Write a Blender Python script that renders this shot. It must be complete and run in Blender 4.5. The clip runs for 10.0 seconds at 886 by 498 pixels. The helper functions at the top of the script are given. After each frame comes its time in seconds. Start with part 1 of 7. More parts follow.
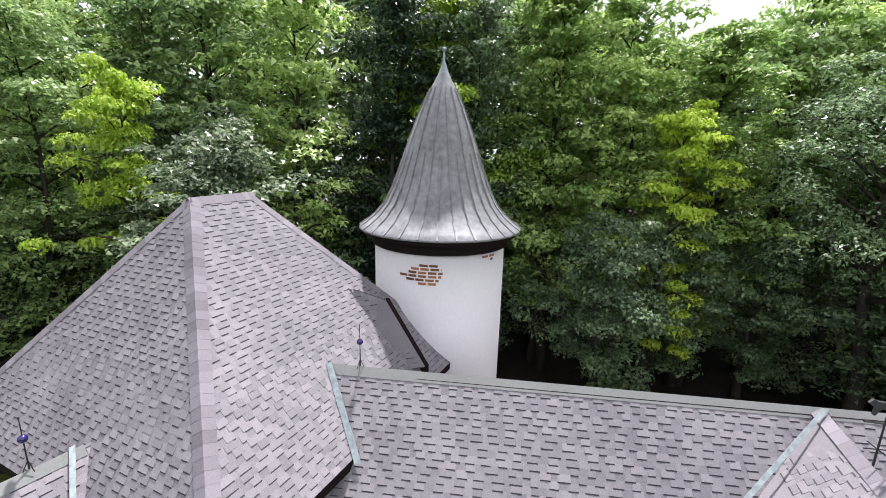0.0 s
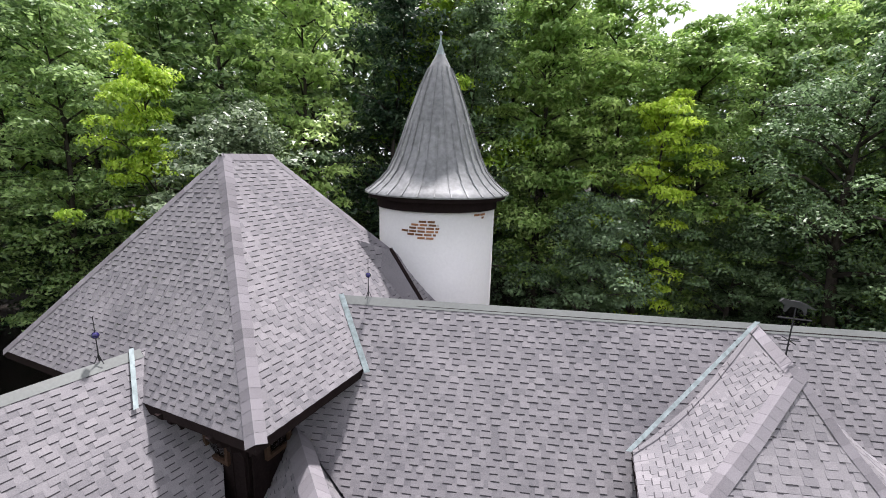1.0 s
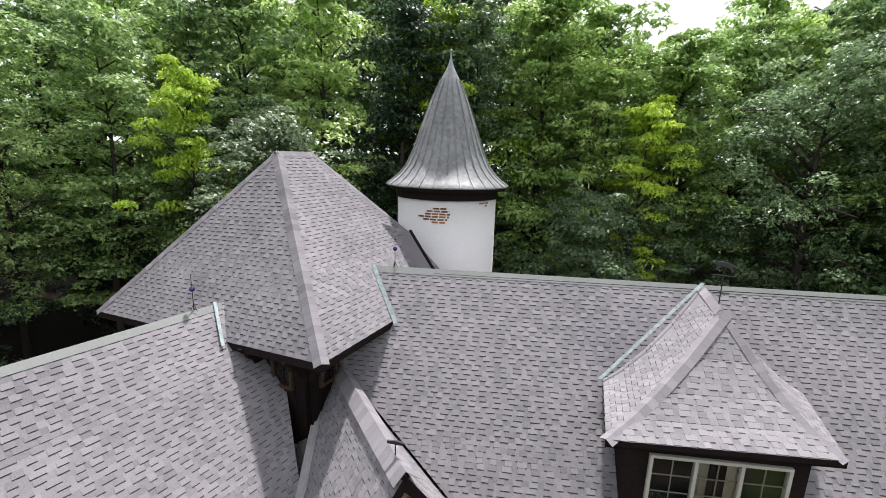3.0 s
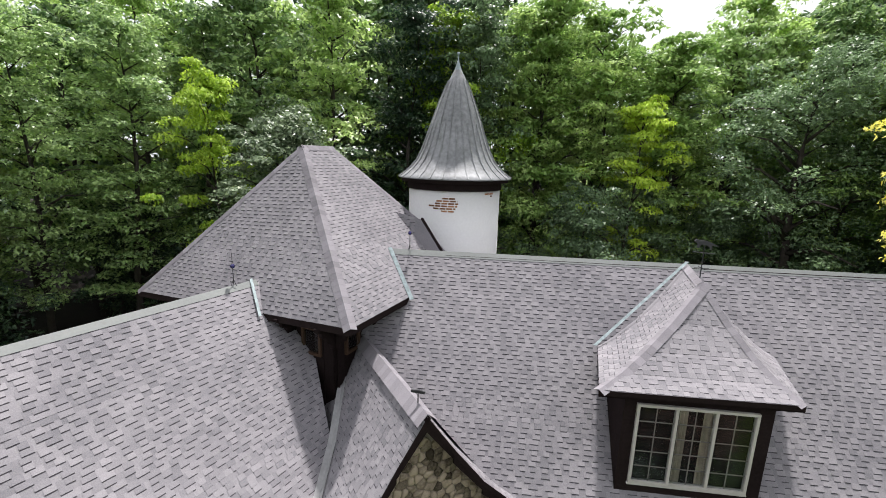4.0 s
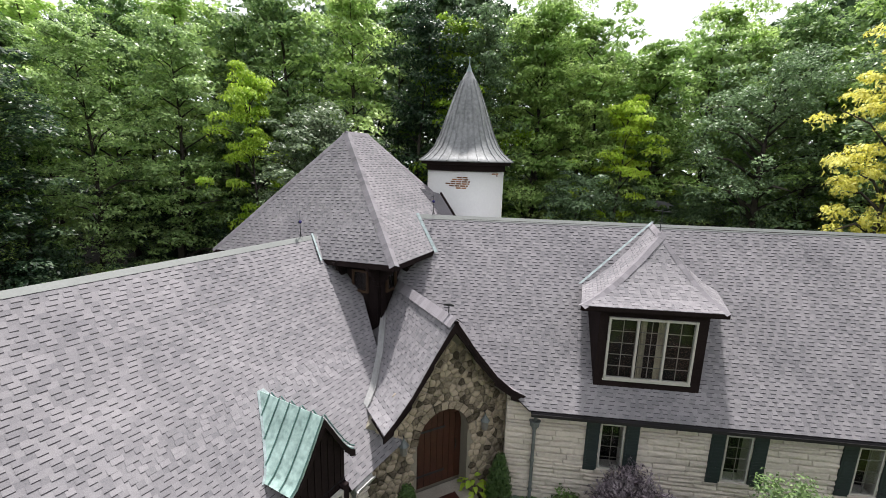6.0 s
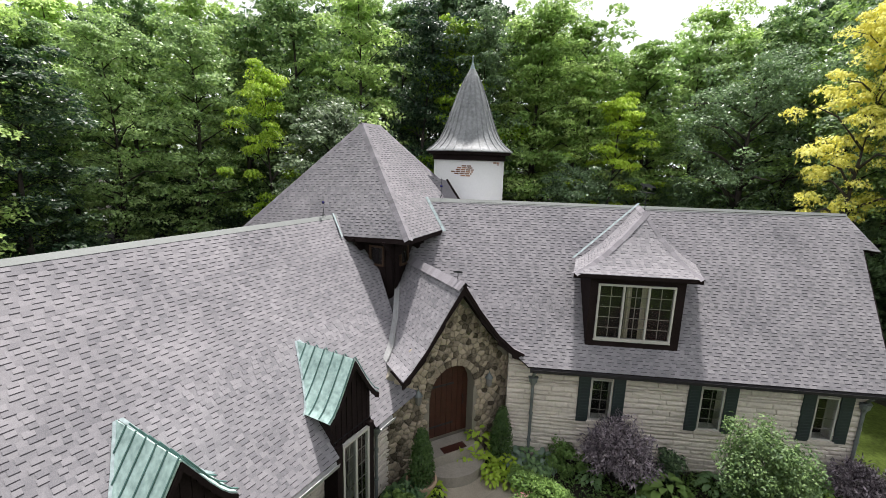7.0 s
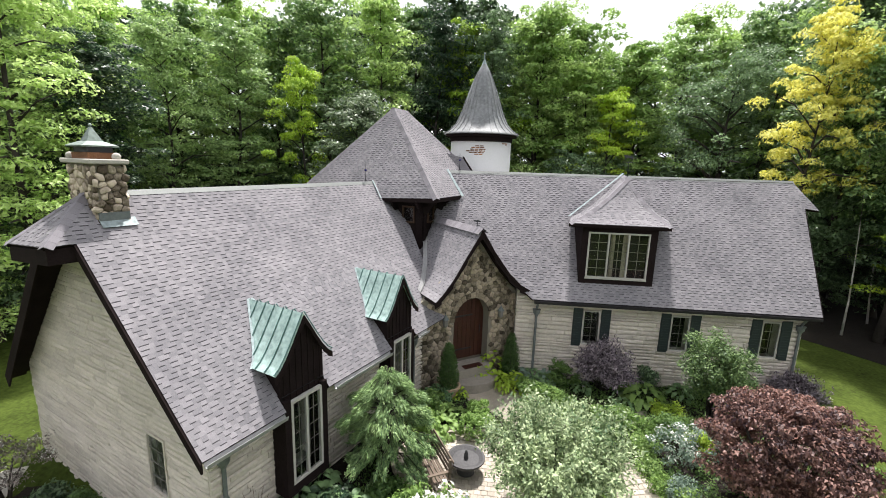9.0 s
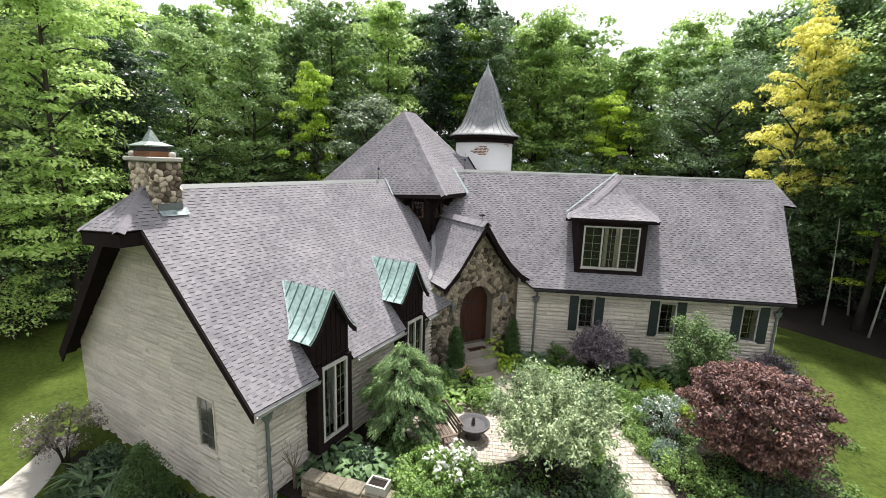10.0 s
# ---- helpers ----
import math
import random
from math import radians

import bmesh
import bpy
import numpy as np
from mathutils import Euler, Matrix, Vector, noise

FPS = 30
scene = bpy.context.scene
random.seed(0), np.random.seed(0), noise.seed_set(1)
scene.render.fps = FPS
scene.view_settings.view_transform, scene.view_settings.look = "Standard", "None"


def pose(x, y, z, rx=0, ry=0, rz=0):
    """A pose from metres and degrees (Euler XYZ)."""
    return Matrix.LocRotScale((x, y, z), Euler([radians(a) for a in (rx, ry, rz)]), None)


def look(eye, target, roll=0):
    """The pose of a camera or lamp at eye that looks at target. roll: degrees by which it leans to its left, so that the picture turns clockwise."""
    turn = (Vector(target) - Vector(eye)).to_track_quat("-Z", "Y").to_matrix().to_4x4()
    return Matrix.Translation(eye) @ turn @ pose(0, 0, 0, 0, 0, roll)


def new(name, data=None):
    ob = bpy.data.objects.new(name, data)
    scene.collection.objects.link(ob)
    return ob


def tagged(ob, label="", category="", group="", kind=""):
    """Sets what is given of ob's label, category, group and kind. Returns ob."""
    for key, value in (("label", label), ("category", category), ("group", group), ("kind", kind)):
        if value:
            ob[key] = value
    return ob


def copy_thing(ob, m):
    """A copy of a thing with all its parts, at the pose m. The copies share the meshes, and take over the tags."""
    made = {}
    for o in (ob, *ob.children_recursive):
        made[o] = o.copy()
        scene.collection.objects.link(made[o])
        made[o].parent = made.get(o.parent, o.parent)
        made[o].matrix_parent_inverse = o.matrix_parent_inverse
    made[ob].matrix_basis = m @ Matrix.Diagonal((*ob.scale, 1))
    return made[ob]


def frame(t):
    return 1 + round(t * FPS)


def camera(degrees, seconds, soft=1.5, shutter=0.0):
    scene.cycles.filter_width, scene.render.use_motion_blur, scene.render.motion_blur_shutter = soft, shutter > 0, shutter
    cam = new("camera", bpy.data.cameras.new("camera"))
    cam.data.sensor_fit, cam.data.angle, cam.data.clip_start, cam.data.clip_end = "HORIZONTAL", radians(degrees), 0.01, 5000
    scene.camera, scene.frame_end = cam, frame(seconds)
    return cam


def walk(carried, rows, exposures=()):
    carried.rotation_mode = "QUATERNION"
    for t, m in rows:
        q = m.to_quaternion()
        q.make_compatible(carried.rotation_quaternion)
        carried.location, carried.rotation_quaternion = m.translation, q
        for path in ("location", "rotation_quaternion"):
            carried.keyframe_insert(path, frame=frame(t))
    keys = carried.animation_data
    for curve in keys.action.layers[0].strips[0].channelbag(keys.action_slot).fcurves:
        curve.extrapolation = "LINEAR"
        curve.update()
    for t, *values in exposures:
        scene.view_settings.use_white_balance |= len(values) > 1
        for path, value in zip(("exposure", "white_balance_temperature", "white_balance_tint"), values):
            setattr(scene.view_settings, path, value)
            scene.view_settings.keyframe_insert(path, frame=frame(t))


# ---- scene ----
cam = camera(91.55, 10.0, soft=0.9)
# seconds, eye x, y, z, yaw to the left, pitch, roll
PATH = [
    (0.0, 0.138, 2.534, 11.036, 7.18, -13.01, 1.47),
    (0.5, 0.292, 1.823, 10.452, 6.98, -12.60, 1.53),
    (1.0, 0.393, 1.140, 10.257, 7.03, -12.44, 1.53),
    (1.5, 0.448, 0.557, 10.193, 7.06, -12.43, 1.54),
    (2.0, 0.471, 0.032, 10.193, 7.10, -12.37, 1.52),
    (2.5, 0.426, -0.451, 10.212, 7.00, -12.37, 1.60),
    (4.0, 0.218, -2.079, 9.967, 6.84, -12.19, 1.54),
    (4.5, 0.155, -2.849, 9.844, 6.76, -12.11, 1.52),
    (5.0, 0.100, -3.613, 9.684, 6.68, -11.99, 1.55),
    (5.5, 0.035, -4.357, 9.521, 6.65, -11.85, 1.57),
    (7.0, -0.174, -6.699, 8.923, 6.11, -11.73, 1.66),
    (7.5, -0.271, -7.523, 8.680, 6.22, -11.69, 1.59),
    (8.0, -0.372, -8.365, 8.386, 6.18, -11.51, 1.65),
    (8.5, -0.432, -9.287, 8.139, 6.22, -11.50, 1.67),
    (9.0, -0.508, -10.135, 7.887, 6.21, -11.39, 1.74),
    (9.5, -0.612, -10.870, 7.867, 6.16, -11.35, 1.83),
    (10.0, -0.646, -11.593, 7.825, 6.17, -11.30, 1.88),
]


def aim(x, y, z, yaw, pitch, roll):
    return Matrix.Translation((x, y, z)) @ Euler((0, 0, radians(yaw))).to_matrix().to_4x4() @ pose(0, 0, 0, 90 + pitch) @ pose(0, 0, 0, 0, 0, roll)


walk(cam, [(t, aim(x, y, z, yaw, pitch, roll)) for t, x, y, z, yaw, pitch, roll in PATH], exposures=[(0.0, 0.9, 6300, 18), (1.0, 0.74, 6350, 16), (2.0, 0.72, 6400, 14), (5.0, 0.66, 6450, 12), (7.5, 0.7, 6500, 11), (10.0, 0.8, 6500, 11)])

# ---- light ----
SUN_AZ, SUN_EL = 2.0, 66.0  # degrees from +y towards +x, and above the horizon
world = bpy.data.worlds.new("sky")
scene.world = world
world.use_nodes = True
wn = world.node_tree.nodes
wn.clear()
w_out, w_bg, w_mix, w_sky = (wn.new(k) for k in ("ShaderNodeOutputWorld", "ShaderNodeBackground", "ShaderNodeMix", "ShaderNodeTexSky"))
w_sky.sky_type, w_sky.sun_disc = "NISHITA", False
w_sky.sun_elevation, w_sky.sun_rotation = radians(SUN_EL), radians(SUN_AZ)
w_sky.dust_density = 4.0
w_mix.data_type = "RGBA"
w_mix.inputs["Factor"].default_value = 0.8  # high thin cloud over the blue
w_mix.inputs["B"].default_value = (10.0, 10.15, 10.5, 1)
world.node_tree.links.new(w_sky.outputs["Color"], w_mix.inputs["A"])
world.node_tree.links.new(w_mix.outputs["Result"], w_bg.inputs["Color"])
world.node_tree.links.new(w_bg.outputs["Background"], w_out.inputs["Surface"])
w_bg.inputs["Strength"].default_value = 0.088

sun_data = bpy.data.lights.new("sun", "SUN")
sun_data.energy, sun_data.angle, sun_data.color = 5.0, radians(3), (1.0, 0.97, 0.93)
sun = new("sun", sun_data)
az, el = radians(SUN_AZ), radians(SUN_EL)
sun_from = Vector((math.sin(az) * math.cos(el), math.cos(az) * math.cos(el), math.sin(el)))
sun.matrix_world = look(sun_from * 60, (0, 0, 0))

# ---- materials ----
def material(name, base, rough=0.8, metal=0.0, vary=0.18, grain=30.0, blotch=1.2, bump=0.25, piece=0.0, thing=0.0, tint=None, dist=0.01, spec=0.3):
    """A surface: base colour, varied by fine grain, broad blotches, loose pieces and whole things."""
    m = bpy.data.materials.new(name)
    m.use_nodes = True
    nt = m.node_tree
    n, l = nt.nodes, nt.links
    p = n["Principled BSDF"]
    p.inputs["Roughness"].default_value, p.inputs["Metallic"].default_value = rough, metal
    p.inputs["Specular IOR Level"].default_value = spec
    fine, broad = n.new("ShaderNodeTexNoise"), n.new("ShaderNodeTexNoise")
    fine.inputs["Scale"].default_value, fine.inputs["Detail"].default_value = grain, 6
    broad.inputs["Scale"].default_value, broad.inputs["Detail"].default_value = blotch, 4
    geo = n.new("ShaderNodeNewGeometry")
    l.new(geo.outputs["Position"], fine.inputs["Vector"])
    l.new(geo.outputs["Position"], broad.inputs["Vector"])
    add = n.new("ShaderNodeMath")
    add.operation = "ADD"
    l.new(fine.outputs["Fac"], add.inputs[0])
    l.new(broad.outputs["Fac"], add.inputs[1])
    value = add.outputs[0]  # about 1
    if piece or thing:
        info = n.new("ShaderNodeObjectInfo")
        for amount, socket in ((piece, geo.outputs["Random Per Island"]), (thing, info.outputs["Random"])):
            if amount:
                k = n.new("ShaderNodeMath")
                k.operation = "MULTIPLY_ADD"
                l.new(socket, k.inputs[0])
                k.inputs[1].default_value = amount / max(vary, 0.01)
                l.new(value, k.inputs[2])
                s = n.new("ShaderNodeMath")
                s.operation = "SUBTRACT"
                l.new(k.outputs[0], s.inputs[0])
                s.inputs[1].default_value = 0.5 * amount / max(vary, 0.01)
                value = s.outputs[0]
    ramp = n.new("ShaderNodeMapRange")
    ramp.inputs["From Min"].default_value, ramp.inputs["From Max"].default_value = 0.4, 1.6
    l.new(value, ramp.inputs["Value"])
    ramp.clamp = False
    mix = n.new("ShaderNodeMix")
    mix.data_type, mix.clamp_factor = "RGBA", True
    lo = [max(0.0, c * (1 - 1.6 * vary)) for c in base]
    hi = [min(0.95, c * (1 + 1.6 * vary)) for c in (tint or base)]
    mix.inputs["A"].default_value, mix.inputs["B"].default_value = (*lo, 1), (*hi, 1)
    l.new(ramp.outputs["Result"], mix.inputs["Factor"])
    l.new(mix.outputs["Result"], p.inputs["Base Color"])
    if bump:
        b = n.new("ShaderNodeBump")
        b.inputs["Strength"].default_value, b.inputs["Distance"].default_value = bump, dist
        l.new(fine.outputs["Fac"], b.inputs["Height"])
        l.new(b.outputs["Normal"], p.inputs["Normal"])
    return m


def leaf_material(name, base, tint, through_light=0.38, rough=0.55, thing=0.85):
    """Leaves: each island its own shade between two colours, each plant its own, with light coming through."""
    m = bpy.data.materials.new(name)
    m.use_nodes = True
    n, l = m.node_tree.nodes, m.node_tree.links
    p, out = n["Principled BSDF"], n["Material Output"]
    p.inputs["Roughness"].default_value, p.inputs["Specular IOR Level"].default_value = rough, 0.4
    geo, info, mix = n.new("ShaderNodeNewGeometry"), n.new("ShaderNodeObjectInfo"), n.new("ShaderNodeMix")
    k, noise_n = n.new("ShaderNodeMath"), n.new("ShaderNodeTexNoise")
    noise_n.inputs["Scale"].default_value = 0.5
    l.new(geo.outputs["Position"], noise_n.inputs["Vector"])
    k.operation = "MULTIPLY_ADD"
    l.new(info.outputs["Random"], k.inputs[0])
    k.inputs[1].default_value = thing
    k2 = n.new("ShaderNodeMath")
    k2.operation = "MULTIPLY_ADD"
    l.new(geo.outputs["Random Per Island"], k2.inputs[0])
    k2.inputs[1].default_value = 0.8
    l.new(k.outputs[0], k2.inputs[2])
    l.new(noise_n.outputs["Fac"], k.inputs[2])
    off = n.new("ShaderNodeMath")
    off.operation = "SUBTRACT"
    l.new(k2.outputs[0], off.inputs[0])
    off.inputs[1].default_value = 0.45 + thing / 2
    mix.data_type = "RGBA"
    mix.inputs["A"].default_value, mix.inputs["B"].default_value = (*base, 1), (*tint, 1)
    l.new(off.outputs[0], mix.inputs["Factor"])
    l.new(mix.outputs["Result"], p.inputs["Base Color"])
    tr, sh = n.new("ShaderNodeBsdfTranslucent"), n.new("ShaderNodeMixShader")
    l.new(mix.outputs["Result"], tr.inputs["Color"])
    sh.inputs["Fac"].default_value = through_light
    l.new(p.outputs["BSDF"], sh.inputs[1])
    l.new(tr.outputs["BSDF"], sh.inputs[2])
    l.new(sh.outputs["Shader"], out.inputs["Surface"])
    return m


def glass_material(name):
    m = bpy.data.materials.new(name)
    m.use_nodes = True
    p = m.node_tree.nodes["Principled BSDF"]
    p.inputs["Base Color"].default_value = (0.9, 0.95, 0.95, 1)
    p.inputs["Roughness"].default_value, p.inputs["IOR"].default_value = 0.02, 1.36
    p.inputs["Transmission Weight"].default_value = 1.0
    return m


SHINGLE, LOOSE_SHINGLE = (material(name, (0.176, 0.172, 0.190), 0.94, tint=(0.213, 0.201, 0.210), vary=0.24, grain=70, blotch=0.6, bump=0.6, piece=piece, thing=thing, dist=0.004, spec=0.2) for name, piece, thing in (("grey_asphalt_shingle", 0.10, 0.0), ("grey_asphalt_shingle_tab", 0.0, 0.11)))
# the shadow line below each tab, put into the colour as a dark band
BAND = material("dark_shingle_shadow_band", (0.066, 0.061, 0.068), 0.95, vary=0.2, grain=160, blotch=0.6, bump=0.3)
CAP = material("grey_ridge_cap_shingle", (0.198, 0.186, 0.201), 0.94, vary=0.2, grain=70, blotch=0.8, bump=0.5, thing=0.12, dist=0.004, spec=0.2)
DARKWOOD = material("dark_brown_stained_wood", (0.016, 0.011, 0.011), 0.85, vary=0.35, grain=25, blotch=2.0, bump=0.2, spec=0.06)
FASCIA = material("dark_fascia_metal", (0.03, 0.028, 0.03), 0.7, vary=0.2, grain=20, blotch=1.0, bump=0.1, spec=0.12)
LIMESTONE = material("split_limestone", (0.545, 0.492, 0.436), 0.92, vary=0.15, grain=13, blotch=1.1, bump=0.9, thing=0.08, dist=0.03, spec=0.15)
MORTAR = material("grey_mortar", (0.405, 0.373, 0.332), 0.95, vary=0.15, grain=60, blotch=2, bump=0.4)
FIELDSTONE = material("brown_grey_fieldstone", (0.095, 0.074, 0.050), 0.85, vary=0.3, grain=22, blotch=3, bump=0.6, piece=0.35, thing=0.4, tint=(0.255, 0.212, 0.160), dist=0.02)
CHIMSTONE = material("warm_brown_chimney_stone", (0.162, 0.121, 0.081), 0.85, vary=0.3, grain=22, blotch=3, bump=0.6, thing=0.45, tint=(0.405, 0.340, 0.267), dist=0.02)
FIELDMORTAR = material("sandy_mortar", (0.211, 0.190, 0.154), 0.95, vary=0.15, grain=60, blotch=2, bump=0.4)
WHITEWASH = material("white_stucco", (0.689, 0.684, 0.680), 0.9, vary=0.05, grain=14, blotch=0.9, bump=0.3, dist=0.01)
REDBRICK = material("exposed_red_brick", (0.292, 0.138, 0.069), 0.9, vary=0.3, grain=40, blotch=4, bump=0.5, piece=0.2, thing=0.35)
ZINC = material("weathered_grey_metal_roof", (0.15, 0.155, 0.16), 0.62, metal=0.2, vary=0.3, grain=9, blotch=1.4, bump=0.1, tint=(0.235, 0.24, 0.245))
PATINA = material("verdigris_copper", (0.145, 0.282, 0.255), 0.7, metal=0.05, vary=0.4, grain=9, blotch=2.4, bump=0.15, tint=(0.365, 0.480, 0.450))
SEAM = material("dark_verdigris_seam", (0.089, 0.170, 0.154), 0.7, metal=0.1, vary=0.25, grain=12, blotch=2.4, bump=0.1)
FLASHING = material("pale_patina_flashing", (0.178, 0.227, 0.227), 0.55, metal=0.2, vary=0.3, grain=14, blotch=5, bump=0.1, tint=(0.267, 0.316, 0.324))
GUTTER = material("pale_grey_gutter_metal", (0.324, 0.324, 0.324), 0.55, metal=0.2, vary=0.15, grain=14, blotch=3, bump=0.1)
HOODMETAL = material("grey_green_hood_copper", (0.138, 0.178, 0.154), 0.6, metal=0.2, vary=0.3, grain=14, blotch=5, bump=0.1, tint=(0.219, 0.259, 0.235))
DOWNPIPE = material("green_grey_downpipe", (0.154, 0.170, 0.170), 0.6, metal=0.3, vary=0.25, grain=14, blotch=3, bump=0.1)
RIDGEMETAL = material("pale_ridge_metal", (0.185, 0.195, 0.188), 0.6, metal=0.1, vary=0.12, grain=25, blotch=1.5, bump=0.15)
CREAM = material("cream_window_paint", (0.421, 0.405, 0.373), 0.55, vary=0.06, grain=30, blotch=3, bump=0.05)
LEADING = material("dull_cream_glazing_bars", (0.162, 0.154, 0.142), 0.6, vary=0.1, bump=0)
SHUTTER = material("dark_green_shutter_paint", (0.024, 0.034, 0.034), 0.55, vary=0.15, grain=30, blotch=3, bump=0.05)
OAK = material("dark_red_brown_door_wood", (0.046, 0.016, 0.010), 0.5, vary=0.35, grain=18, blotch=3, bump=0.15)
GLASS = glass_material("window_glass")
# an unlit room's darkness, put into the wall colour
ROOM = material("room_gloom_black", (0.009, 0.008, 0.008), 0.9, vary=0.1, bump=0)
CURTAIN = material("cream_curtain_cloth", (0.340, 0.292, 0.227), 0.9, vary=0.15, grain=6, blotch=3, bump=0.1)
# broad blotches put lit patches and dappled shade into the grass colour
LAWN = material("dappled_mown_grass", (0.017, 0.036, 0.006), 0.95, vary=0.5, grain=9, blotch=0.45, bump=0.8, tint=(0.056, 0.078, 0.014), dist=0.03, spec=0.1)
BARK = material("grey_brown_bark", (0.045, 0.038, 0.032), 0.95, vary=0.35, grain=14, blotch=2, bump=0.8, dist=0.03)
BIRCH = material("pale_birch_bark", (0.42, 0.40, 0.36), 0.9, vary=0.3, grain=9, blotch=3, bump=0.4)
# dark soil taken near black: the gloom under the trees is in its colour
SOIL = material("gloom_darkened_litter_soil", (0.016, 0.012, 0.009), 0.97, vary=0.4, grain=14, blotch=1.2, bump=0.9, dist=0.04)
PAVER = material("tan_grey_clay_paver", (0.381, 0.336, 0.283), 0.9, vary=0.13, grain=40, blotch=2, bump=0.4, thing=0.12)
JOINT = material("pale_joint_sand", (0.275, 0.243, 0.198), 0.95, vary=0.2, grain=45, blotch=1.5, bump=0.5)
SAND = material("sandy_gravel", (0.324, 0.283, 0.227), 0.95, vary=0.25, grain=45, blotch=1.5, bump=0.8, dist=0.02)
CONCRETE = material("pale_concrete", (0.405, 0.381, 0.340), 0.9, vary=0.12, grain=30, blotch=1, bump=0.3)
BOWLSTONE = material("dark_bowl_stone", (0.069, 0.067, 0.069), 0.7, vary=0.3, grain=20, blotch=3, bump=0.4)
COPING = material("mossy_tan_coping_stone", (0.154, 0.130, 0.093), 0.92, vary=0.3, grain=18, blotch=2.5, bump=0.6, thing=0.2, tint=(0.211, 0.186, 0.142))
SLATE = material("grey_step_stone", (0.275, 0.247, 0.211), 0.85, vary=0.2, grain=20, blotch=2, bump=0.5)
TERRACOTTA = material("pale_terracotta", (0.405, 0.292, 0.203), 0.85, vary=0.12, grain=20, blotch=3, bump=0.2)
VANEMETAL = material("dull_grey_vane_metal", (0.055, 0.055, 0.060), 0.6, metal=0.3, vary=0.2, grain=20, blotch=3, bump=0.1)
IRON = material("dark_cast_iron", (0.041, 0.041, 0.045), 0.6, metal=0.5, vary=0.2, grain=20, blotch=3, bump=0.2)
FRAMEWOOD = material("worn_brown_frame_wood", (0.061, 0.036, 0.024), 0.8, vary=0.35, grain=25, blotch=4, bump=0.2, spec=0.15)
WEATHERWOOD = material("weathered_grey_timber", (0.138, 0.105, 0.081), 0.9, vary=0.25, grain=14, blotch=2, bump=0.4)
BLUEGLASS = material("cobalt_glass_ball", (0.012, 0.008, 0.09), 0.12, vary=0.05, bump=0, spec=0.8)


# ---- building helpers ----
def mesh_of(name, verts, faces, mats, index=None, smooth=False):
    me = bpy.data.meshes.new(name)
    me.from_pydata([tuple(v) for v in verts], [], faces)
    for m in mats if isinstance(mats, (list, tuple)) else [mats]:
        me.materials.append(m)
    if index is not None:
        me.polygons.foreach_set("material_index", index)
    if smooth:
        me.polygons.foreach_set("use_smooth", [True] * len(me.polygons))
    me.update()
    return me


def part(name, bm, mat, parent=None, label="", smooth=False):
    """Links a bmesh, a mesh or (verts, faces) as one mesh object under a thing or part."""
    if isinstance(bm, bmesh.types.BMesh):
        me = bpy.data.meshes.new(name)
        bmesh.ops.recalc_face_normals(bm, faces=bm.faces[:])
        bm.to_mesh(me)
        bm.free()
        for m in mat if isinstance(mat, (list, tuple)) else [mat]:
            me.materials.append(m)
        if smooth:
            me.polygons.foreach_set("use_smooth", [True] * len(me.polygons))
    elif isinstance(bm, tuple):
        me = mesh_of(name, bm[0], bm[1], mat, smooth=smooth)
    else:
        me = bm
    ob = new(name, me)
    ob.parent = parent
    if label:
        ob["label"] = label
    return ob


def empty(name, label, category, group="", kind="", at=(0, 0, 0)):
    ob = new(name)
    ob.empty_display_size = 0.2
    ob.location = at
    return tagged(ob, label, category, group, kind)


def box(bm, lo, hi, m=None, bevel=0.0):
    """A box from corner to corner, turned by m, with worn edges."""
    made = bmesh.ops.create_cube(bm, size=1.0)["verts"]
    for v in made:
        v.co = Vector([lo[i] + (v.co[i] + 0.5) * (hi[i] - lo[i]) for i in range(3)])
    if bevel:
        edges = list({e for v in made for e in v.link_edges})
        made = bmesh.ops.bevel(bm, geom=edges, offset=bevel, segments=1, affect="EDGES")["verts"]
    if m is not None:
        bmesh.ops.transform(bm, matrix=m, verts=[v for v in made if v.is_valid])
    return made


def prism(bm, pts, depth):
    """A flat polygon of 3D points pushed along the vector depth."""
    a = [bm.verts.new(p) for p in pts]
    b = [bm.verts.new(Vector(p) + Vector(depth)) for p in pts]
    bm.faces.new(a)
    bm.faces.new(b[::-1])
    for i in range(len(a)):
        j = (i + 1) % len(a)
        bm.faces.new((a[j], a[i], b[i], b[j]))


def tube(bm, pts, radii, sides=8):
    """A round tapered tube along points."""
    rings = []
    for i, p in enumerate(pts):
        p = Vector(p)
        d = (Vector(pts[min(i + 1, len(pts) - 1)]) - Vector(pts[max(i - 1, 0)])).normalized()
        a = d.orthogonal().normalized() if abs(d.z) < 0.99 else Vector((1, 0, 0))
        b = d.cross(a).normalized()
        rings.append([bm.verts.new(p + radii[i] * (math.cos(2 * math.pi * k / sides) * a + math.sin(2 * math.pi * k / sides) * b)) for k in range(sides)])
    for r0, r1 in zip(rings, rings[1:]):
        # keep neighbouring rings from twisting
        s = min(range(sides), key=lambda q: (r1[q].co - r0[0].co).length)
        for k in range(sides):
            bm.faces.new((r0[k], r0[(k + 1) % sides], r1[(k + 1 + s) % sides], r1[(k + s) % sides]))
    bm.faces.new(rings[0][::-1])
    bm.faces.new(rings[-1])


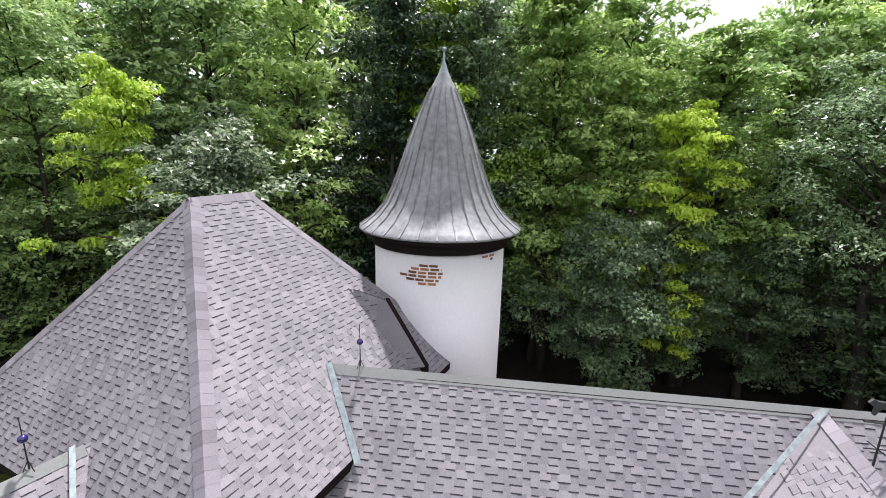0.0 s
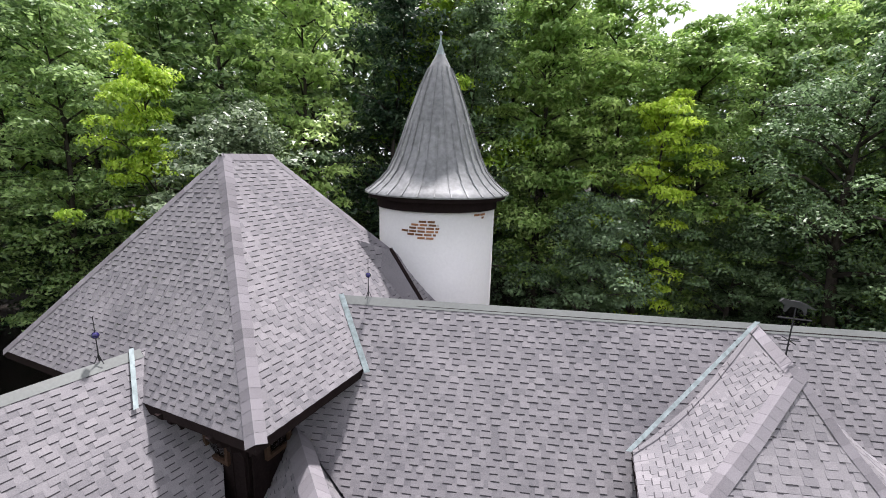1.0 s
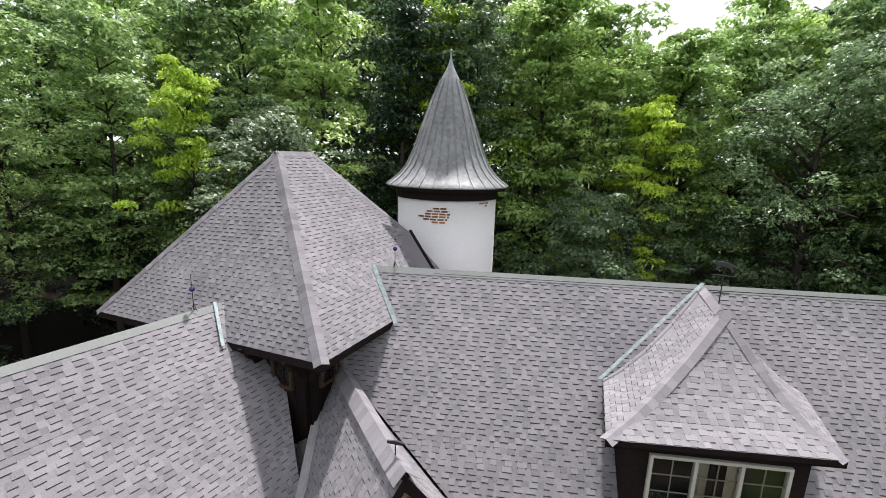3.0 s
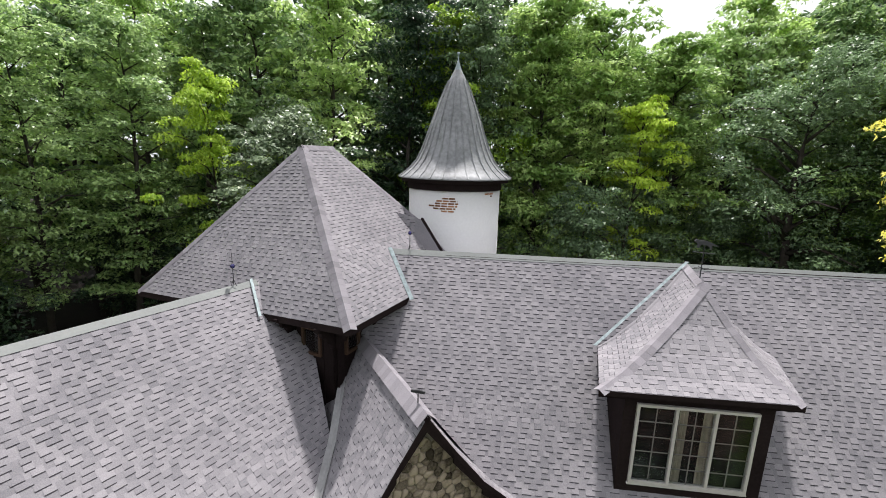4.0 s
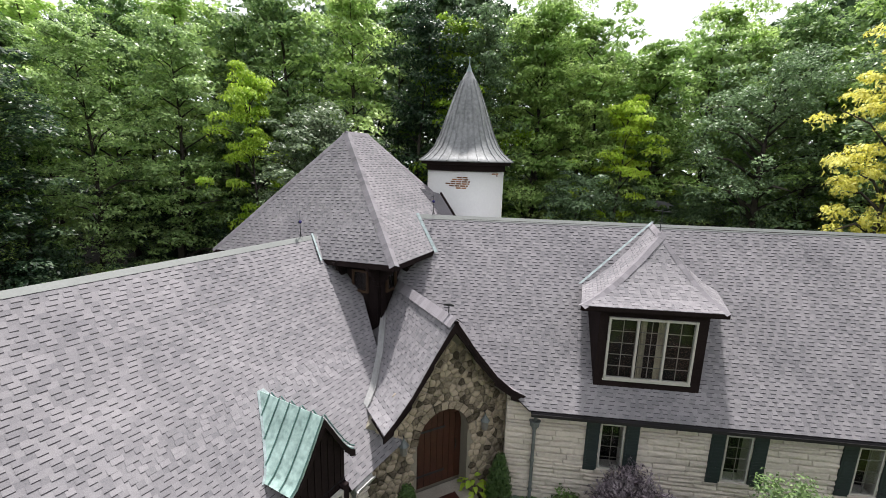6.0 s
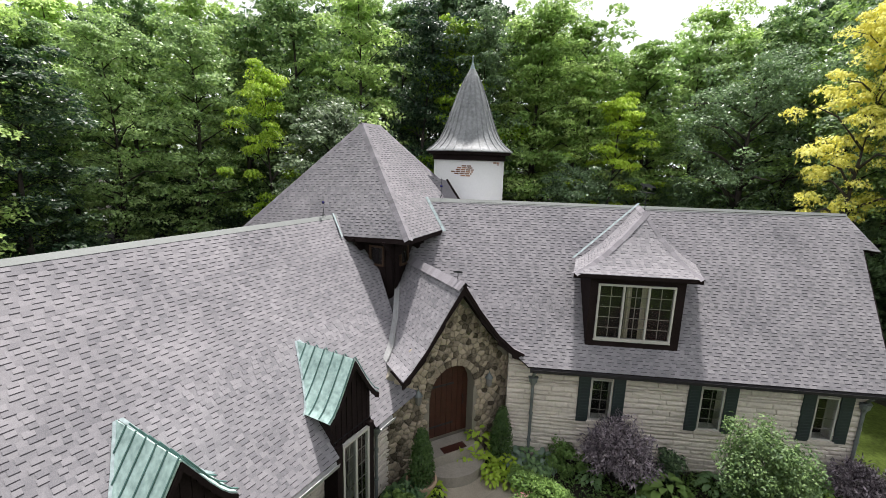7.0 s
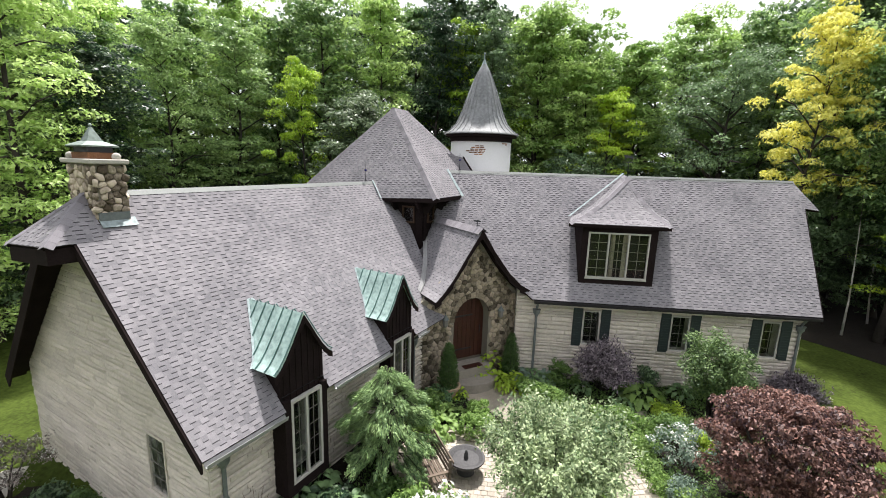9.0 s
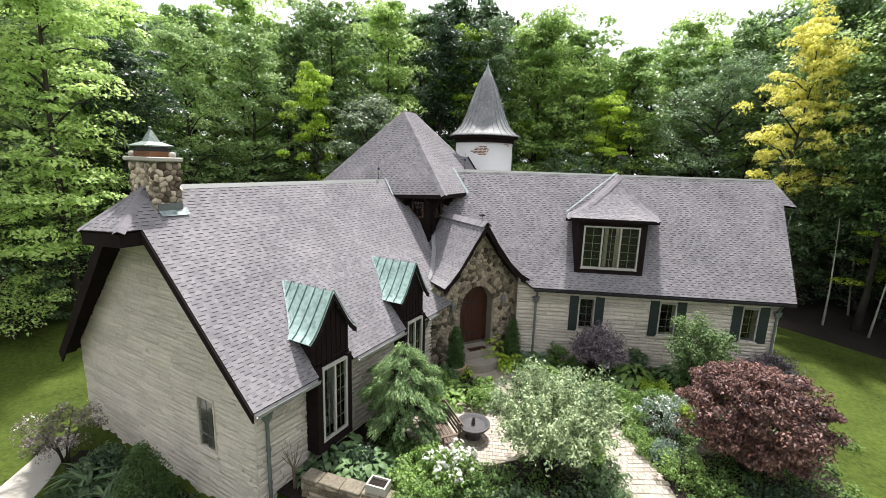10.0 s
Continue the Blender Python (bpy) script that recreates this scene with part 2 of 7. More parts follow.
def lathe(bm, profile, centre=(0, 0, 0), sides=32, top=True, bottom=True):
    """A turned shape from (radius, height) pairs."""
    rings = [[bm.verts.new((centre[0] + r * math.cos(2 * math.pi * k / sides), centre[1] + r * math.sin(2 * math.pi * k / sides), centre[2] + z)) for k in range(sides)] for r, z in profile]
    for r0, r1 in zip(rings, rings[1:]):
        for k in range(sides):
            bm.faces.new((r0[k], r0[(k + 1) % sides], r1[(k + 1) % sides], r1[k]))
    if bottom:
        bm.faces.new(rings[0][::-1])
    if top:
        bm.faces.new(rings[-1])


def clip(poly, inside):
    """A 2D polygon cut to a convex one (anticlockwise)."""
    out = list(poly)
    for i in range(len(inside)):
        (ax, ay), (bx, by) = inside[i], inside[(i + 1) % len(inside)]
        src, out = out, []
        for j in range(len(src)):
            p, q = src[j], src[(j + 1) % len(src)]
            dp = (bx - ax) * (p[1] - ay) - (by - ay) * (p[0] - ax)
            dq = (bx - ax) * (q[1] - ay) - (by - ay) * (q[0] - ax)
            if dp >= 0:
                out.append(p)
            if (dp > 0) != (dq > 0) and abs(dp - dq) > 1e-9:
                s = dp / (dp - dq)
                out.append((p[0] + s * (q[0] - p[0]), p[1] + s * (q[1] - p[1])))
        if len(out) < 3:
            return []
    return out


def area2(poly):
    return 0.5 * sum(p[0] * q[1] - q[0] * p[1] for p, q in zip(poly, poly[1:] + poly[:1]))


def plane_axes(pts):
    """Origin, along the first edge, up the slope, and the outward normal of a flat face given anticlockwise from outside."""
    p = [Vector(q) for q in pts]
    u = (p[1] - p[0]).normalized()
    n = Vector((0, 0, 0))
    for a, b in zip(p[1:], p[2:]):
        n += (a - p[0]).cross(b - p[0])
    n.normalize()
    v = n.cross(u)
    return p[0], u, v, n


COURSE, TAB = 0.101, 0.26
SHARED_TABS = {}


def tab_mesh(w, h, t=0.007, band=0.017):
    """One raised shingle tab with a shadow line coloured in as the dark band below it, its lower left corner at the
    origin.
    """
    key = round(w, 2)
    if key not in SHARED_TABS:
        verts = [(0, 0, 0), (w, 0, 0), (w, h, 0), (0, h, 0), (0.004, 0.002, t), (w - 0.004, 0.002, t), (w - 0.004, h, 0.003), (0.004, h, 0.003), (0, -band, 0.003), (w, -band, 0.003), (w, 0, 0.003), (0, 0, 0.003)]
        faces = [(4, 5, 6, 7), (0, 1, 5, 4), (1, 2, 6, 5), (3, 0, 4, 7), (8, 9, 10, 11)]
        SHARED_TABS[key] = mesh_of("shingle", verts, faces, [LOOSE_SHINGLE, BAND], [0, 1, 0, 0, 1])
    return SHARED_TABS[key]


def shingled(parent, pts, seed, loose=None, thick=0.11, under=DARKWOOD, name="roof_slope", label=""):
    """A flat roof slope under a skin of shingles. pts: anticlockwise from outside, the eave first. loose: which places carry shingles as objects of their own."""
    rnd = random.Random(seed)
    o, u, v, n = plane_axes(pts)
    flat = [((Vector(p) - o).dot(u), (Vector(p) - o).dot(v)) for p in pts]
    bm = bmesh.new()
    prism(bm, [Vector(p) for p in pts], -n * thick)
    slope = part(name, bm, [SHINGLE, under], parent, label)
    for f in slope.data.polygons:
        f.material_index = 0 if f.normal.dot(n) > 0.9 else 1
    rest_v, rest_f, rest_i = [], [], []
    x0, x1 = min(p[0] for p in flat), max(p[0] for p in flat)
    top = max(p[1] for p in flat)
    single = 0
    for row in range(int(top / COURSE) + 1):
        y = row * COURSE + 0.006
        x = x0 - TAB + rnd.uniform(0, TAB)
        while x < x1:
            w = rnd.choice((0.11, 0.13, 0.14, 0.15, 0.18))
            tab = [(x, y), (x + w, y), (x + w, y + COURSE), (x, y + COURSE)]
            place = o + u * (x + w / 2) + v * y
            cut = clip(tab, flat)
            if cut and abs(area2(cut)) > 0.25 * w * COURSE:
                whole = abs(area2(cut)) > 0.98 * w * COURSE
                m = Matrix((u, v, n)).transposed().to_4x4()
                m.translation = o + u * x + v * y + n * 0.002
                if whole and single < 150 and loose and loose(place):
                    ob = new("shingle", tab_mesh(w, COURSE))
                    ob.parent = slope
                    ob.matrix_basis = m
                    single += 1
                else:
                    k = len(rest_v)
                    rest_v += [o + u * a + v * b + n * (0.009 - 0.005 * (b - y) / COURSE) for a, b in cut]
                    rest_f.append(tuple(range(k, k + len(cut))))
                    rest_i.append(0)
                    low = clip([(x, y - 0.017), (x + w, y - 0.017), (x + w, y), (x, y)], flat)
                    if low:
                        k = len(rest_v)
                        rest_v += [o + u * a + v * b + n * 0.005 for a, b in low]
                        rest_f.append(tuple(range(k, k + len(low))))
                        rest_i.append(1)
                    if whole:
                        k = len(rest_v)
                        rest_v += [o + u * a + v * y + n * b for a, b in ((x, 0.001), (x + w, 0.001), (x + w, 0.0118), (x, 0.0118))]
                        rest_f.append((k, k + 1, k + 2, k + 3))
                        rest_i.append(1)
            gap = rnd.choice((0.07, 0.09, 0.11, 0.13, 0.15))
            low = clip([(x + w, y), (x + w + gap, y), (x + w + gap, y + COURSE), (x + w, y + COURSE)], flat)
            if len(low) >= 3:
                k = len(rest_v)
                rest_v += [o + u * a + v * b + n * 0.0025 for a, b in low]
                rest_f.append(tuple(range(k, k + len(low))))
                rest_i.append(0)
            x += w + gap
    if rest_v:
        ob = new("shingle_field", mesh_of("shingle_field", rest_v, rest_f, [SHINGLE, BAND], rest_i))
        ob.parent = slope
        ob["kind"] = "stuff"
    return slope


def ridge_cap(parent, p0, p1, n0, n1, width=0.15, step=0.2, mat=None, name="ridge_cap", piece_name="cap_shingle"):
    """A row of bent cap shingles along a ridge or hip; n0 and n1 are the normals of the slopes on its two sides."""
    p0, p1, n0, n1 = Vector(p0), Vector(p1), Vector(n0), Vector(n1)
    d = (p1 - p0).normalized()
    up = (n0 + n1).normalized()
    sides = []
    for nn in (n0, n1):
        s = d.cross(nn).normalized()
        if s.dot(nn + up) > 0 or s.dot(n0 - n1) * (1 if nn is n0 else -1) < 0:
            s = -s
        sides.append(s)
    length = (p1 - p0).length
    mat = mat or CAP
    under = 0.006
    base = [q + w for q in (p0, p1) for w in (sides[0] * width * 0.9 + n0 * under, up * under * 1.5, sides[1] * width * 0.9 + n1 * under)]
    row = part(name, (base, [(0, 1, 4, 3), (1, 2, 5, 4)]), mat, parent)
    count = max(1, int(length / step))
    piece = length / count
    lo, hi = 0.019, 0.0165
    turn = Matrix((d, (up.cross(d)).normalized(), d.cross(up.cross(d)).normalized())).transposed()
    back = turn.inverted()
    verts = []
    for at, lift in ((0.0, lo), (piece + 0.03, hi)):
        verts += [back @ (d * at + w) for w in (sides[0] * width + n0 * (lift - 0.005), up * lift * 1.2, sides[1] * width + n1 * (lift - 0.005))]
    verts += [q - back @ (up * 0.007) for q in verts[:3]]
    me = mesh_of("cap_shingle", verts, [(0, 1, 4, 3), (1, 2, 5, 4), (6, 7, 1, 0), (7, 8, 2, 1)], mat)
    for i in range(count):
        ob = new(piece_name, me)
        ob.parent = row
        ob.matrix_basis = Matrix.Translation(p0 + d * (i * piece)) @ turn.to_4x4()
    return row


def strip(parent, p0, p1, side, width, n, mat, name="flashing", lift=0.03, label=""):
    """A thin flat metal strip laid along an edge."""
    p0, p1, side, n = Vector(p0), Vector(p1), Vector(side).normalized(), Vector(n).normalized()
    bm = bmesh.new()
    prism(bm, [p0 + n * lift, p1 + n * lift, p1 + side * width + n * lift, p0 + side * width + n * lift], n * 0.006)
    return part(name, bm, mat, parent, label)

# ---- the plan ----
UL, NL = Vector((0.3913, 0.9203, 0)), Vector((0.9203, -0.3913, 0))  # the left wing: along it, and out over its eave
WP, GP = Vector((0.819, 0.574, 0)), Vector((0.574, -0.819, 0))  # the porch: along its wall, and out of its door
LD, RD = Vector((-0.9455, 0.3256, 0)), Vector((0.3256, 0.9455, 0))  # the hipped tower: along its two eaves
UP = Vector((0, 0, 1))


def LW(a, c, z):
    return UL * a + NL * c + UP * z


def PW(w, d, z):
    return WP * w + GP * d + UP * z


def HT(s, r, z):
    return Vector((-2.59, 5.65, 0)) + LD * s + RD * r + UP * z


house = empty("house", "stone house with steep grey shingle roofs and copper dormers", "house")


# ---- roofs ----
def near_right(p):
    return p.x < 6.5 and p.z > 4.4


RIDGE_Y, RIDGE_Z, PITCH_R = 8.73, 7.54, 1.18


def RZ(y):
    return RIDGE_Z - PITCH_R * (RIDGE_Y - y)


roof_r = house
ROOF_R_LABEL = "grey laminated asphalt shingle slope of the long wing"
EAVE_Y = 5.0
shingled(roof_r, [(1.15, EAVE_Y, RZ(EAVE_Y)), (10.75, EAVE_Y, RZ(EAVE_Y)), (11.45, 7.87, RZ(7.87)), (11.35, RIDGE_Y, RIDGE_Z), (-4.2, RIDGE_Y, RIDGE_Z), (-4.2, 8.0, RZ(8.0))], 1, near_right, label=ROOF_R_LABEL)
shingled(roof_r, [(11.8, 12.6, 3.2), (-1.0, 12.6, 3.2), (-1.0, RIDGE_Y, RIDGE_Z), (11.35, RIDGE_Y, RIDGE_Z)], 2, label=ROOF_R_LABEL)
shingled(roof_r, [(11.42, 7.88, 6.54), (11.95, 7.84, 6.48), (11.35, RIDGE_Y, RIDGE_Z)], 3, label=ROOF_R_LABEL)
shingled(roof_r, [(11.95, 7.84, 6.48), (11.95, 9.7, 6.48), (11.35, RIDGE_Y, RIDGE_Z)], 4, label=ROOF_R_LABEL)
NR, NB = Vector((0, -PITCH_R, 1)).normalized(), Vector((0, 1.12, 1)).normalized()
ridge_cap(roof_r, (-2.6, RIDGE_Y, RIDGE_Z), (11.36, RIDGE_Y, RIDGE_Z), NR, NB, 0.15, 14.0, RIDGEMETAL, "ridge_cap", "ridge_sheet")
bm = bmesh.new()
prism(bm, [(10.75, EAVE_Y, RZ(EAVE_Y) - 0.02), (11.45, 7.87, RZ(7.87) - 0.02), (11.45, 7.87, RZ(7.87) - 0.26), (10.75, EAVE_Y, RZ(EAVE_Y) - 0.24)], (0.04, 0, 0))
part("bargeboard", bm, DARKWOOD, roof_r)

PITCH_L, RIDGE_C, RIDGE_LZ = 1.054, -7.5, 7.04


def LZ(c):
    return RIDGE_LZ - PITCH_L * (c - RIDGE_C)


roof_l = house
ROOF_L_LABEL = "pale grey shingle slope of the wing with a clipped gable"
EC, BC = -3.3, -12.6  # the two eaves
JA, JV, CLIP_B = -6.38, -5.33, -8.49  # the clipped gable: its eave, the end of the ridge, its back corner
CS = EC - 4 * COURSE / math.hypot(1, PITCH_L)  # four courses above the eave the slope runs on over the dormers
CLIP_F = CS - 44 * COURSE / math.hypot(1, PITCH_L)
VERGE_LOW, VERGE_HIGH = -5.75, -5.89
UPLEFT, UPRIGHT = VERGE_LOW - 0.14 * (EC - CS) / (EC - CLIP_F), 2.9 + 2.7 * (EC - CS) / (EC - RIDGE_C)
MIDRIGHT = 2.9 + 2.7 * (EC - CLIP_F) / (EC - RIDGE_C)
ZB, ZF, ZC = 7.04 - 1.054 * (RIDGE_C - BC), LZ(CLIP_F), 7.04 - 1.054 * (RIDGE_C - CLIP_B)
shingled(roof_l, [LW(UPLEFT, CS, LZ(CS)), LW(UPRIGHT, CS, LZ(CS)), LW(MIDRIGHT, CLIP_F, ZF), LW(VERGE_HIGH, CLIP_F, ZF)], 5, lambda p: p.dot(UL) > -2.2 and p.z > 4.2, label=ROOF_L_LABEL)
shingled(roof_l, [LW(JA, CLIP_F, ZF), LW(MIDRIGHT, CLIP_F, ZF), LW(5.6, RIDGE_C, RIDGE_LZ), LW(JV, RIDGE_C, RIDGE_LZ)], 98, label=ROOF_L_LABEL)
for k, (e0, u0, e1, u1) in enumerate(((VERGE_LOW, UPLEFT, -3.92, -3.92), (-2.66, -2.66, -0.17, -0.17), (1.09, 1.09, 2.9, UPRIGHT))):
    shingled(roof_l, [LW(e0, EC, LZ(EC)), LW(e1, EC, LZ(EC)), LW(u1, CS, LZ(CS)), LW(u0, CS, LZ(CS))], 95 + k, label=ROOF_L_LABEL)
shingled(roof_l, [LW(5.6, BC, ZB), LW(VERGE_LOW, BC, ZB), LW(VERGE_HIGH, CLIP_B, ZC), LW(5.6, CLIP_B, ZC)], 6, label=ROOF_L_LABEL)
shingled(roof_l, [LW(5.6, CLIP_B, ZC), LW(JA, CLIP_B, ZC), LW(JV, RIDGE_C, RIDGE_LZ), LW(5.6, RIDGE_C, RIDGE_LZ)], 99, label=ROOF_L_LABEL)
clip_face = [LW(JA, CLIP_B, ZC), LW(JA, CLIP_F, ZF), LW(JV, RIDGE_C, RIDGE_LZ)]
shingled(roof_l, clip_face, 7, lambda p: True, label=ROOF_L_LABEL)
NLR, NLB = (NL * PITCH_L + UP).normalized(), (-NL * 1.054 + UP).normalized()
NJ = plane_axes(clip_face)[3]
ridge_cap(roof_l, LW(-4.7, RIDGE_C, RIDGE_LZ), LW(4.3, RIDGE_C, RIDGE_LZ), NLR, NLB, 0.14, 14.0, RIDGEMETAL, "ridge_cap", "ridge_sheet")
ridge_cap(roof_l, LW(JA, CLIP_F, ZF), LW(JV, RIDGE_C, RIDGE_LZ), NLR, NJ, 0.14, 0.15)
ridge_cap(roof_l, LW(JA, CLIP_B, ZC), LW(JV, RIDGE_C, RIDGE_LZ), NLB, NJ, 0.14, 0.15)
bm = bmesh.new()
prism(bm, [LW(VERGE_LOW, EC, LZ(EC) - 0.02), LW(VERGE_HIGH, CLIP_F, ZF - 0.02), LW(VERGE_HIGH, CLIP_F, ZF - 0.26), LW(VERGE_LOW, EC, LZ(EC) - 0.22)], -UL * 0.04)
part("bargeboard", bm, DARKWOOD, roof_l)
bm = bmesh.new()
prism(bm, [LW(VERGE_LOW, BC, ZB - 0.02), LW(VERGE_HIGH, CLIP_B, ZC - 0.02), LW(VERGE_HIGH, CLIP_B + 0.14, ZC - 0.30), LW(VERGE_LOW, BC + 0.14, ZB - 0.34)], -UL * 0.04)
part("bargeboard", bm, DARKWOOD, roof_l)
bm = bmesh.new()
prism(bm, [LW(VERGE_LOW + 0.02, BC, ZB - 0.12), LW(VERGE_HIGH + 0.02, CLIP_B, ZC - 0.12), LW(-5.35, CLIP_B, ZC - 0.12), LW(-5.35, BC, ZB - 0.12)], -UP * 0.06)
part("soffit", bm, DARKWOOD, roof_l)
bm = bmesh.new()  # the boxed eave under the clipped gable
prism(bm, [LW(JA + 0.03, CLIP_B + 0.03, ZC - 0.06), LW(JA + 0.03, CLIP_F - 0.03, ZF - 0.06), LW(-5.36, CLIP_F - 0.03, ZF - 0.06), LW(-5.36, CLIP_B + 0.03, ZC - 0.06)], -UP * 0.30)
part("gable_soffit", bm, DARKWOOD, roof_l)

# the hipped tower roof
tower_roof = house
TOWER_ROOF_LABEL = "steep grey shingle slope of the hipped tower"
EZ, TZ, LS, RS = 6.53, 10.13, 7.0, 6.4
PF, PC, PE, PD = HT(-0.08, 0.02, EZ + 0.03), HT(LS, 0, EZ - 0.33), HT(0, RS, EZ), HT(LS, RS, EZ)
PL, PR = HT(3.36, 2.5, TZ), HT(3.38, 3.68, TZ)
shingled(tower_roof, [PC, PF, PL], 8, lambda p: p.z > 7.2, label=TOWER_ROOF_LABEL)
shingled(tower_roof, [PF, PE, PR, PL], 9, lambda p: p.z > 7.2, label=TOWER_ROOF_LABEL)
shingled(tower_roof, [PE, PD, PR], 10, label=TOWER_ROOF_LABEL)
shingled(tower_roof, [PD, PC, PL, PR], 11, label=TOWER_ROOF_LABEL)
N1, N2, N3, N4 = (plane_axes(q)[3] for q in ([PC, PF, PL], [PF, PE, PR, PL], [PE, PD, PR], [PD, PC, PL, PR]))
ridge_cap(tower_roof, PF, PL, N1, N2, 0.16, 0.15)
ridge_cap(tower_roof, PC, PL, N4, N1, 0.13)
ridge_cap(tower_roof, PE, PR, N2, N3, 0.13)
ridge_cap(tower_roof, PL - RD * 0.05, PR + RD * 0.05, N4, N2, 0.16)
bm = bmesh.new()
prism(bm, [PC, PF, PF - UP * 0.12, PC - UP * 0.12], RD * 0.03)
prism(bm, [PF, PE, PE - UP * 0.12, PF - UP * 0.12], LD * 0.03)
prism(bm, [PC - UP * 0.12, PF - UP * 0.12, PE - UP * 0.12, PD - UP * 0.12], -UP * 0.03)
part("eave_board", bm, DARKWOOD, tower_roof)
# metal flashing where the tower roof meets the ridges of the wings
strip(house, (-4.77, 6.30, 6.42), (-5.27, 6.86, 7.08), -UL, 0.07, NLR, FLASHING, lift=0.03, label="pale metal step flashing")
strip(house, (-1.74, 7.80, 6.48), (-2.52, 8.72, 7.55), (1, 0.2, 0.22), 0.10, NR, FLASHING, lift=0.05, label="pale green metal step flashing")

# timber walls of the tower corner, with its little windows and scalloped brackets
WC = HT(0.72, 0.5, 0)
bm = bmesh.new()
prism(bm, [WC + UP * 4.2, WC + LD * 2.4 + UP * 4.2, WC + LD * 2.4 + UP * 6.45, WC + UP * 6.45], RD * 0.12)
prism(bm, [WC + UP * 4.2, WC + RD * 2.4 + UP * 4.2, WC + RD * 2.4 + UP * 6.45, WC + UP * 6.45], LD * 0.12)
bmesh.ops.remove_doubles(bm, verts=bm.verts[:], dist=0.0005)
timber = part("tower_wall", bm, DARKWOOD, house, "dark brown vertical timber boarding")
for k in range(9):
    for side, out in ((LD, -RD), (RD, -LD)):
        q = WC + side * (0.06 + 0.27 * k)
        bm = bmesh.new()
        prism(bm, [q + UP * 4.2, q + side * 0.035 + UP * 4.2, q + side * 0.035 + UP * 6.4, q + UP * 6.4], out * 0.02)
        part("batten", bm, DARKWOOD, timber)


def bracket(at, along, out):
    """A scalloped timber bracket under the eave."""
    bm = bmesh.new()
    prof = [(0, 0), (0.55, 0), (0.5, -0.1), (0.4, -0.14), (0.38, -0.25), (0.26, -0.3), (0.24, -0.42), (0.1, -0.5), (0.06, -0.62), (0, -0.66)]
    prism(bm, [at + out * a + UP * b for a, b in prof], along * 0.09)
    part("bracket", bm, DARKWOOD, house)


for side, out in ((LD, -RD), (RD, -LD)):
    bracket(WC + side * 0.02 + UP * 6.4, side, out)
    bracket(WC + side * 1.15 + UP * 6.4, side, out)


# ---- windows ----
def window(origin, u, n, w, h, sashes=1, rows=4, cols=2, parent=None, border=0.07, mat=None, deep=0.9, name="window", label="", sill=True, curtain=False, lead=0.006):
    """A glazed opening: origin is its lower left corner, u runs to the right, n points outdoors."""
    o, u, n = Vector(origin), Vector(u).normalized(), Vector(n).normalized()
    mat = mat or CREAM
    at = lambda a, b, c=0.0: o + u * a + UP * b + n * c  # noqa: E731

    def bar(bm, a0, b0, a1, b1, c0, c1):
        prism(bm, [at(a0, b0, c0), at(a1, b0, c0), at(a1, b1, c0), at(a0, b1, c0)], n * (c1 - c0))

    bm = bmesh.new()
    for a0, b0, a1, b1 in ((0, 0, w, border), (0, h - border, w, h), (0, border, border, h - border), (w - border, border, w, h - border)):
        bar(bm, a0, b0, a1, b1, -0.05, 0.04)
    win = part(name, bm, mat, parent, label)
    step = (w - border) / sashes
    for k in range(1, sashes):
        bm = bmesh.new()
        x = border / 2 + k * step
        bar(bm, x - border / 2, border, x + border / 2, h - border, -0.045, 0.035)
        part("mullion", bm, mat, win)
    for k in range(sashes):
        x0, x1 = border + k * step, (k + 1) * step
        y0, y1 = border, h - border
        for c in range(1, cols):
            x = x0 + (x1 - x0) * c / cols
            bars = bmesh.new()
            bar(bars, x - lead, y0, x + lead, y1, -0.014, 0.004)
            part("glazing_bar", bars, LEADING, win)
        for r in range(1, rows):
            y = y0 + (y1 - y0) * r / rows
            bars = bmesh.new()
            bar(bars, x0, y - lead, x1, y + lead, -0.014, 0.003)
            part("glazing_bar", bars, LEADING, win)
        bm = bmesh.new()
        bar(bm, x0, y0, x1, y1, -0.010, -0.004)
        pane = part("pane", bm, GLASS, win)
        pane.visible_shadow = False
    if sill:
        bm = bmesh.new()
        bar(bm, -0.06, -0.09, w + 0.06, -0.004, -0.05, 0.09)
        part("sill", bm, LIMESTONE, win)
    bm = bmesh.new()  # the dim room behind, its gloom put into near-black walls
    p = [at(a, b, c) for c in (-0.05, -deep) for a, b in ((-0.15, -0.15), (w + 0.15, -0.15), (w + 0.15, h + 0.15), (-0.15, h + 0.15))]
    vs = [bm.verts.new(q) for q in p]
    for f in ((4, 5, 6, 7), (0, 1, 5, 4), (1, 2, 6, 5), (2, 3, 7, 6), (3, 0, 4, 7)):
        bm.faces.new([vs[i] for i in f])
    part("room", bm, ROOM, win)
    if curtain:
        for x0, x1 in curtain:
            verts, faces = [], []
            count = 24
            for i in range(count + 1):
                x = x0 + (x1 - x0) * i / count
                c = -min(0.16, deep * 0.55) + min(0.03, deep * 0.12) * math.sin(i * 1.7) + 0.012 * math.sin(i * 4.1)
                verts += [at(x, 0.03, c), at(x, h - 0.05, c * 0.8 - 0.02)]
            faces = [(2 * i, 2 * i + 2, 2 * i + 3, 2 * i + 1) for i in range(count)]
            part("curtain", (verts, faces), CURTAIN, win, "gathered cream curtain", smooth=True)
    return win


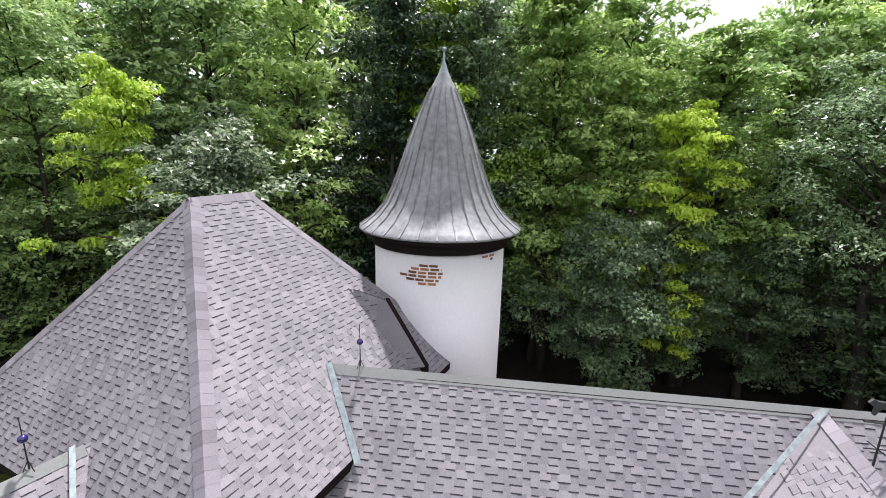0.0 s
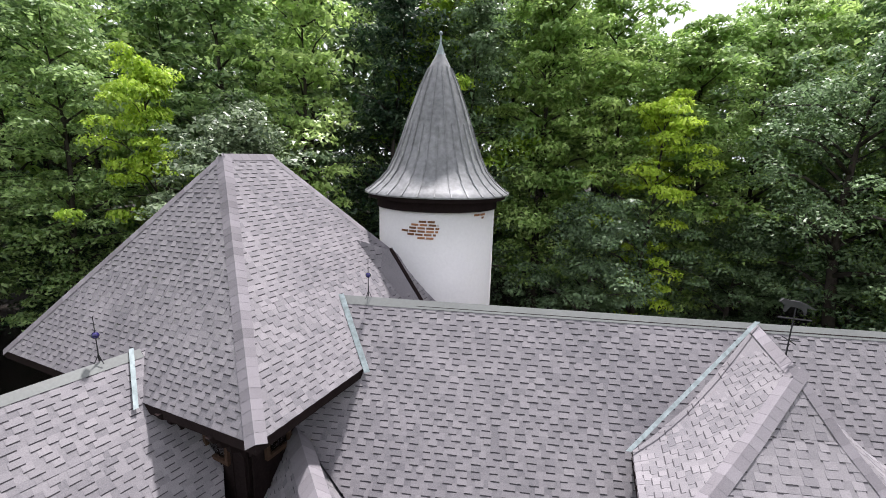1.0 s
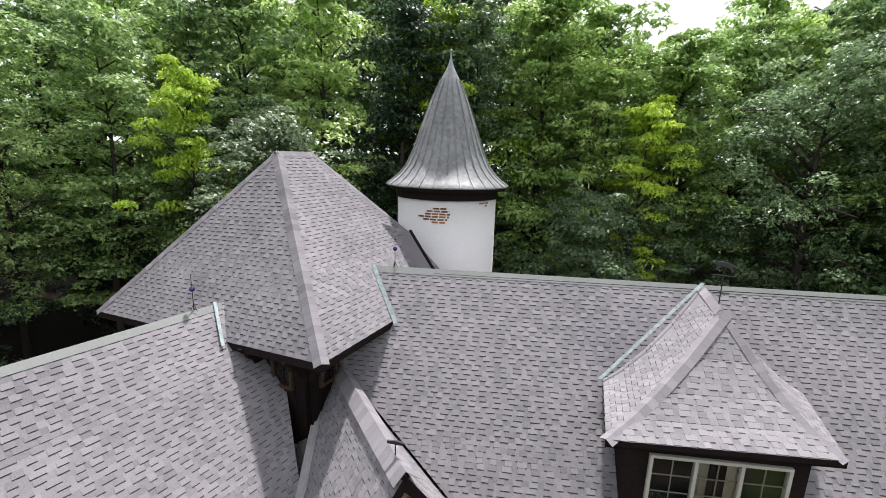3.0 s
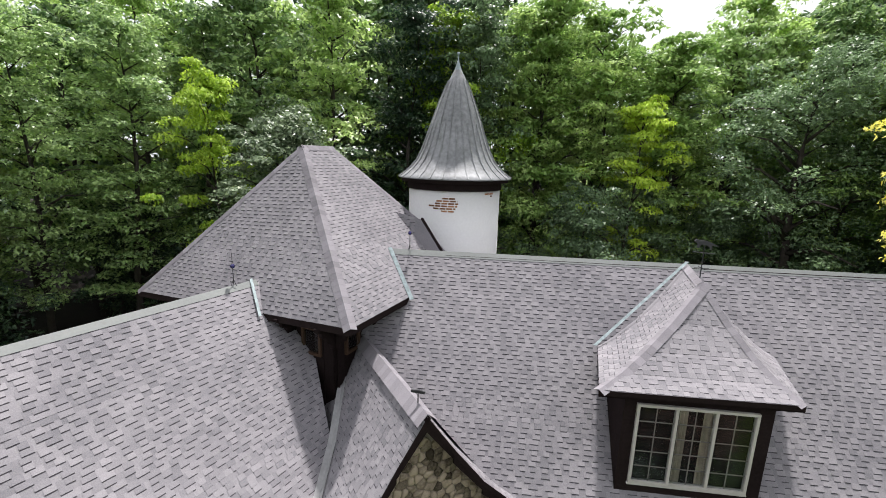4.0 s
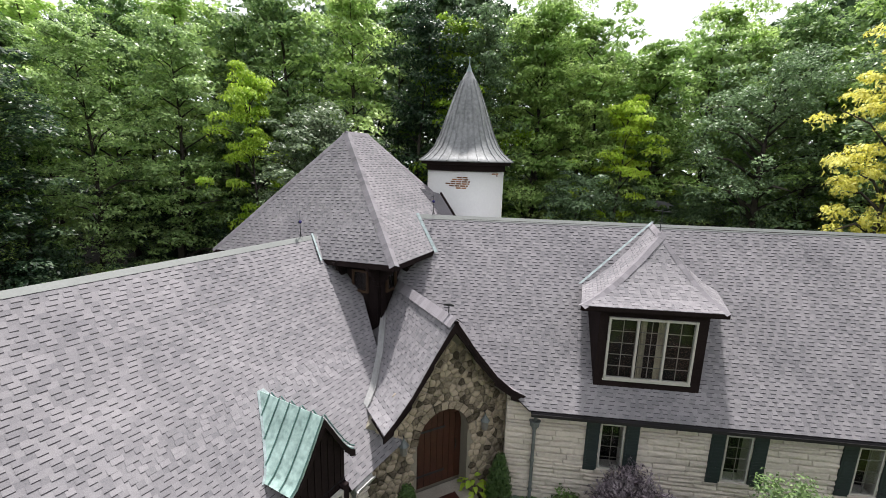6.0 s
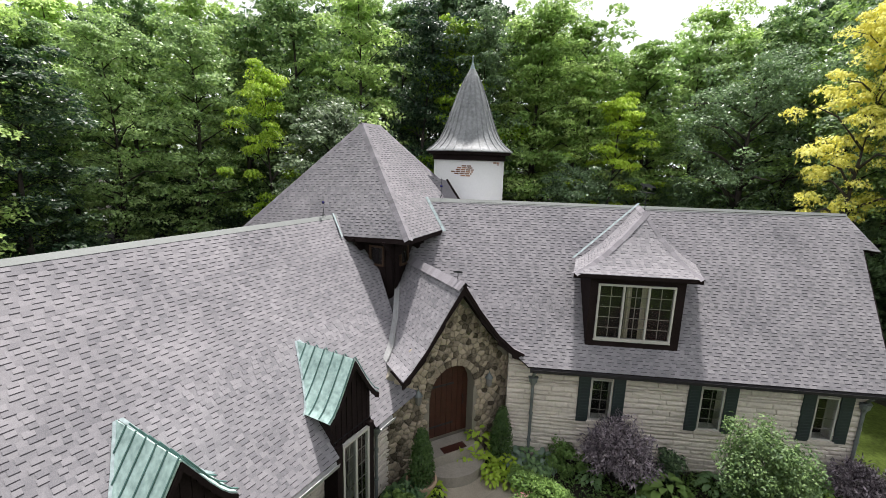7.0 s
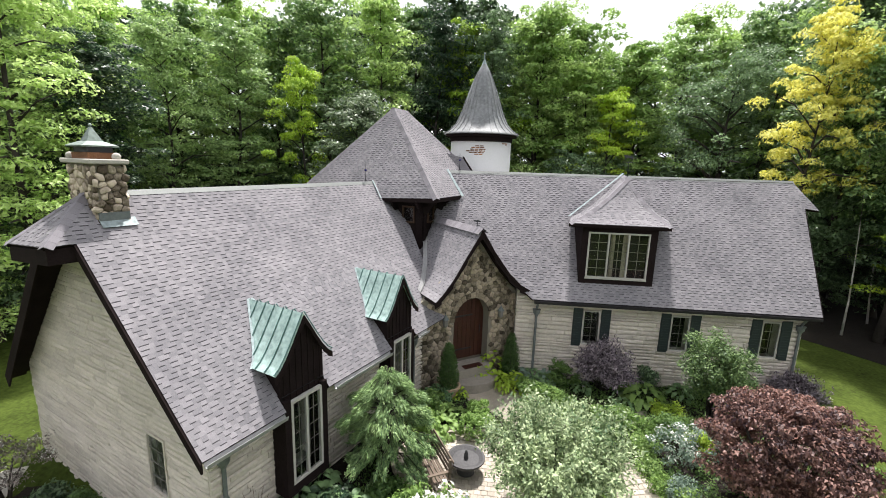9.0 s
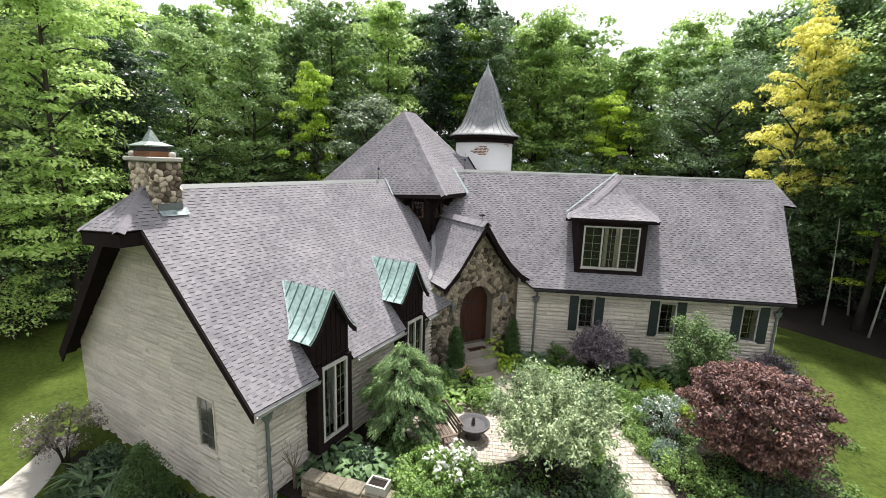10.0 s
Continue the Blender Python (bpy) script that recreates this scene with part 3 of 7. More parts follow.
window(WC + RD * 0.0 - RD * 0.03 + LD * 0.92 + UP * 5.5, -LD, -RD, 0.55, 0.66, 1, 1, 1, house, 0.06, FRAMEWOOD, 0.5, label="small square window in a brown timber surround", sill=False)
window(WC + RD * 0.3 - LD * 0.03 + UP * 5.5, RD, -LD, 0.5, 0.66, 1, 1, 1, house, 0.06, FRAMEWOOD, 0.5, label="small square window in a brown timber surround", sill=False)

# ---- stone walls ----


def courses(parent, o, u, poly, holes=(), height=0.2, seed=0, mat=None, out=0.055, lengths=(0.28, 0.8), n=None):
    """Split-faced blocks in level courses on an upright plane; poly (convex) and holes (x0, z0, x1, z1) in the plane's own metres."""
    rnd = random.Random(seed)
    mat = mat or LIMESTONE
    o, u = Vector(o), Vector(u).normalized()
    n = Vector(n)
    z = min(p[1] for p in poly)
    top, x0, x1 = max(p[1] for p in poly), min(p[0] for p in poly), max(p[0] for p in poly)
    while z < top:
        h = height * rnd.choice((0.62, 0.8, 1.0, 1.15))
        x = x0 - rnd.uniform(0, 0.4)
        while x < x1:
            w = rnd.uniform(*lengths)
            spans = [(x, x + w)]
            for a0, b0, a1, b1 in holes:
                if z + h > b0 + 0.02 and z < b1 - 0.02:
                    spans = [(s, e) for s0, e0 in spans for s, e in ((s0, min(e0, a0)), (max(s0, a1), e0)) if e - s > 0.05]
            for s, e in spans:
                j, i = 0.006, 0.001
                cut = clip([(s + i, z + j), (e - i, z + j), (e - i, z + h - j), (s + i, z + h - j)], poly)
                if len(cut) >= 3 and abs(area2(cut)) > 0.01:
                    d = out * rnd.uniform(0.8, 1.2)
                    cx, cz = sum(p[0] for p in cut) / len(cut), sum(p[1] for p in cut) / len(cut)
                    back = [o + u * a + UP * b for a, b in cut]
                    rim = [o + u * a + UP * b + n * d * 0.55 for a, b in cut]
                    face = []
                    for a, b in cut:
                        k = 0.02 if abs(cz - b) > 0 else 0
                        face.append(o + u * (a + (cx - a) * 0.010 / max(0.1, abs(cx - a))) + UP * (b + (cz - b) * k / max(0.05, abs(cz - b))) + n * (d + rnd.uniform(-0.016, 0.012)))
                    q = len(cut)
                    ridge = o + u * (cx + rnd.uniform(-0.1, 0.1) * (e - s)) + UP * (cz + rnd.uniform(-0.2, 0.2) * h) + n * (d + rnd.uniform(0.006, 0.028))
                    verts = back + rim + face + [ridge]
                    faces = [(i, (i + 1) % q, q + (i + 1) % q, q + i) for i in range(q)] + [(q + i, q + (i + 1) % q, 2 * q + (i + 1) % q, 2 * q + i) for i in range(q)]
                    faces += [(2 * q + i, 2 * q + (i + 1) % q, 3 * q) for i in range(q)]
                    part("stone_block", (verts, faces), mat, parent)
            x += w
        z += h


def wall_slab(name, o, u, n, poly, holes, thick, mat, parent, label=""):
    """An upright wall of some thickness with real openings."""
    o, u, n = Vector(o), Vector(u).normalized(), Vector(n).normalized()
    xs = sorted({min(p[0] for p in poly) - 1, max(p[0] for p in poly) + 1, *(v for hl in holes for v in (hl[0], hl[2]))})
    bm = bmesh.new()
    for x0, x1 in zip(xs, xs[1:]):
        mid = (x0 + x1) / 2
        cuts = sorted((hl[1], hl[3]) for hl in holes if hl[0] < mid < hl[2])
        z = -50.0
        for b0, b1 in (*cuts, (50.0, 60.0)):
            cell = clip([(x0, z), (x1, z), (x1, b0), (x0, b0)], poly)
            if len(cell) >= 3:
                prism(bm, [o + u * a + UP * b for a, b in cell], -n * thick)
            z = b1
    bmesh.ops.remove_doubles(bm, verts=bm.verts[:], dist=0.0005)
    return part(name, bm, mat, parent, label)


# long wing: front wall and far gable end
WALL_Y = 5.4
WINS = ((3.05, 1.42, 3.65, 2.74), (6.12, 1.42, 6.74, 2.74), (9.16, 1.42, 9.74, 2.74))
front_poly = [(0.6, -0.3), (10.45, -0.3), (10.45, RZ(WALL_Y) - 0.14), (0.6, RZ(WALL_Y) - 0.14)]
wall_r = wall_slab("wall", (0, WALL_Y, 0), (1, 0, 0), (0, -1, 0), front_poly, WINS, 0.35, MORTAR, house, "coursed split-faced pale limestone wall")
courses(wall_r, (0, WALL_Y, 0), (1, 0, 0), [(0.6, 0.0), (10.45, 0.0), (10.45, 3.2), (0.6, 3.2)], WINS, 0.155, 21, n=(0, -1, 0), lengths=(0.35, 1.0))
end_poly = [(WALL_Y, -0.3), (12.1, -0.3), (12.1, 3.4), (9.6, 6.35), (7.9, 6.35), (WALL_Y, 3.55)]
wall_e = wall_slab("wall", (10.45, 0, 0), (0, 1, 0), (1, 0, 0), end_poly, (), 0.35, MORTAR, house)
courses(wall_e, (10.45, 0, 0), (0, 1, 0), end_poly, (), 0.24, 22, n=(1, 0, 0), lengths=(0.5, 1.3))
wall_slab("wall", (0, 12.1, 0), (-1, 0, 0), (0, 1, 0), [(-10.45, -0.3), (3, -0.3), (3, 3.6), (-10.45, 3.6)], (), 0.35, MORTAR, house)
for x0, z0, x1, z1 in WINS:
    window((x0, WALL_Y - 0.02, z0), (1, 0, 0), (0, -1, 0), x1 - x0, z1 - z0, 1, 4, 2, house, 0.036, label="narrow leaded casement window in a cream surround")
    for s0 in (x0 - 0.37, x1 + 0.02):
        bm = bmesh.new()
        box(bm, (s0, WALL_Y - 0.09, z0 - 0.05), (s0 + 0.34, WALL_Y - 0.045, z1 + 0.08), bevel=0.006)
        shut = part("shutter", bm, SHUTTER, house, "dark green louvred timber shutter")
        for k in range(13):
            z = z0 + 0.05 + k * 0.095
            bm = bmesh.new()
            box(bm, (s0 + 0.05, WALL_Y - 0.104, z), (s0 + 0.29, WALL_Y - 0.088, z + 0.05))
            part("slat", bm, SHUTTER, shut)
        bm = bmesh.new()
        box(bm, (s0 + 0.0, WALL_Y - 0.13, z0 + 0.12), (s0 + 0.1, WALL_Y - 0.1, z0 + 0.16), bevel=0.008)
        part("shutter_dog", bm, IRON, shut)

# left wing: gable end, garden front
WA, WCF, WCB = -5.35, -3.85, -12.15
GW = (-6.02, 0.62, -5.3, 2.06)
gable_poly = [(WCB, -1.2), (WCF, -1.2), (WCF, LZ(WCF) - 0.14), (-6.45, 5.75), (-8.55, 5.75), (WCB, 7.04 - 1.054 * (RIDGE_C - WCB) - 0.14)]
wall_g = wall_slab("wall", LW(WA, 0, 0), NL, -UL, gable_poly, (GW,), 0.35, MORTAR, house, "tall gable wall of pale split limestone courses")
courses(wall_g, LW(WA, 0, 0), NL, gable_poly, (GW,), 0.135, 23, n=-UL, lengths=(0.45, 1.3), out=0.024)
DORMERS = (-3.28, 0.47)
LWINS = tuple((-a - 0.52, 0.66, -a + 0.52, 2.72) for a in DORMERS)
wall_l = wall_slab("wall", LW(0, WCF, 0), -UL, NL, [(-2.6, -1.2), (5.35, -1.2), (5.35, 3.0), (-2.6, 3.0)], LWINS, 0.35, MORTAR, house)
courses(wall_l, LW(0, WCF, 0), -UL, [(-2.6, -1.1), (5.35, -1.1), (5.35, 2.9), (-2.6, 2.9)], LWINS, 0.155, 24, n=NL, lengths=(0.35, 1.0))
wall_slab("wall", LW(0, WCB + 0.35, 0), UL, -NL, [(-5.35, -1.2), (6, -1.2), (6, 2.4), (-5.35, 2.4)], (), 0.35, MORTAR, house)
window(LW(WA, GW[0], GW[1]) - UL * 0.0, NL, -UL, GW[2] - GW[0], GW[3] - GW[1], 1, 4, 2, house, 0.05, LIMESTONE, label="narrow leaded gable window in a pale stone surround")


# ---- copper-roofed wall dormers ----
def copper_dormer(a0):
    d = part("dormer", bmesh.new(), DARKWOOD, house, "narrow wall dormer in dark boarding under a verdigris copper roof")
    c0, c1 = -3.50, -5.3
    prof = [(0.0, 4.60), (0.18, 4.30), (0.36, 4.00), (0.54, 3.73), (0.68, 3.56), (0.81, 3.46)]
    for side in (-1, 1):
        bm = bmesh.new()
        for (x0, z0), (x1, z1) in zip(prof, prof[1:]):
            q = [LW(a0 + side * x0, c0 + 0.12, z0), LW(a0 + side * x1, c0 + 0.12, z1), LW(a0 + side * x1, c1, z1), LW(a0 + side * x0, c1, z0)]
            vs = [bm.verts.new(p) for p in q]
            bm.faces.new(vs)
        bmesh.ops.remove_doubles(bm, verts=bm.verts[:], dist=0.001)
        bmesh.ops.solidify(bm, geom=bm.faces[:], thickness=0.03)
        part("copper_roof", bm, PATINA, d)
        for k in range(6):
            c = c0 + 0.1 - k * 0.29
            bm = bmesh.new()
            tube(bm, [LW(a0 + side * (x + 0.02), c, z + 0.045) for x, z in prof], [0.015] * len(prof), 5)
            part("seam", bm, SEAM, d)
        bm = bmesh.new()
        for (x0, z0), (x1, z1) in zip(prof, prof[1:]):
            prism(bm, [LW(a0 + side * x0, c0 + 0.1, z0 - 0.03), LW(a0 + side * x1, c0 + 0.1, z1 - 0.03), LW(a0 + side * x1, c0 + 0.1, z1 - 0.17), LW(a0 + side * x0, c0 + 0.1, z0 - 0.2)], NL * 0.04)
        bmesh.ops.remove_doubles(bm, verts=bm.verts[:], dist=0.0005)
        part("bargeboard", bm, DARKWOOD, d)
        edge = [LW(a0 + side * x, RIDGE_C + (RIDGE_LZ - z) / PITCH_L, z) + NLR * 0.035 for x, z in prof]
        verts = edge + [p + UL * side * 0.075 - NLR * 0.012 for p in edge]
        count = len(edge)
        part("flashing", (verts, [(i, i + 1, count + i + 1, count + i) for i in range(count - 1)]), FLASHING, d, "pale metal flashing strip")
    # boarded face and cheeks
    bm = bmesh.new()
    prism(bm, [LW(a0 - 0.56, c0, 2.7), LW(a0 + 0.56, c0, 2.7), LW(a0 + 0.56, c0, 3.66), LW(a0, c0, 4.48), LW(a0 - 0.56, c0, 3.66)], -NL * 0.06)
    for s in (-0.62, 0.62):
        prism(bm, [LW(a0 + s, c0, 2.6), LW(a0 + s, c0, 3.56), LW(a0 + s, c1 + 0.6, 3.56), LW(a0 + s, c1 + 0.6, 2.6)], UL * (0.06 if s < 0 else -0.06))
    part("boarded_face", bm, DARKWOOD, d)
    for k in range(7):
        bm = bmesh.new()
        x = -0.52 + k * 0.173
        box(bm, (0, 0, 0), (0.03, 0.02, 4.45 - abs(x) * 1.45 - 2.72))
        m = Matrix((UL, NL, UP)).transposed().to_4x4()
        m.translation = LW(a0 + x - 0.015, c0 + 0.002, 2.72)
        bm.transform(m)
        part("batten", bm, DARKWOOD, d)
    bm = bmesh.new()  # broad dark surround of the tall window
    for x0, x1, z0, z1 in ((-0.62, -0.45, 0.42, 2.78), (0.45, 0.62, 0.42, 2.78), (-0.45, 0.45, 0.42, 0.68)):
        prism(bm, [LW(a0 + x0, -3.8, z0), LW(a0 + x1, -3.8, z0), LW(a0 + x1, -3.8, z1), LW(a0 + x0, -3.8, z1)], NL * 0.42)
    part("surround", bm, DARKWOOD, d)
    window(LW(a0 + 0.45, -3.41, 0.68), -UL, NL, 0.9, 2.04, 2, 5, 2, house, 0.06, sill=False, label="tall two-light casement window with cream frames", deep=0.8)


for a0 in DORMERS:
    copper_dormer(a0)

# ---- entrance porch ----
porch_roof = house
PORCH_ROOF_LABEL = "flared grey shingle slope over the entrance"
PROF = [(0.0, 5.68), (0.55, 4.88), (1.15, 4.08), (1.62, 3.62), (2.02, 3.38), (2.36, 3.28)]
W0, D0, D1 = 1.88, -3.95, -7.6
for side in (-1, 1):
    prof = PROF if side > 0 else PROF[:4] + [(1.90, 3.45)]
    for k, ((x0, z0), (x1, z1)) in enumerate(zip(prof, prof[1:])):
        a, b = PW(W0 + side * x1, D0 + 0.10 * k, z1), PW(W0 + side * x0, D0 + 0.10 * max(0, k - 1), z0)
        c, d = PW(W0 + side * x0, D1 if k < 2 else -6.2, z0), PW(W0 + side * x1, D1 if k < 2 else -6.2, z1)
        shingled(porch_roof, [d, a, b, c] if side < 0 else [a, d, c, b], 30 + k + 7 * (side > 0), lambda p: True, thick=0.08, label=PORCH_ROOF_LABEL)
    bm, sof = bmesh.new(), bmesh.new()
    for (x0, z0), (x1, z1), k in zip(prof, prof[1:], range(9)):
        f0, f1 = D0 + 0.10 * max(0, k - 1) - 0.02, D0 + 0.10 * k - 0.02
        prism(bm, [PW(W0 + side * x0, f0, z0 - 0.05), PW(W0 + side * x1, f1, z1 - 0.05), PW(W0 + side * x1, f1, z1 - 0.22), PW(W0 + side * x0, f0, z0 - 0.30)], -GP * 0.05)
        prism(sof, [PW(W0 + side * x0, f0, z0 - 0.09), PW(W0 + side * x1, f1, z1 - 0.09), PW(W0 + side * x1, -4.5, z1 - 0.09), PW(W0 + side * x0, -4.5, z0 - 0.09)], -UP * 0.03)
    for b, kind in ((bm, "bargeboard"), (sof, "soffit")):
        bmesh.ops.remove_doubles(b, verts=b.verts[:], dist=0.0005)
        part(kind, b, DARKWOOD, porch_roof)
rows = []
for x, z in ((0.05, 5.60), (0.55, 4.88), (1.15, 4.08), (1.62, 3.62), (1.90, 3.45)):
    d = (RIDGE_C + (RIDGE_LZ - z) / PITCH_L - (W0 - x) * WP.dot(NL)) / GP.dot(NL)
    p = PW(W0 - x, d, z) + UP * 0.035
    rows += [p - NL * 0.10 + UP * 0.10 * PITCH_L, p, p + WP * 0.08 + UP * 0.08 * 1.2]
part("valley_lining", (rows, [(i, i + 1, i + 4, i + 3) for k in range(4) for i in (3 * k, 3 * k + 1)]), GUTTER, house, "pale worn metal valley lining")
ridge_cap(porch_roof, PW(W0, D0, 5.72), PW(W0, -7.45, 5.72), (WP * 0.66 + UP * 0.75).normalized(), (-WP * 0.72 + UP * 0.69).normalized(), 0.26, 0.16)

# its rubble wall with an arched opening
ARCH_W, ARCH_SPRING, ARCH_TOP, SILL_Z = 0.74, 2.35, 3.16, 0.70
DW = -4.43


def arch_points(inset=0.0, n=14):
    """The opening's outline in the wall's plane, from the left foot over the top to the right foot."""
    pts = [(W0 - ARCH_W + inset, SILL_Z)]
    for k in range(n + 1):
        t = math.pi * (1 - k / n)
        pts.append((W0 + (ARCH_W - inset) * math.cos(t), ARCH_SPRING + (ARCH_TOP - ARCH_SPRING - inset) * math.sin(t)))
    pts.append((W0 + ARCH_W - inset, SILL_Z))
    return pts


bm = bmesh.new()
arch = arch_points()


def quad_wall(bm, ring, depth):
    prism(bm, [PW(a, DW, b) for a, b in ring], -GP * depth)


left_side = [(-0.35, -0.4), (W0 - ARCH_W, -0.4), (W0 - ARCH_W, ARCH_SPRING), (W0 - ARCH_W, 4.05), (0.75, 4.0), (0.25, 3.5), (-0.35, 3.1)]
right_side = [(W0 + ARCH_W, -0.4), (3.95, -0.4), (3.95, 3.1), (3.5, 3.5), (3.05, 4.0), (W0 + ARCH_W, 4.62)]
quad_wall(bm, left_side, 0.4)
quad_wall(bm, right_side, 0.4)
tops = arch[1:-1]
for (x0, z0), (x1, z1) in zip(tops, tops[1:]):
    top = lambda x: 5.45 - abs(x - W0) * 1.24  # noqa: E731
    if x1 - x0 > 1e-4:
        quad_wall(bm, [(x0, z0), (x1, z1), (x1, top(x1)), (x0, top(x0))], 0.4)
bmesh.ops.remove_doubles(bm, verts=bm.verts[:], dist=0.0005)
porch_wall = part("wall", bm, FIELDMORTAR, house, "rubble fieldstone entrance gable with an arched doorway")


def rubble(parent, to_world, n, region, size, seed, keep, mat=None, out=0.05, name="stone"):
    """Irregular rounded stones: cells of a jittered grid, drawn in a little, standing proud of the mortar."""
    rnd = random.Random(seed)
    (x0, z0), (x1, z1) = region
    nx, nz = int((x1 - x0) / size) + 2, int((z1 - z0) / (size * 0.8)) + 2
    seeds = {}
    for i in range(-1, nx + 1):
        for j in range(-1, nz + 1):
            seeds[i, j] = (x0 + (i + (0.5 if j % 2 else 0.0) + rnd.uniform(-0.44, 0.44)) * size, z0 + (j + rnd.uniform(-0.4, 0.4)) * size * 0.8)
    for (i, j), (px, pz) in seeds.items():
        if not keep(px, pz):
            continue
        cell = [(px - size, pz - size), (px + size, pz - size), (px + size, pz + size), (px - size, pz + size)]
        for di in (-2, -1, 0, 1, 2):
            for dj in (-2, -1, 0, 1, 2):
                if (di or dj) and (i + di, j + dj) in seeds:
                    qx, qz = seeds[i + di, j + dj]
                    mx, mz = (px + qx) / 2, (pz + qz) / 2
                    dx, dz = qx - px, qz - pz
                    # keep the half plane nearer to p
                    far = 3.0
                    a = (mx + dz * far, mz - dx * far)
                    b = (mx - dz * far, mz + dx * far)
                    cell = clip(cell, [a, b, (b[0] - dx * 9, b[1] - dz * 9), (a[0] - dx * 9, a[1] - dz * 9)])
                    if not cell:
                        break
            if not cell:
                break
        if len(cell) < 3:
            continue
        cx, cz = sum(p[0] for p in cell) / len(cell), sum(p[1] for p in cell) / len(cell)
        d = out * rnd.uniform(0.7, 1.35)
        rings = []
        # corners rounded by cutting each in two
        soft = []
        for k in range(len(cell)):
            p, q = cell[k], cell[(k + 1) % len(cell)]
            soft += [(p[0] * 0.82 + q[0] * 0.18, p[1] * 0.82 + q[1] * 0.18), (p[0] * 0.18 + q[0] * 0.82, p[1] * 0.18 + q[1] * 0.82)]
        for k, lift in ((0.95, -0.01), (0.93, 0.6 * d), (0.83, d)):
            rings.append([to_world(cx + (a - cx) * k, cz + (b - cz) * k) + n * lift for a, b in soft])
        q = len(soft)
        verts = rings[0] + rings[1] + rings[2] + [to_world(cx, cz) + n * d * 1.12]
        faces = [(r * q + k, r * q + (k + 1) % q, (r + 1) * q + (k + 1) % q, (r + 1) * q + k) for r in (0, 1) for k in range(q)]
        faces += [(2 * q + k, 2 * q + (k + 1) % q, 3 * q) for k in range(q)]
        part(name, (verts, faces), mat or FIELDSTONE, parent, smooth=True)


def on_porch(x, z):
    if z > 5.4 - abs(x - W0) * 1.24 or z < -0.2:
        return False
    if abs(x - W0) < ARCH_W + 0.10 and z < ARCH_SPRING:
        return False
    return ((x - W0) / (ARCH_W + 0.12)) ** 2 + ((z - ARCH_SPRING) / (ARCH_TOP - ARCH_SPRING + 0.12)) ** 2 > 1 or z < ARCH_SPRING


rubble(porch_wall, lambda x, z: PW(x, DW, z), GP, ((-0.3, -0.1), (3.9, 5.4)), 0.195, 41, on_porch, out=0.034)
# arch stones
for k in range(13):
    t0, t1 = math.pi * (1 - (k + 0.06) / 13), math.pi * (1 - (k + 0.94) / 13)
    q = []
    for t, r in ((t0, 0.0), (t1, 0.0), (t1, 0.2), (t0, 0.2)):
        q.append(PW(W0 + (ARCH_W + r) * math.cos(t), DW, ARCH_SPRING + (ARCH_TOP - ARCH_SPRING + r) * math.sin(t)))
    bm = bmesh.new()
    prism(bm, q, GP * 0.06)
    part("arch_stone", bm, FIELDSTONE, porch_wall)
# door, recessed
bm = bmesh.new()
ring = arch_points(0.0)
prism(bm, [PW(a, DW - 0.38, b) for a, b in ring], -GP * 0.07)
door = part("door", bm, OAK, house, "arched dark red-brown timber front door, closed")
for k in range(8):
    x = W0 - ARCH_W + 0.02 + k * 0.184
    bm = bmesh.new()
    h = ARCH_SPRING + (ARCH_TOP - ARCH_SPRING) * math.sqrt(max(0.0, 1 - ((x + 0.09 - W0) / ARCH_W) ** 2)) - 0.05
    prism(bm, [PW(x, DW - 0.375, SILL_Z + 0.02), PW(x + 0.172, DW - 0.375, SILL_Z + 0.02), PW(x + 0.172, DW - 0.375, h), PW(x, DW - 0.375, h)], GP * 0.02)
    part("plank", bm, OAK, door)
for z in (1.05, 2.35):
    bm = bmesh.new()
    prism(bm, [PW(W0 - 0.68, DW - 0.35, z), PW(W0 + 0.25, DW - 0.35, z), PW(W0 + 0.25, DW - 0.35, z + 0.06), PW(W0 - 0.68, DW - 0.35, z + 0.06)], GP * 0.012)
    part("strap_hinge", bm, IRON, door)
bm = bmesh.new()
tube(bm, [PW(W0 + 0.55, DW - 0.33, 1.62), PW(W0 + 0.55, DW - 0.27, 1.72), PW(W0 + 0.55, DW - 0.27, 1.86), PW(W0 + 0.55, DW - 0.33, 1.95)], [0.014] * 4, 6)
part("door_handle", bm, IRON, door)
bm = bmesh.new()  # reveal around the opening
prism(bm, [PW(W0 - ARCH_W - 0.3, DW - 0.46, -0.4), PW(W0 + ARCH_W + 0.3, DW - 0.46, -0.4), PW(W0 + ARCH_W + 0.3, DW - 0.46, 3.6), PW(W0 - ARCH_W - 0.3, DW - 0.46, 3.6)], -GP * 0.1)
part("wall", bm, FIELDMORTAR, house)

# ---- the casement dormer of the long wing ----
dormer = part("dormer", bmesh.new(), DARKWOOD, house, "hipped dormer with flared shingle roof and a three-light casement")
DY = 5.5
EL, ER = Vector((2.23, 5.26, 5.93)), Vector((5.73, 5.38, 5.90))
VL, VR = Vector((2.63, 7.22, 5.91)), Vector((6.36, 7.38, 5.90))
AF, AB = Vector((4.58, 7.10, 7.50)), Vector((4.84, 8.62, 7.58))


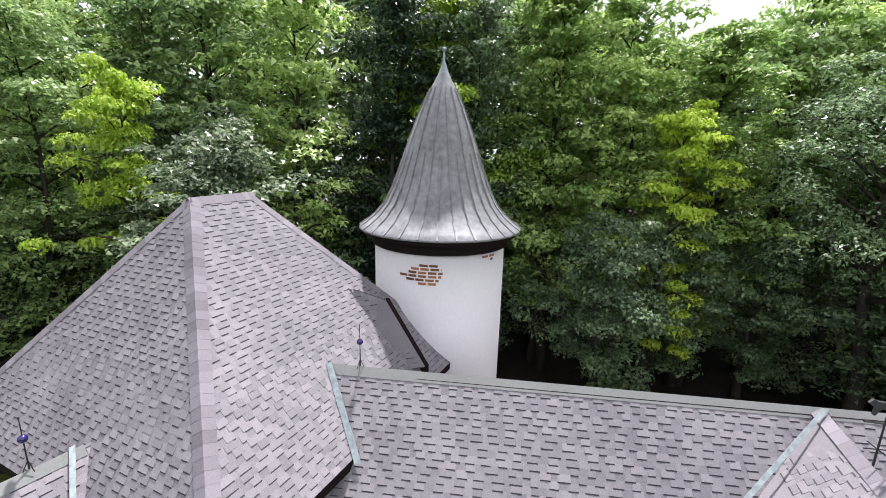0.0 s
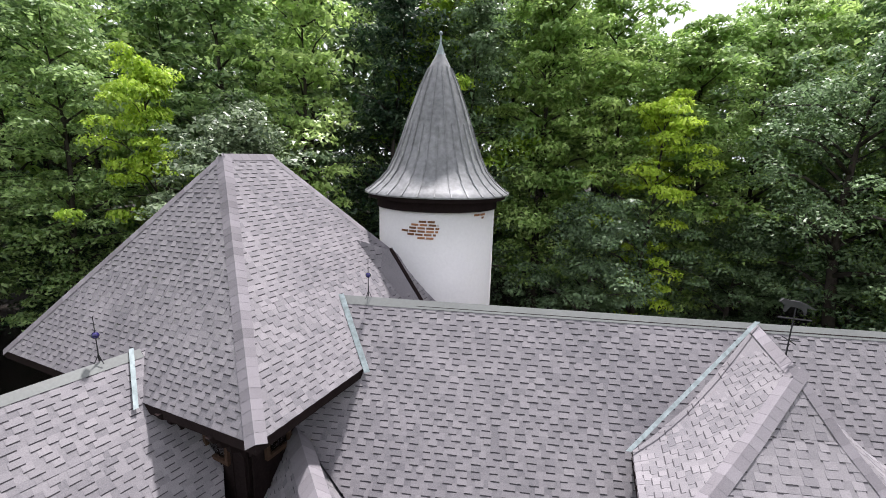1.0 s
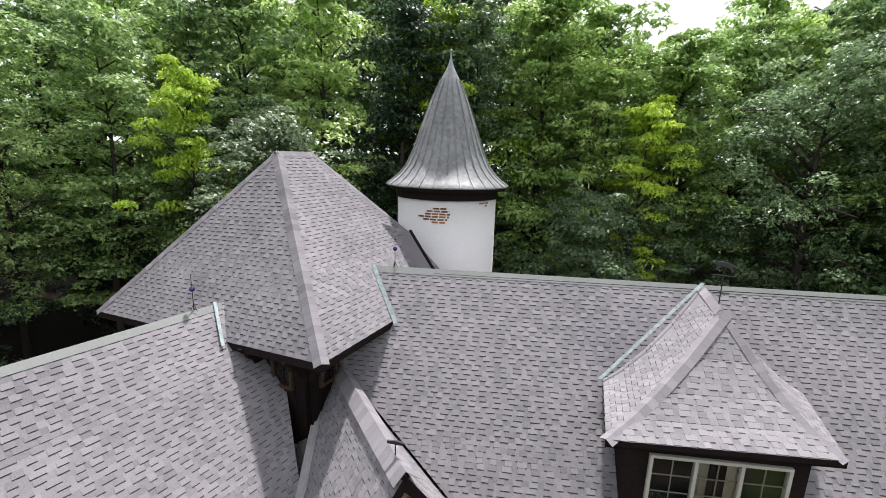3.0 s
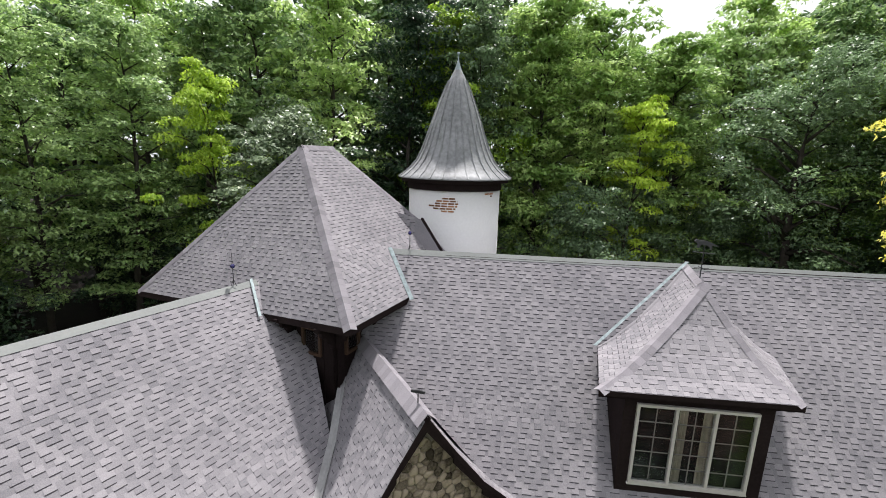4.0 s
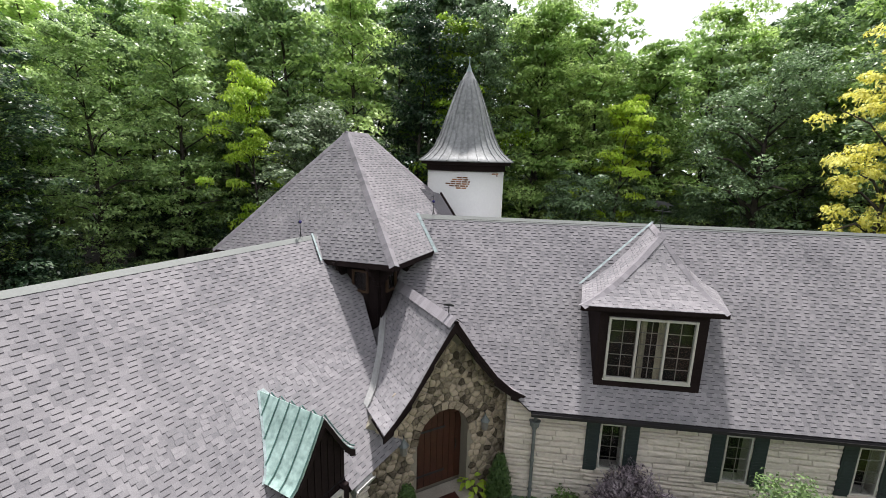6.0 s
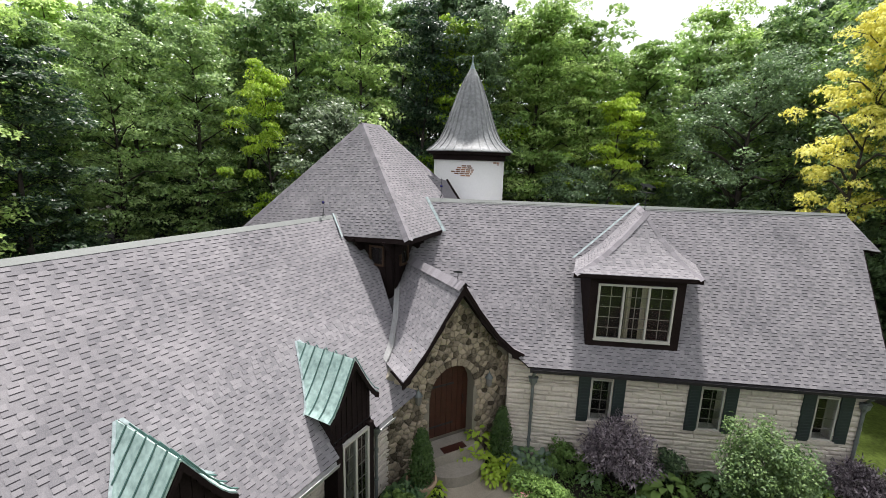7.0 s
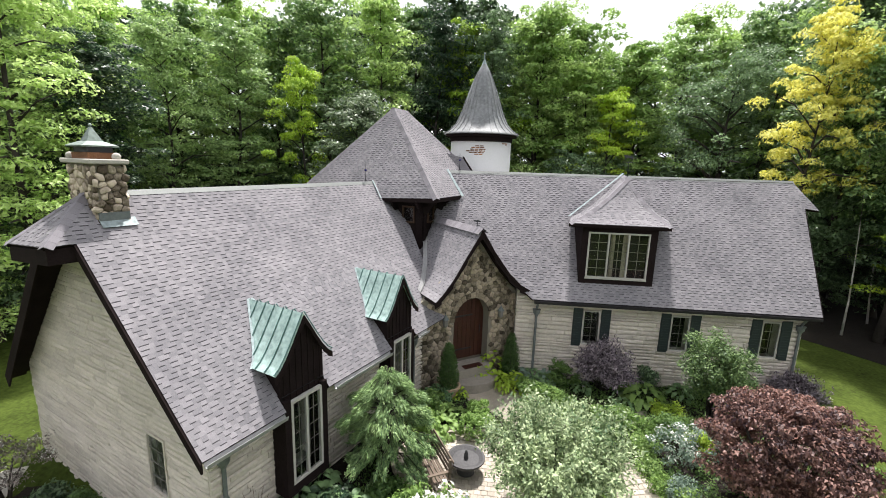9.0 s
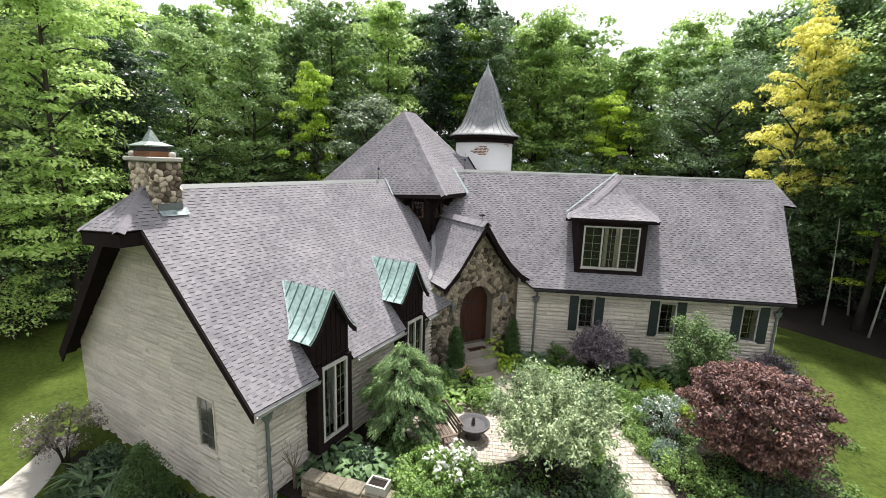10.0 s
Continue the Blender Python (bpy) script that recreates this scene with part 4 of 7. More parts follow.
def flared(a, b, top_a, top_b, seed, sag=0.2, loose=None):
    """A bell-cast slope from the eave a-b up to top_a-top_b (b first may meet in one point)."""
    def curve(p, q, s):
        m = p.lerp(q, s)
        return m - UP * sag * 4 * s * (1 - s) * (1.15 - 0.3 * s)
    steps = [0, 0.2, 0.42, 0.68, 1.0]
    for i, (s0, s1) in enumerate(zip(steps, steps[1:])):
        q = [curve(a, top_a, s0), curve(b, top_b, s0), curve(b, top_b, s1), curve(a, top_a, s1)]
        if (q[2] - q[3]).length < 0.01:
            q = q[:3]
        shingled(house, q, seed + i, loose, thick=0.05, name="dormer_slope", label="flared grey shingle slope of the casement dormer")
    return [curve(a, top_a, s) for s in steps], [curve(b, top_b, s) for s in steps]


near_all = lambda p: True  # noqa: E731
hipl, hipr = flared(EL, ER, AF, AF, 60, loose=near_all)
flared(VL, EL, AB, AF, 70, loose=near_all)
flared(ER, VR, AF, AB, 80, loose=near_all)
NF = Vector((0, -0.65, 0.75)).normalized()
for line, other in ((hipl, Vector((-0.7, -0.1, 0.7))), (hipr, Vector((0.7, -0.1, 0.7)))):
    for p, q in zip(line, line[1:]):
        ridge_cap(house, p, q + (q - p).normalized() * 0.02, NF if other.x > 0 else other.normalized(), other.normalized() if other.x > 0 else NF, 0.13, 0.16)
ridge_cap(house, AF, AB, Vector((0.68, 0, 0.73)), Vector((-0.68, 0, 0.73)), 0.15)
bm = bmesh.new()
for p, q, out in ((EL, ER, (0, 0.03, 0)), (VL, EL, (0.03, 0, 0)), (ER, VR, (-0.03, 0, 0))):
    prism(bm, [p - UP * 0.0, q - UP * 0.0, q - UP * 0.13, p - UP * 0.13], out)
prism(bm, [EL - UP * 0.1, ER - UP * 0.1, VR - UP * 0.1, VL - UP * 0.1], (0, 0, -0.03))
part("eave_board", bm, DARKWOOD, dormer)
strip(dormer, VL + Vector((-0.05, 0, -0.02)), AB, (-1, 0.1, 0), 0.08, NR, FLASHING, lift=0.12, label="pale green metal flashing")
bm = bmesh.new()  # face and cheeks
X0, X1, XW0, XW1, ZW0, ZW1 = 2.77, 5.35, 2.99, 5.09, 3.96, 5.62
for x0, x1, z0, z1 in ((X0, XW0, 3.72, 5.85), (XW1, X1, 3.72, 5.85), (XW0, XW1, 3.72, ZW0), (XW0, XW1, ZW1, 5.85)):
    prism(bm, [(x0, DY, z0), (x1, DY, z0), (x1, DY, z1), (x0, DY, z1)], (0, 0.1, 0))
bmesh.ops.remove_doubles(bm, verts=bm.verts[:], dist=0.0005)
part("dormer_wall", bm, DARKWOOD, dormer, "dark brown timber surround")
for x, dx in ((X0, 0.06), (X1, -0.06)):
    bm = bmesh.new()
    prism(bm, [(x, DY + 0.1, 3.72), (x, 7.6, 3.72), (x, 7.6, 5.85), (x, DY + 0.1, 5.85)], (dx, 0, 0))
    part("dormer_cheek", bm, DARKWOOD, dormer)
window((XW0, DY - 0.02, ZW0), (1, 0, 0), (0, -1, 0), XW1 - XW0, ZW1 - ZW0, 3, 5, 2, house, 0.052, label="three-light casement window with cream bars and curtains", sill=False, lead=0.008, curtain=((0.80, 0.95), (1.22, 1.46)), deep=0.15)
bm = bmesh.new()
box(bm, (XW0 - 0.02, DY - 0.06, ZW0 - 0.045), (XW1 + 0.02, DY + 0.0, ZW0 - 0.005), bevel=0.008)
part("sill", bm, CREAM, dormer)

# ---- chimney ----
chimney = part("chimney", bmesh.new(), FIELDSTONE, house, "rough fieldstone chimney with a slab cap and copper hood")
CA, CC, CW, CD = -5.06, -7.54, 0.52, 1.12


def CH(a, c, z):
    return LW(CA + a, CC + c, z)


bm = bmesh.new()
prism(bm, [CH(-CW / 2, -CD / 2, 5.6), CH(CW / 2, -CD / 2, 5.6), CH(CW / 2, CD / 2, 5.6), CH(-CW / 2, CD / 2, 5.6)], UP * 2.08)
part("shaft", bm, FIELDMORTAR, chimney)
for n, org, u, wide, sd in ((NL, CH(-CW / 2, CD / 2, 0), UL, CW, 51), (-UL, CH(-CW / 2, -CD / 2, 0), NL, CD, 52), (UL, CH(CW / 2, -CD / 2, 0), NL, CD, 53)):
    rubble(chimney, lambda x, z, o=org, q=u: o + q * x + UP * z, n, ((0.02, 6.3), (wide, 7.66)), 0.17, sd, lambda x, z, w=wide: -0.02 < x < w + 0.02 and 6.25 < z < 7.62, out=0.045, mat=CHIMSTONE)
bm = bmesh.new()
m = Matrix((UL, NL, UP)).transposed().to_4x4()
m.translation = CH(0, 0, 7.64)
box(bm, (-0.36, -0.67, 0), (0.36, 0.67, 0.10), m, 0.02)
part("cap_slab", bm, CONCRETE, chimney, "pale stone cap slab")
bm = bmesh.new()
m2 = m.copy()
m2.translation = CH(0, 0, 7.73)
box(bm, (-0.25, -0.36, 0), (0.25, 0.36, 0.14), m2, 0.01)
part("flue", bm, REDBRICK, chimney, "red brick flue course")
bm = bmesh.new()
box(bm, (-0.22, -0.32, 0.14), (0.22, 0.32, 0.27), m2)
part("spark_screen", bm, IRON, chimney)
bm = bmesh.new()
for z0, z1, r0, r1 in ((0.25, 0.28, 0.33, 0.335), (0.28, 0.37, 0.335, 0.15), (0.37, 0.66, 0.14, 0.02)):
    ring0 = [m2 @ Vector((sx * r0, sy * r0 * 1.1, z0)) for sx, sy in ((-1, -1), (1, -1), (1, 1), (-1, 1))]
    ring1 = [m2 @ Vector((sx * r1, sy * r1 * 1.1, z1)) for sx, sy in ((-1, -1), (1, -1), (1, 1), (-1, 1))]
    v0, v1 = [bm.verts.new(p) for p in ring0], [bm.verts.new(p) for p in ring1]
    bm.faces.new(v0[::-1])
    bm.faces.new(v1)
    for k in range(4):
        bm.faces.new((v0[k], v0[(k + 1) % 4], v1[(k + 1) % 4], v1[k]))
bmesh.ops.create_uvsphere(bm, u_segments=10, v_segments=6, radius=0.035, matrix=Matrix.Translation(m2 @ Vector((0, 0, 0.70))))
part("hood", bm, HOODMETAL, chimney, "weathered copper chimney hood")
for sx, sy in ((0.2, 0.5), (-0.24, -0.45), (0.2, -0.5)):
    bm = bmesh.new()
    bmesh.ops.create_uvsphere(bm, u_segments=10, v_segments=7, radius=0.085, matrix=Matrix.Translation(m2 @ Vector((sx, sy, 0.06))))
    part("ball_stone", bm, CONCRETE, chimney, smooth=True)
strip(chimney, CH(-CW / 2 - 0.03, CD / 2 + 0.0, LZ(CC + CD / 2)), CH(CW / 2 + 0.12, CD / 2, LZ(CC + CD / 2)), NL - UP * PITCH_L, 0.22, NLR, FLASHING, lift=0.04, label="bright metal apron flashing")
bm = bmesh.new()
prism(bm, [CH(-CW / 2 - 0.02, CD / 2 + 0.07, LZ(CC + CD / 2) - 0.1), CH(CW / 2 + 0.02, CD / 2 + 0.07, LZ(CC + CD / 2) - 0.1), CH(CW / 2 + 0.02, CD / 2 + 0.07, LZ(CC + CD / 2) + 0.16), CH(-CW / 2 - 0.02, CD / 2 + 0.07, LZ(CC + CD / 2) + 0.16)], -NL * 0.05)
part("flashing", bm, DOWNPIPE, chimney)

# ---- gutters and downpipes ----


def gutter(p0, p1, out, mat=None):
    bm = bmesh.new()
    p0, p1, out = Vector(p0), Vector(p1), Vector(out)
    prof = [(0, 0.0), (0.02, -0.09), (0.1, -0.1), (0.13, 0.0), (0.12, 0.0), (0.095, -0.085), (0.03, -0.078), (0.012, 0.0)]
    prism(bm, [p0 + out * a + UP * b for a, b in prof], p1 - p0)
    return part("gutter", bm, mat or FASCIA, house, "metal eaves gutter")


gutter((1.2, EAVE_Y + 0.02, RZ(EAVE_Y) - 0.03), (10.72, EAVE_Y + 0.02, RZ(EAVE_Y) - 0.03), (0, -1, 0))
gutter(LW(-5.72, EC - 0.02, LZ(EC) - 0.03), LW(-3.95, EC - 0.02, LZ(EC) - 0.03), NL, GUTTER)
gutter(LW(-2.5, EC - 0.02, LZ(EC) - 0.03), LW(-0.26, EC - 0.02, LZ(EC) - 0.03), NL, GUTTER)
gutter(LW(1.2, EC - 0.02, LZ(EC) - 0.03), LW(1.75, EC - 0.02, LZ(EC) - 0.03), NL, GUTTER)


def downpipe(top, foot, head_at=None):
    bm = bmesh.new()
    top, foot = Vector(top), Vector(foot)
    tube(bm, [top, Vector((foot.x, foot.y, top.z - 0.35)), Vector((foot.x, foot.y, (top.z + foot.z) / 2)), foot], [0.045] * 4, 8)
    d = part("downpipe", bm, DOWNPIPE, house, "grey-green metal downpipe with an ornate hopper head")
    bm = bmesh.new()
    lathe(bm, [(0.05, -0.18), (0.07, -0.12), (0.12, -0.05), (0.13, 0.06), (0.15, 0.08), (0.15, 0.11)], (foot.x, foot.y, top.z - 0.45), 10)
    part("hopper", bm, DOWNPIPE, d)
    for z in (0.6, 1.5):
        bm = bmesh.new()
        lathe(bm, [(0.06, -0.03), (0.066, 0), (0.06, 0.03)], (foot.x, foot.y, foot.z + z), 10)
        part("pipe_clip", bm, DOWNPIPE, d)


downpipe((1.35, EAVE_Y, RZ(EAVE_Y) - 0.1), (1.35, WALL_Y - 0.1, 0))
downpipe((10.3, EAVE_Y, RZ(EAVE_Y) - 0.1), (10.35, WALL_Y - 0.1, 0))
q = LW(-5.1, WCF + 0.1, -0.3)
downpipe(LW(-5.2, EC, LZ(EC) - 0.1), q)
q = LW(1.65, WCF + 0.1, 0)
downpipe(LW(1.55, EC, LZ(EC) - 0.1), q)

# ---- round white tower ----
silo = empty("silo_tower", "round white-rendered tower with a flared grey metal spire", "tower", at=(-1.2, 12.5, 0))
SR = 1.52
bm = bmesh.new()
lathe(bm, [(SR, 0), (SR, 3), (SR, 6), (SR, 9.1)], sides=48)
part("tower_wall", bm, WHITEWASH, silo, smooth=True)
bm = bmesh.new()
lathe(bm, [(SR + 0.05, 8.92), (SR + 0.05, 9.14), (SR + 0.26, 9.16), (SR + 0.27, 9.27), (SR + 0.2, 9.3)], sides=48)
part("eave_band", bm, DARKWOOD, silo, "black timber band under the spire")
SPIRE = [(1.88, 9.26), (1.87, 9.30), (1.72, 9.40), (1.5, 9.58), (1.29, 9.83), (1.12, 10.17), (0.98, 10.54), (0.83, 10.97), (0.66, 11.45), (0.47, 11.94), (0.28, 12.34), (0.13, 12.62), (0.02, 12.83)]
bm = bmesh.new()
lathe(bm, SPIRE, sides=56)
part("spire_roof", bm, ZINC, silo, "standing-seam sheet metal, weathered grey", smooth=True)
for k in range(30):
    t = 2 * math.pi * k / 30
    prof = SPIRE[1:(11 if k % 2 == 0 else 8)]
    bm = bmesh.new()
    tube(bm, [(math.cos(t) * (r + 0.012), math.sin(t) * (r + 0.012), z) for r, z in prof], [0.02] * len(prof), 4)
    part("seam", bm, ZINC, silo)
bm = bmesh.new()
lathe(bm, [(0.135, 12.6), (0.03, 12.9), (0.012, 13.2)], sides=12)
bmesh.ops.create_uvsphere(bm, u_segments=10, v_segments=8, radius=0.05, matrix=Matrix.Translation((0, 0, 13.14)))
part("finial", bm, FLASHING, silo)
# patch of bare brick, and the chipped corner
for row, (t0, t1) in enumerate(((-99, -84), (-112, -82), (-115, -80), (-110, -79), (-105, -80), (-101, -83), (-46, -31), (-39, -33))):
    z = 8.28 + row * 0.078 if row < 6 else 8.74 + (7 - row) * 0.075
    t = t0 + (row % 2) * 3
    while t < t1:
        e = min(t + 7.2, t1)
        verts, faces = [], []
        for a in (t, (t + e) / 2, e - 0.5):
            for r, zz in ((SR - 0.01, z), (SR + 0.008, z), (SR + 0.008, z + 0.048), (SR - 0.01, z + 0.048)):
                verts.append((math.cos(radians(a)) * r, math.sin(radians(a)) * r, zz))
        for i in (0, 4):
            faces += [(i + 1, i + 5, i + 6, i + 2), (i + 2, i + 6, i + 7, i + 3), (i, i + 4, i + 5, i + 1)]
        faces += [(0, 1, 2, 3), (8, 11, 10, 9)]
        part("brick", (verts, faces), REDBRICK, silo)
        t += 8.0

# ---- low linking roof between the hipped tower and the round tower ----
link = house
LINK_LABEL = "small shingle slope beside the white tower"
K0, K1, K2, K3 = Vector((-2.75, 10.45, 8.30)), Vector((-1.95, 10.35, 8.12)), Vector((-1.1, 10.1, 6.9)), Vector((-2.2, 9.9, 6.75))
shingled(link, [K3, K2, K1, K0], 90, lambda p: True, thick=0.1, label=LINK_LABEL)
bm = bmesh.new()
prism(bm, [K1 + UP * 0.05, K2 + UP * 0.05, K2 - UP * 0.25, K1 - UP * 0.12], (0.06, 0.02, 0))
part("bargeboard", bm, DARKWOOD, link)


# ---- lightning rods and vanes on the ridges ----
def lightning_rod(foot, ball=0.42, height=0.72):
    bm = bmesh.new()
    tube(bm, [(0, 0, 0), (0, 0, height)], [0.010, 0.005], 6)
    rod = part("lightning_rod", bm, IRON)
    tagged(rod, "thin iron lightning rod with a cobalt glass ball on the ridge", "lightning rod", "lightning rods")
    rod.location = foot
    bm = bmesh.new()
    bmesh.ops.create_uvsphere(bm, u_segments=14, v_segments=10, radius=0.052, matrix=Matrix.Translation((0, 0, ball)))
    part("glass_ball", bm, BLUEGLASS, rod, "deep blue glass ball", smooth=True)
    for a in (0, 2.1, 4.2):
        bm = bmesh.new()
        tube(bm, [(0.07 * math.cos(a), 0.07 * math.sin(a), -0.03), (0, 0, 0.12)], [0.006, 0.006], 5)
        part("brace", bm, IRON, rod)


lightning_rod((-1.95, RIDGE_Y, RIDGE_Z + 0.03))
lightning_rod(LW(3.78, RIDGE_C, RIDGE_LZ + 0.03))

vane = empty("weather_vane", "dark iron weather vane with a flat plate on the dormer ridge", "weather vane", at=(4.68, 7.55, 7.50))
bm = bmesh.new()
tube(bm, [(0, 0, 0), (0, 0, 0.76)], [0.013, 0.009], 6)
part("rod", bm, IRON, vane)
bm = bmesh.new()
prism(bm, [(-0.216, 0, 0.836), (-0.173, 0, 0.879), (-0.115, 0, 0.858), (0.036, 0, 0.843), (0.144, 0, 0.807), (0.274, 0, 0.742), (0.281, 0, 0.728), (0.144, 0, 0.75), (0.158, 0, 0.692), (0.144, 0, 0.634), (0.122, 0, 0.692), (0.072, 0, 0.742), (-0.072, 0, 0.764), (-0.122, 0, 0.678), (-0.144, 0, 0.685), (-0.137, 0, 0.778)], (0, 0.03, 0))
part("vane_plate", bm, VANEMETAL, vane)
bm = bmesh.new()
tube(bm, [(-0.22, 0, 0.60), (0.24, 0, 0.57)], [0.012, 0.012], 6)
part("arrow_bar", bm, IRON, vane)
for a, b in (((-0.15, 0, 0.25), (0.15, 0, 0.25)), ((0, -0.15, 0.25), (0, 0.15, 0.25))):
    bm = bmesh.new()
    tube(bm, [a, b], [0.008, 0.008], 5)
    part("pointer", bm, IRON, vane)

vane2 = empty("ridge_ornament", "small dark iron ornament standing on the porch ridge", "ornament", at=PW(W0, -4.35, 5.72))
bm = bmesh.new()
tube(bm, [(0, 0, 0), (0, 0, 0.2)], [0.012, 0.01], 6)
part("rod", bm, IRON, vane2)
bm = bmesh.new()
prism(bm, [(-0.13, 0, 0.2), (0.11, 0, 0.18), (0.13, 0, 0.22), (0.02, 0, 0.25), (-0.13, 0, 0.24)], (0, 0.03, 0))
part("plate", bm, IRON, vane2)


# ---- wall lanterns beside the door ----
def lantern(w):
    l = empty("wall_lantern", "small weathered metal wall lantern beside the door", "lantern", "door lanterns", at=PW(w, DW + 0.12, 2.45))
    bm = bmesh.new()
    lathe(bm, [(0.05, -0.18), (0.085, -0.14), (0.1, 0.1)], sides=8)
    part("lantern_glass", bm, LEADING, l)
    bm = bmesh.new()
    lathe(bm, [(0.13, 0.1), (0.1, 0.14), (0.03, 0.24), (0.01, 0.3)], sides=8)
    part("lantern_cap", bm, DOWNPIPE, l)
    bm = bmesh.new()
    tube(bm, [-GP * 0.13 + UP * 0.3, -GP * 0.05 + UP * 0.36, UP * 0.28], [0.012] * 3, 6)
    part("arm", bm, IRON, l)


lantern(W0 - 1.15)
lantern(W0 + 1.2)

# ---- doorstep ----
bm = bmesh.new()
prof = [PW(W0 + 1.08 * math.cos(t), DW + 0.02 + 0.98 * math.sin(t), 0) for t in np.linspace(0, math.pi, 17)]
prism(bm, [p - UP * 0.1 for p in prof], UP * 0.38)
step1 = part("doorstep", bm, SLATE)
tagged(step1, "round grey stone doorstep in front of the arched door", "step")
bm = bmesh.new()
prism(bm, [PW(W0 - 0.78, DW - 0.37, 0.1), PW(W0 + 0.78, DW - 0.37, 0.1), PW(W0 + 0.74, DW + 0.34, 0.1), PW(W0 - 0.74, DW + 0.34, 0.1)], UP * 0.5)
landing = part("door_landing", bm, SLATE)
tagged(landing, "grey stone landing slab at the threshold", "step")
bm = bmesh.new()
prism(bm, [PW(W0 - 0.38, DW + 0.05, 0.602), PW(W0 + 0.38, DW + 0.05, 0.602), PW(W0 + 0.38, DW + 0.31, 0.602), PW(W0 - 0.38, DW + 0.31, 0.602)], UP * 0.02)
tagged(part("doormat", bm, OAK), "dark brown doormat on the stone landing", "doormat")

# ---- ground ----
def ease(q, lo, hi):
    q = min(1.0, max(0.0, (q - lo) / (hi - lo)))
    return q * q * (3 - 2 * q)


def ground_z(x, y):
    """The lawn: level in front, falling by most of a metre round the gable end."""
    p = Vector((x, y, 0))
    a, c = p.dot(UL), p.dot(NL)
    gable = ease(-a, 4.7, 5.5) * ease(-c, 2.6, 4.0) * ease(a, -16, -11)
    back = ease(-c, 11.6, 12.6) * ease(-a, -2.5, 0.5) * ease(a, -16, -11)
    return -0.06 - 0.9 * max(gable, back) * ease(c, -21, -16)


verts, faces = [], []
xs = [*range(-400, -30, 37), *np.linspace(-29, 0, 59), *range(8, 401, 28)]
ys = [*range(-400, -20, 38), *np.linspace(-19, 11, 61), *range(18, 401, 32)]
for y in ys:
    verts += [(float(x), float(y), ground_z(float(x), float(y))) for x in xs]
for j in range(len(ys) - 1):
    faces += [(j * len(xs) + i, j * len(xs) + i + 1, (j + 1) * len(xs) + i + 1, (j + 1) * len(xs) + i) for i in range(len(xs) - 1)]
ground = part("ground", (verts, faces), LAWN, smooth=True)
tagged(ground, "mown grass around the house running back under the woods", "ground", kind="structure")


def sheet(name, pts, z, mat, label):
    bm = bmesh.new()
    prism(bm, [(x, y, z) for x, y in pts], (0, 0, -0.04))
    return tagged(part(name, bm, mat), label, name.replace("_", " "), kind="structure")


def blob(cx, cy, rx, ry, n=28, seed=0, rough=0.15, turn=0.0):
    r = random.Random(seed)
    out = []
    for k in range(n):
        t = 2 * math.pi * k / n
        s = 1 + rough * (math.sin(3 * t + seed) * 0.5 + r.uniform(-0.5, 0.5))
        a, b = rx * s * math.cos(t), ry * s * math.sin(t)
        out.append((cx + a * math.cos(turn) - b * math.sin(turn), cy + a * math.sin(turn) + b * math.cos(turn)))
    return out


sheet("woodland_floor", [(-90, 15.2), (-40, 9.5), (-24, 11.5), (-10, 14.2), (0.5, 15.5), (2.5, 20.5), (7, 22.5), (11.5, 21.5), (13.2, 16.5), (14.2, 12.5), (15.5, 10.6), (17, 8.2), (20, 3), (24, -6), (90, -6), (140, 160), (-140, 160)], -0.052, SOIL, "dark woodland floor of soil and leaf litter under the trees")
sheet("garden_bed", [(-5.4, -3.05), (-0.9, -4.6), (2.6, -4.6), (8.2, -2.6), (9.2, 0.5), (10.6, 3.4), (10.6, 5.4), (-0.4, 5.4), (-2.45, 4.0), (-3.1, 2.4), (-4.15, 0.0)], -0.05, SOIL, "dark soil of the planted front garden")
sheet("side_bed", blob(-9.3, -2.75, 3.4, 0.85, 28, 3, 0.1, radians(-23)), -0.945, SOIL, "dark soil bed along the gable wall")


# ---- leaves ----
def leaf_cloud(centres, radii, per, size, seed, droop=0.3, flat=0.6, upward=0.75, long=1.0, dome=0.0, shell=0.25, three=False):
    """Pointed leaves scattered through clumps, as one mesh's vertices and faces."""
    g = np.random.default_rng(seed)
    n = len(centres)
    c = np.repeat(np.asarray(centres, float), per, 0)
    r = np.repeat(np.asarray(radii, float), per)
    d = g.normal(size=(n * per, 3))
    d /= np.linalg.norm(d, axis=1)[:, None]
    d[:, 2] = np.where(g.random(n * per) < dome, np.abs(d[:, 2]), d[:, 2])
    rad = g.uniform(shell, 1.0, n * per) ** 0.6
    p = c + d * (r * rad)[:, None] * np.array([1, 1, flat])
    nrm = d * 0.7 + np.array([0, 0, upward]) + g.normal(scale=0.45, size=d.shape)
    nrm /= np.linalg.norm(nrm, axis=1)[:, None]
    a = np.cross(nrm, g.normal(size=d.shape))
    a /= np.linalg.norm(a, axis=1)[:, None]
    b = np.cross(nrm, a)
    s = (size * g.uniform(0.6, 1.35, n * per))[:, None]
    tip = np.array([0, 0, -droop]) * s
    if three:  # small leaves far off: one triangle each
        v = np.stack([p - a * s * 0.42 * long + b * s * 0.4, p + a * s * 0.66 * long + tip, p - a * s * 0.42 * long - b * s * 0.4], 1).reshape(-1, 3)
        return v, np.arange(len(v)).reshape(-1, 3)
    v = np.stack([p - a * s * 0.5 * long, p + b * s * 0.32 + nrm * s * 0.06, p + a * s * 0.6 * long + tip, p - b * s * 0.32 + nrm * s * 0.06], 1).reshape(-1, 3)
    f = np.arange(len(v)).reshape(-1, 4)
    return v, f


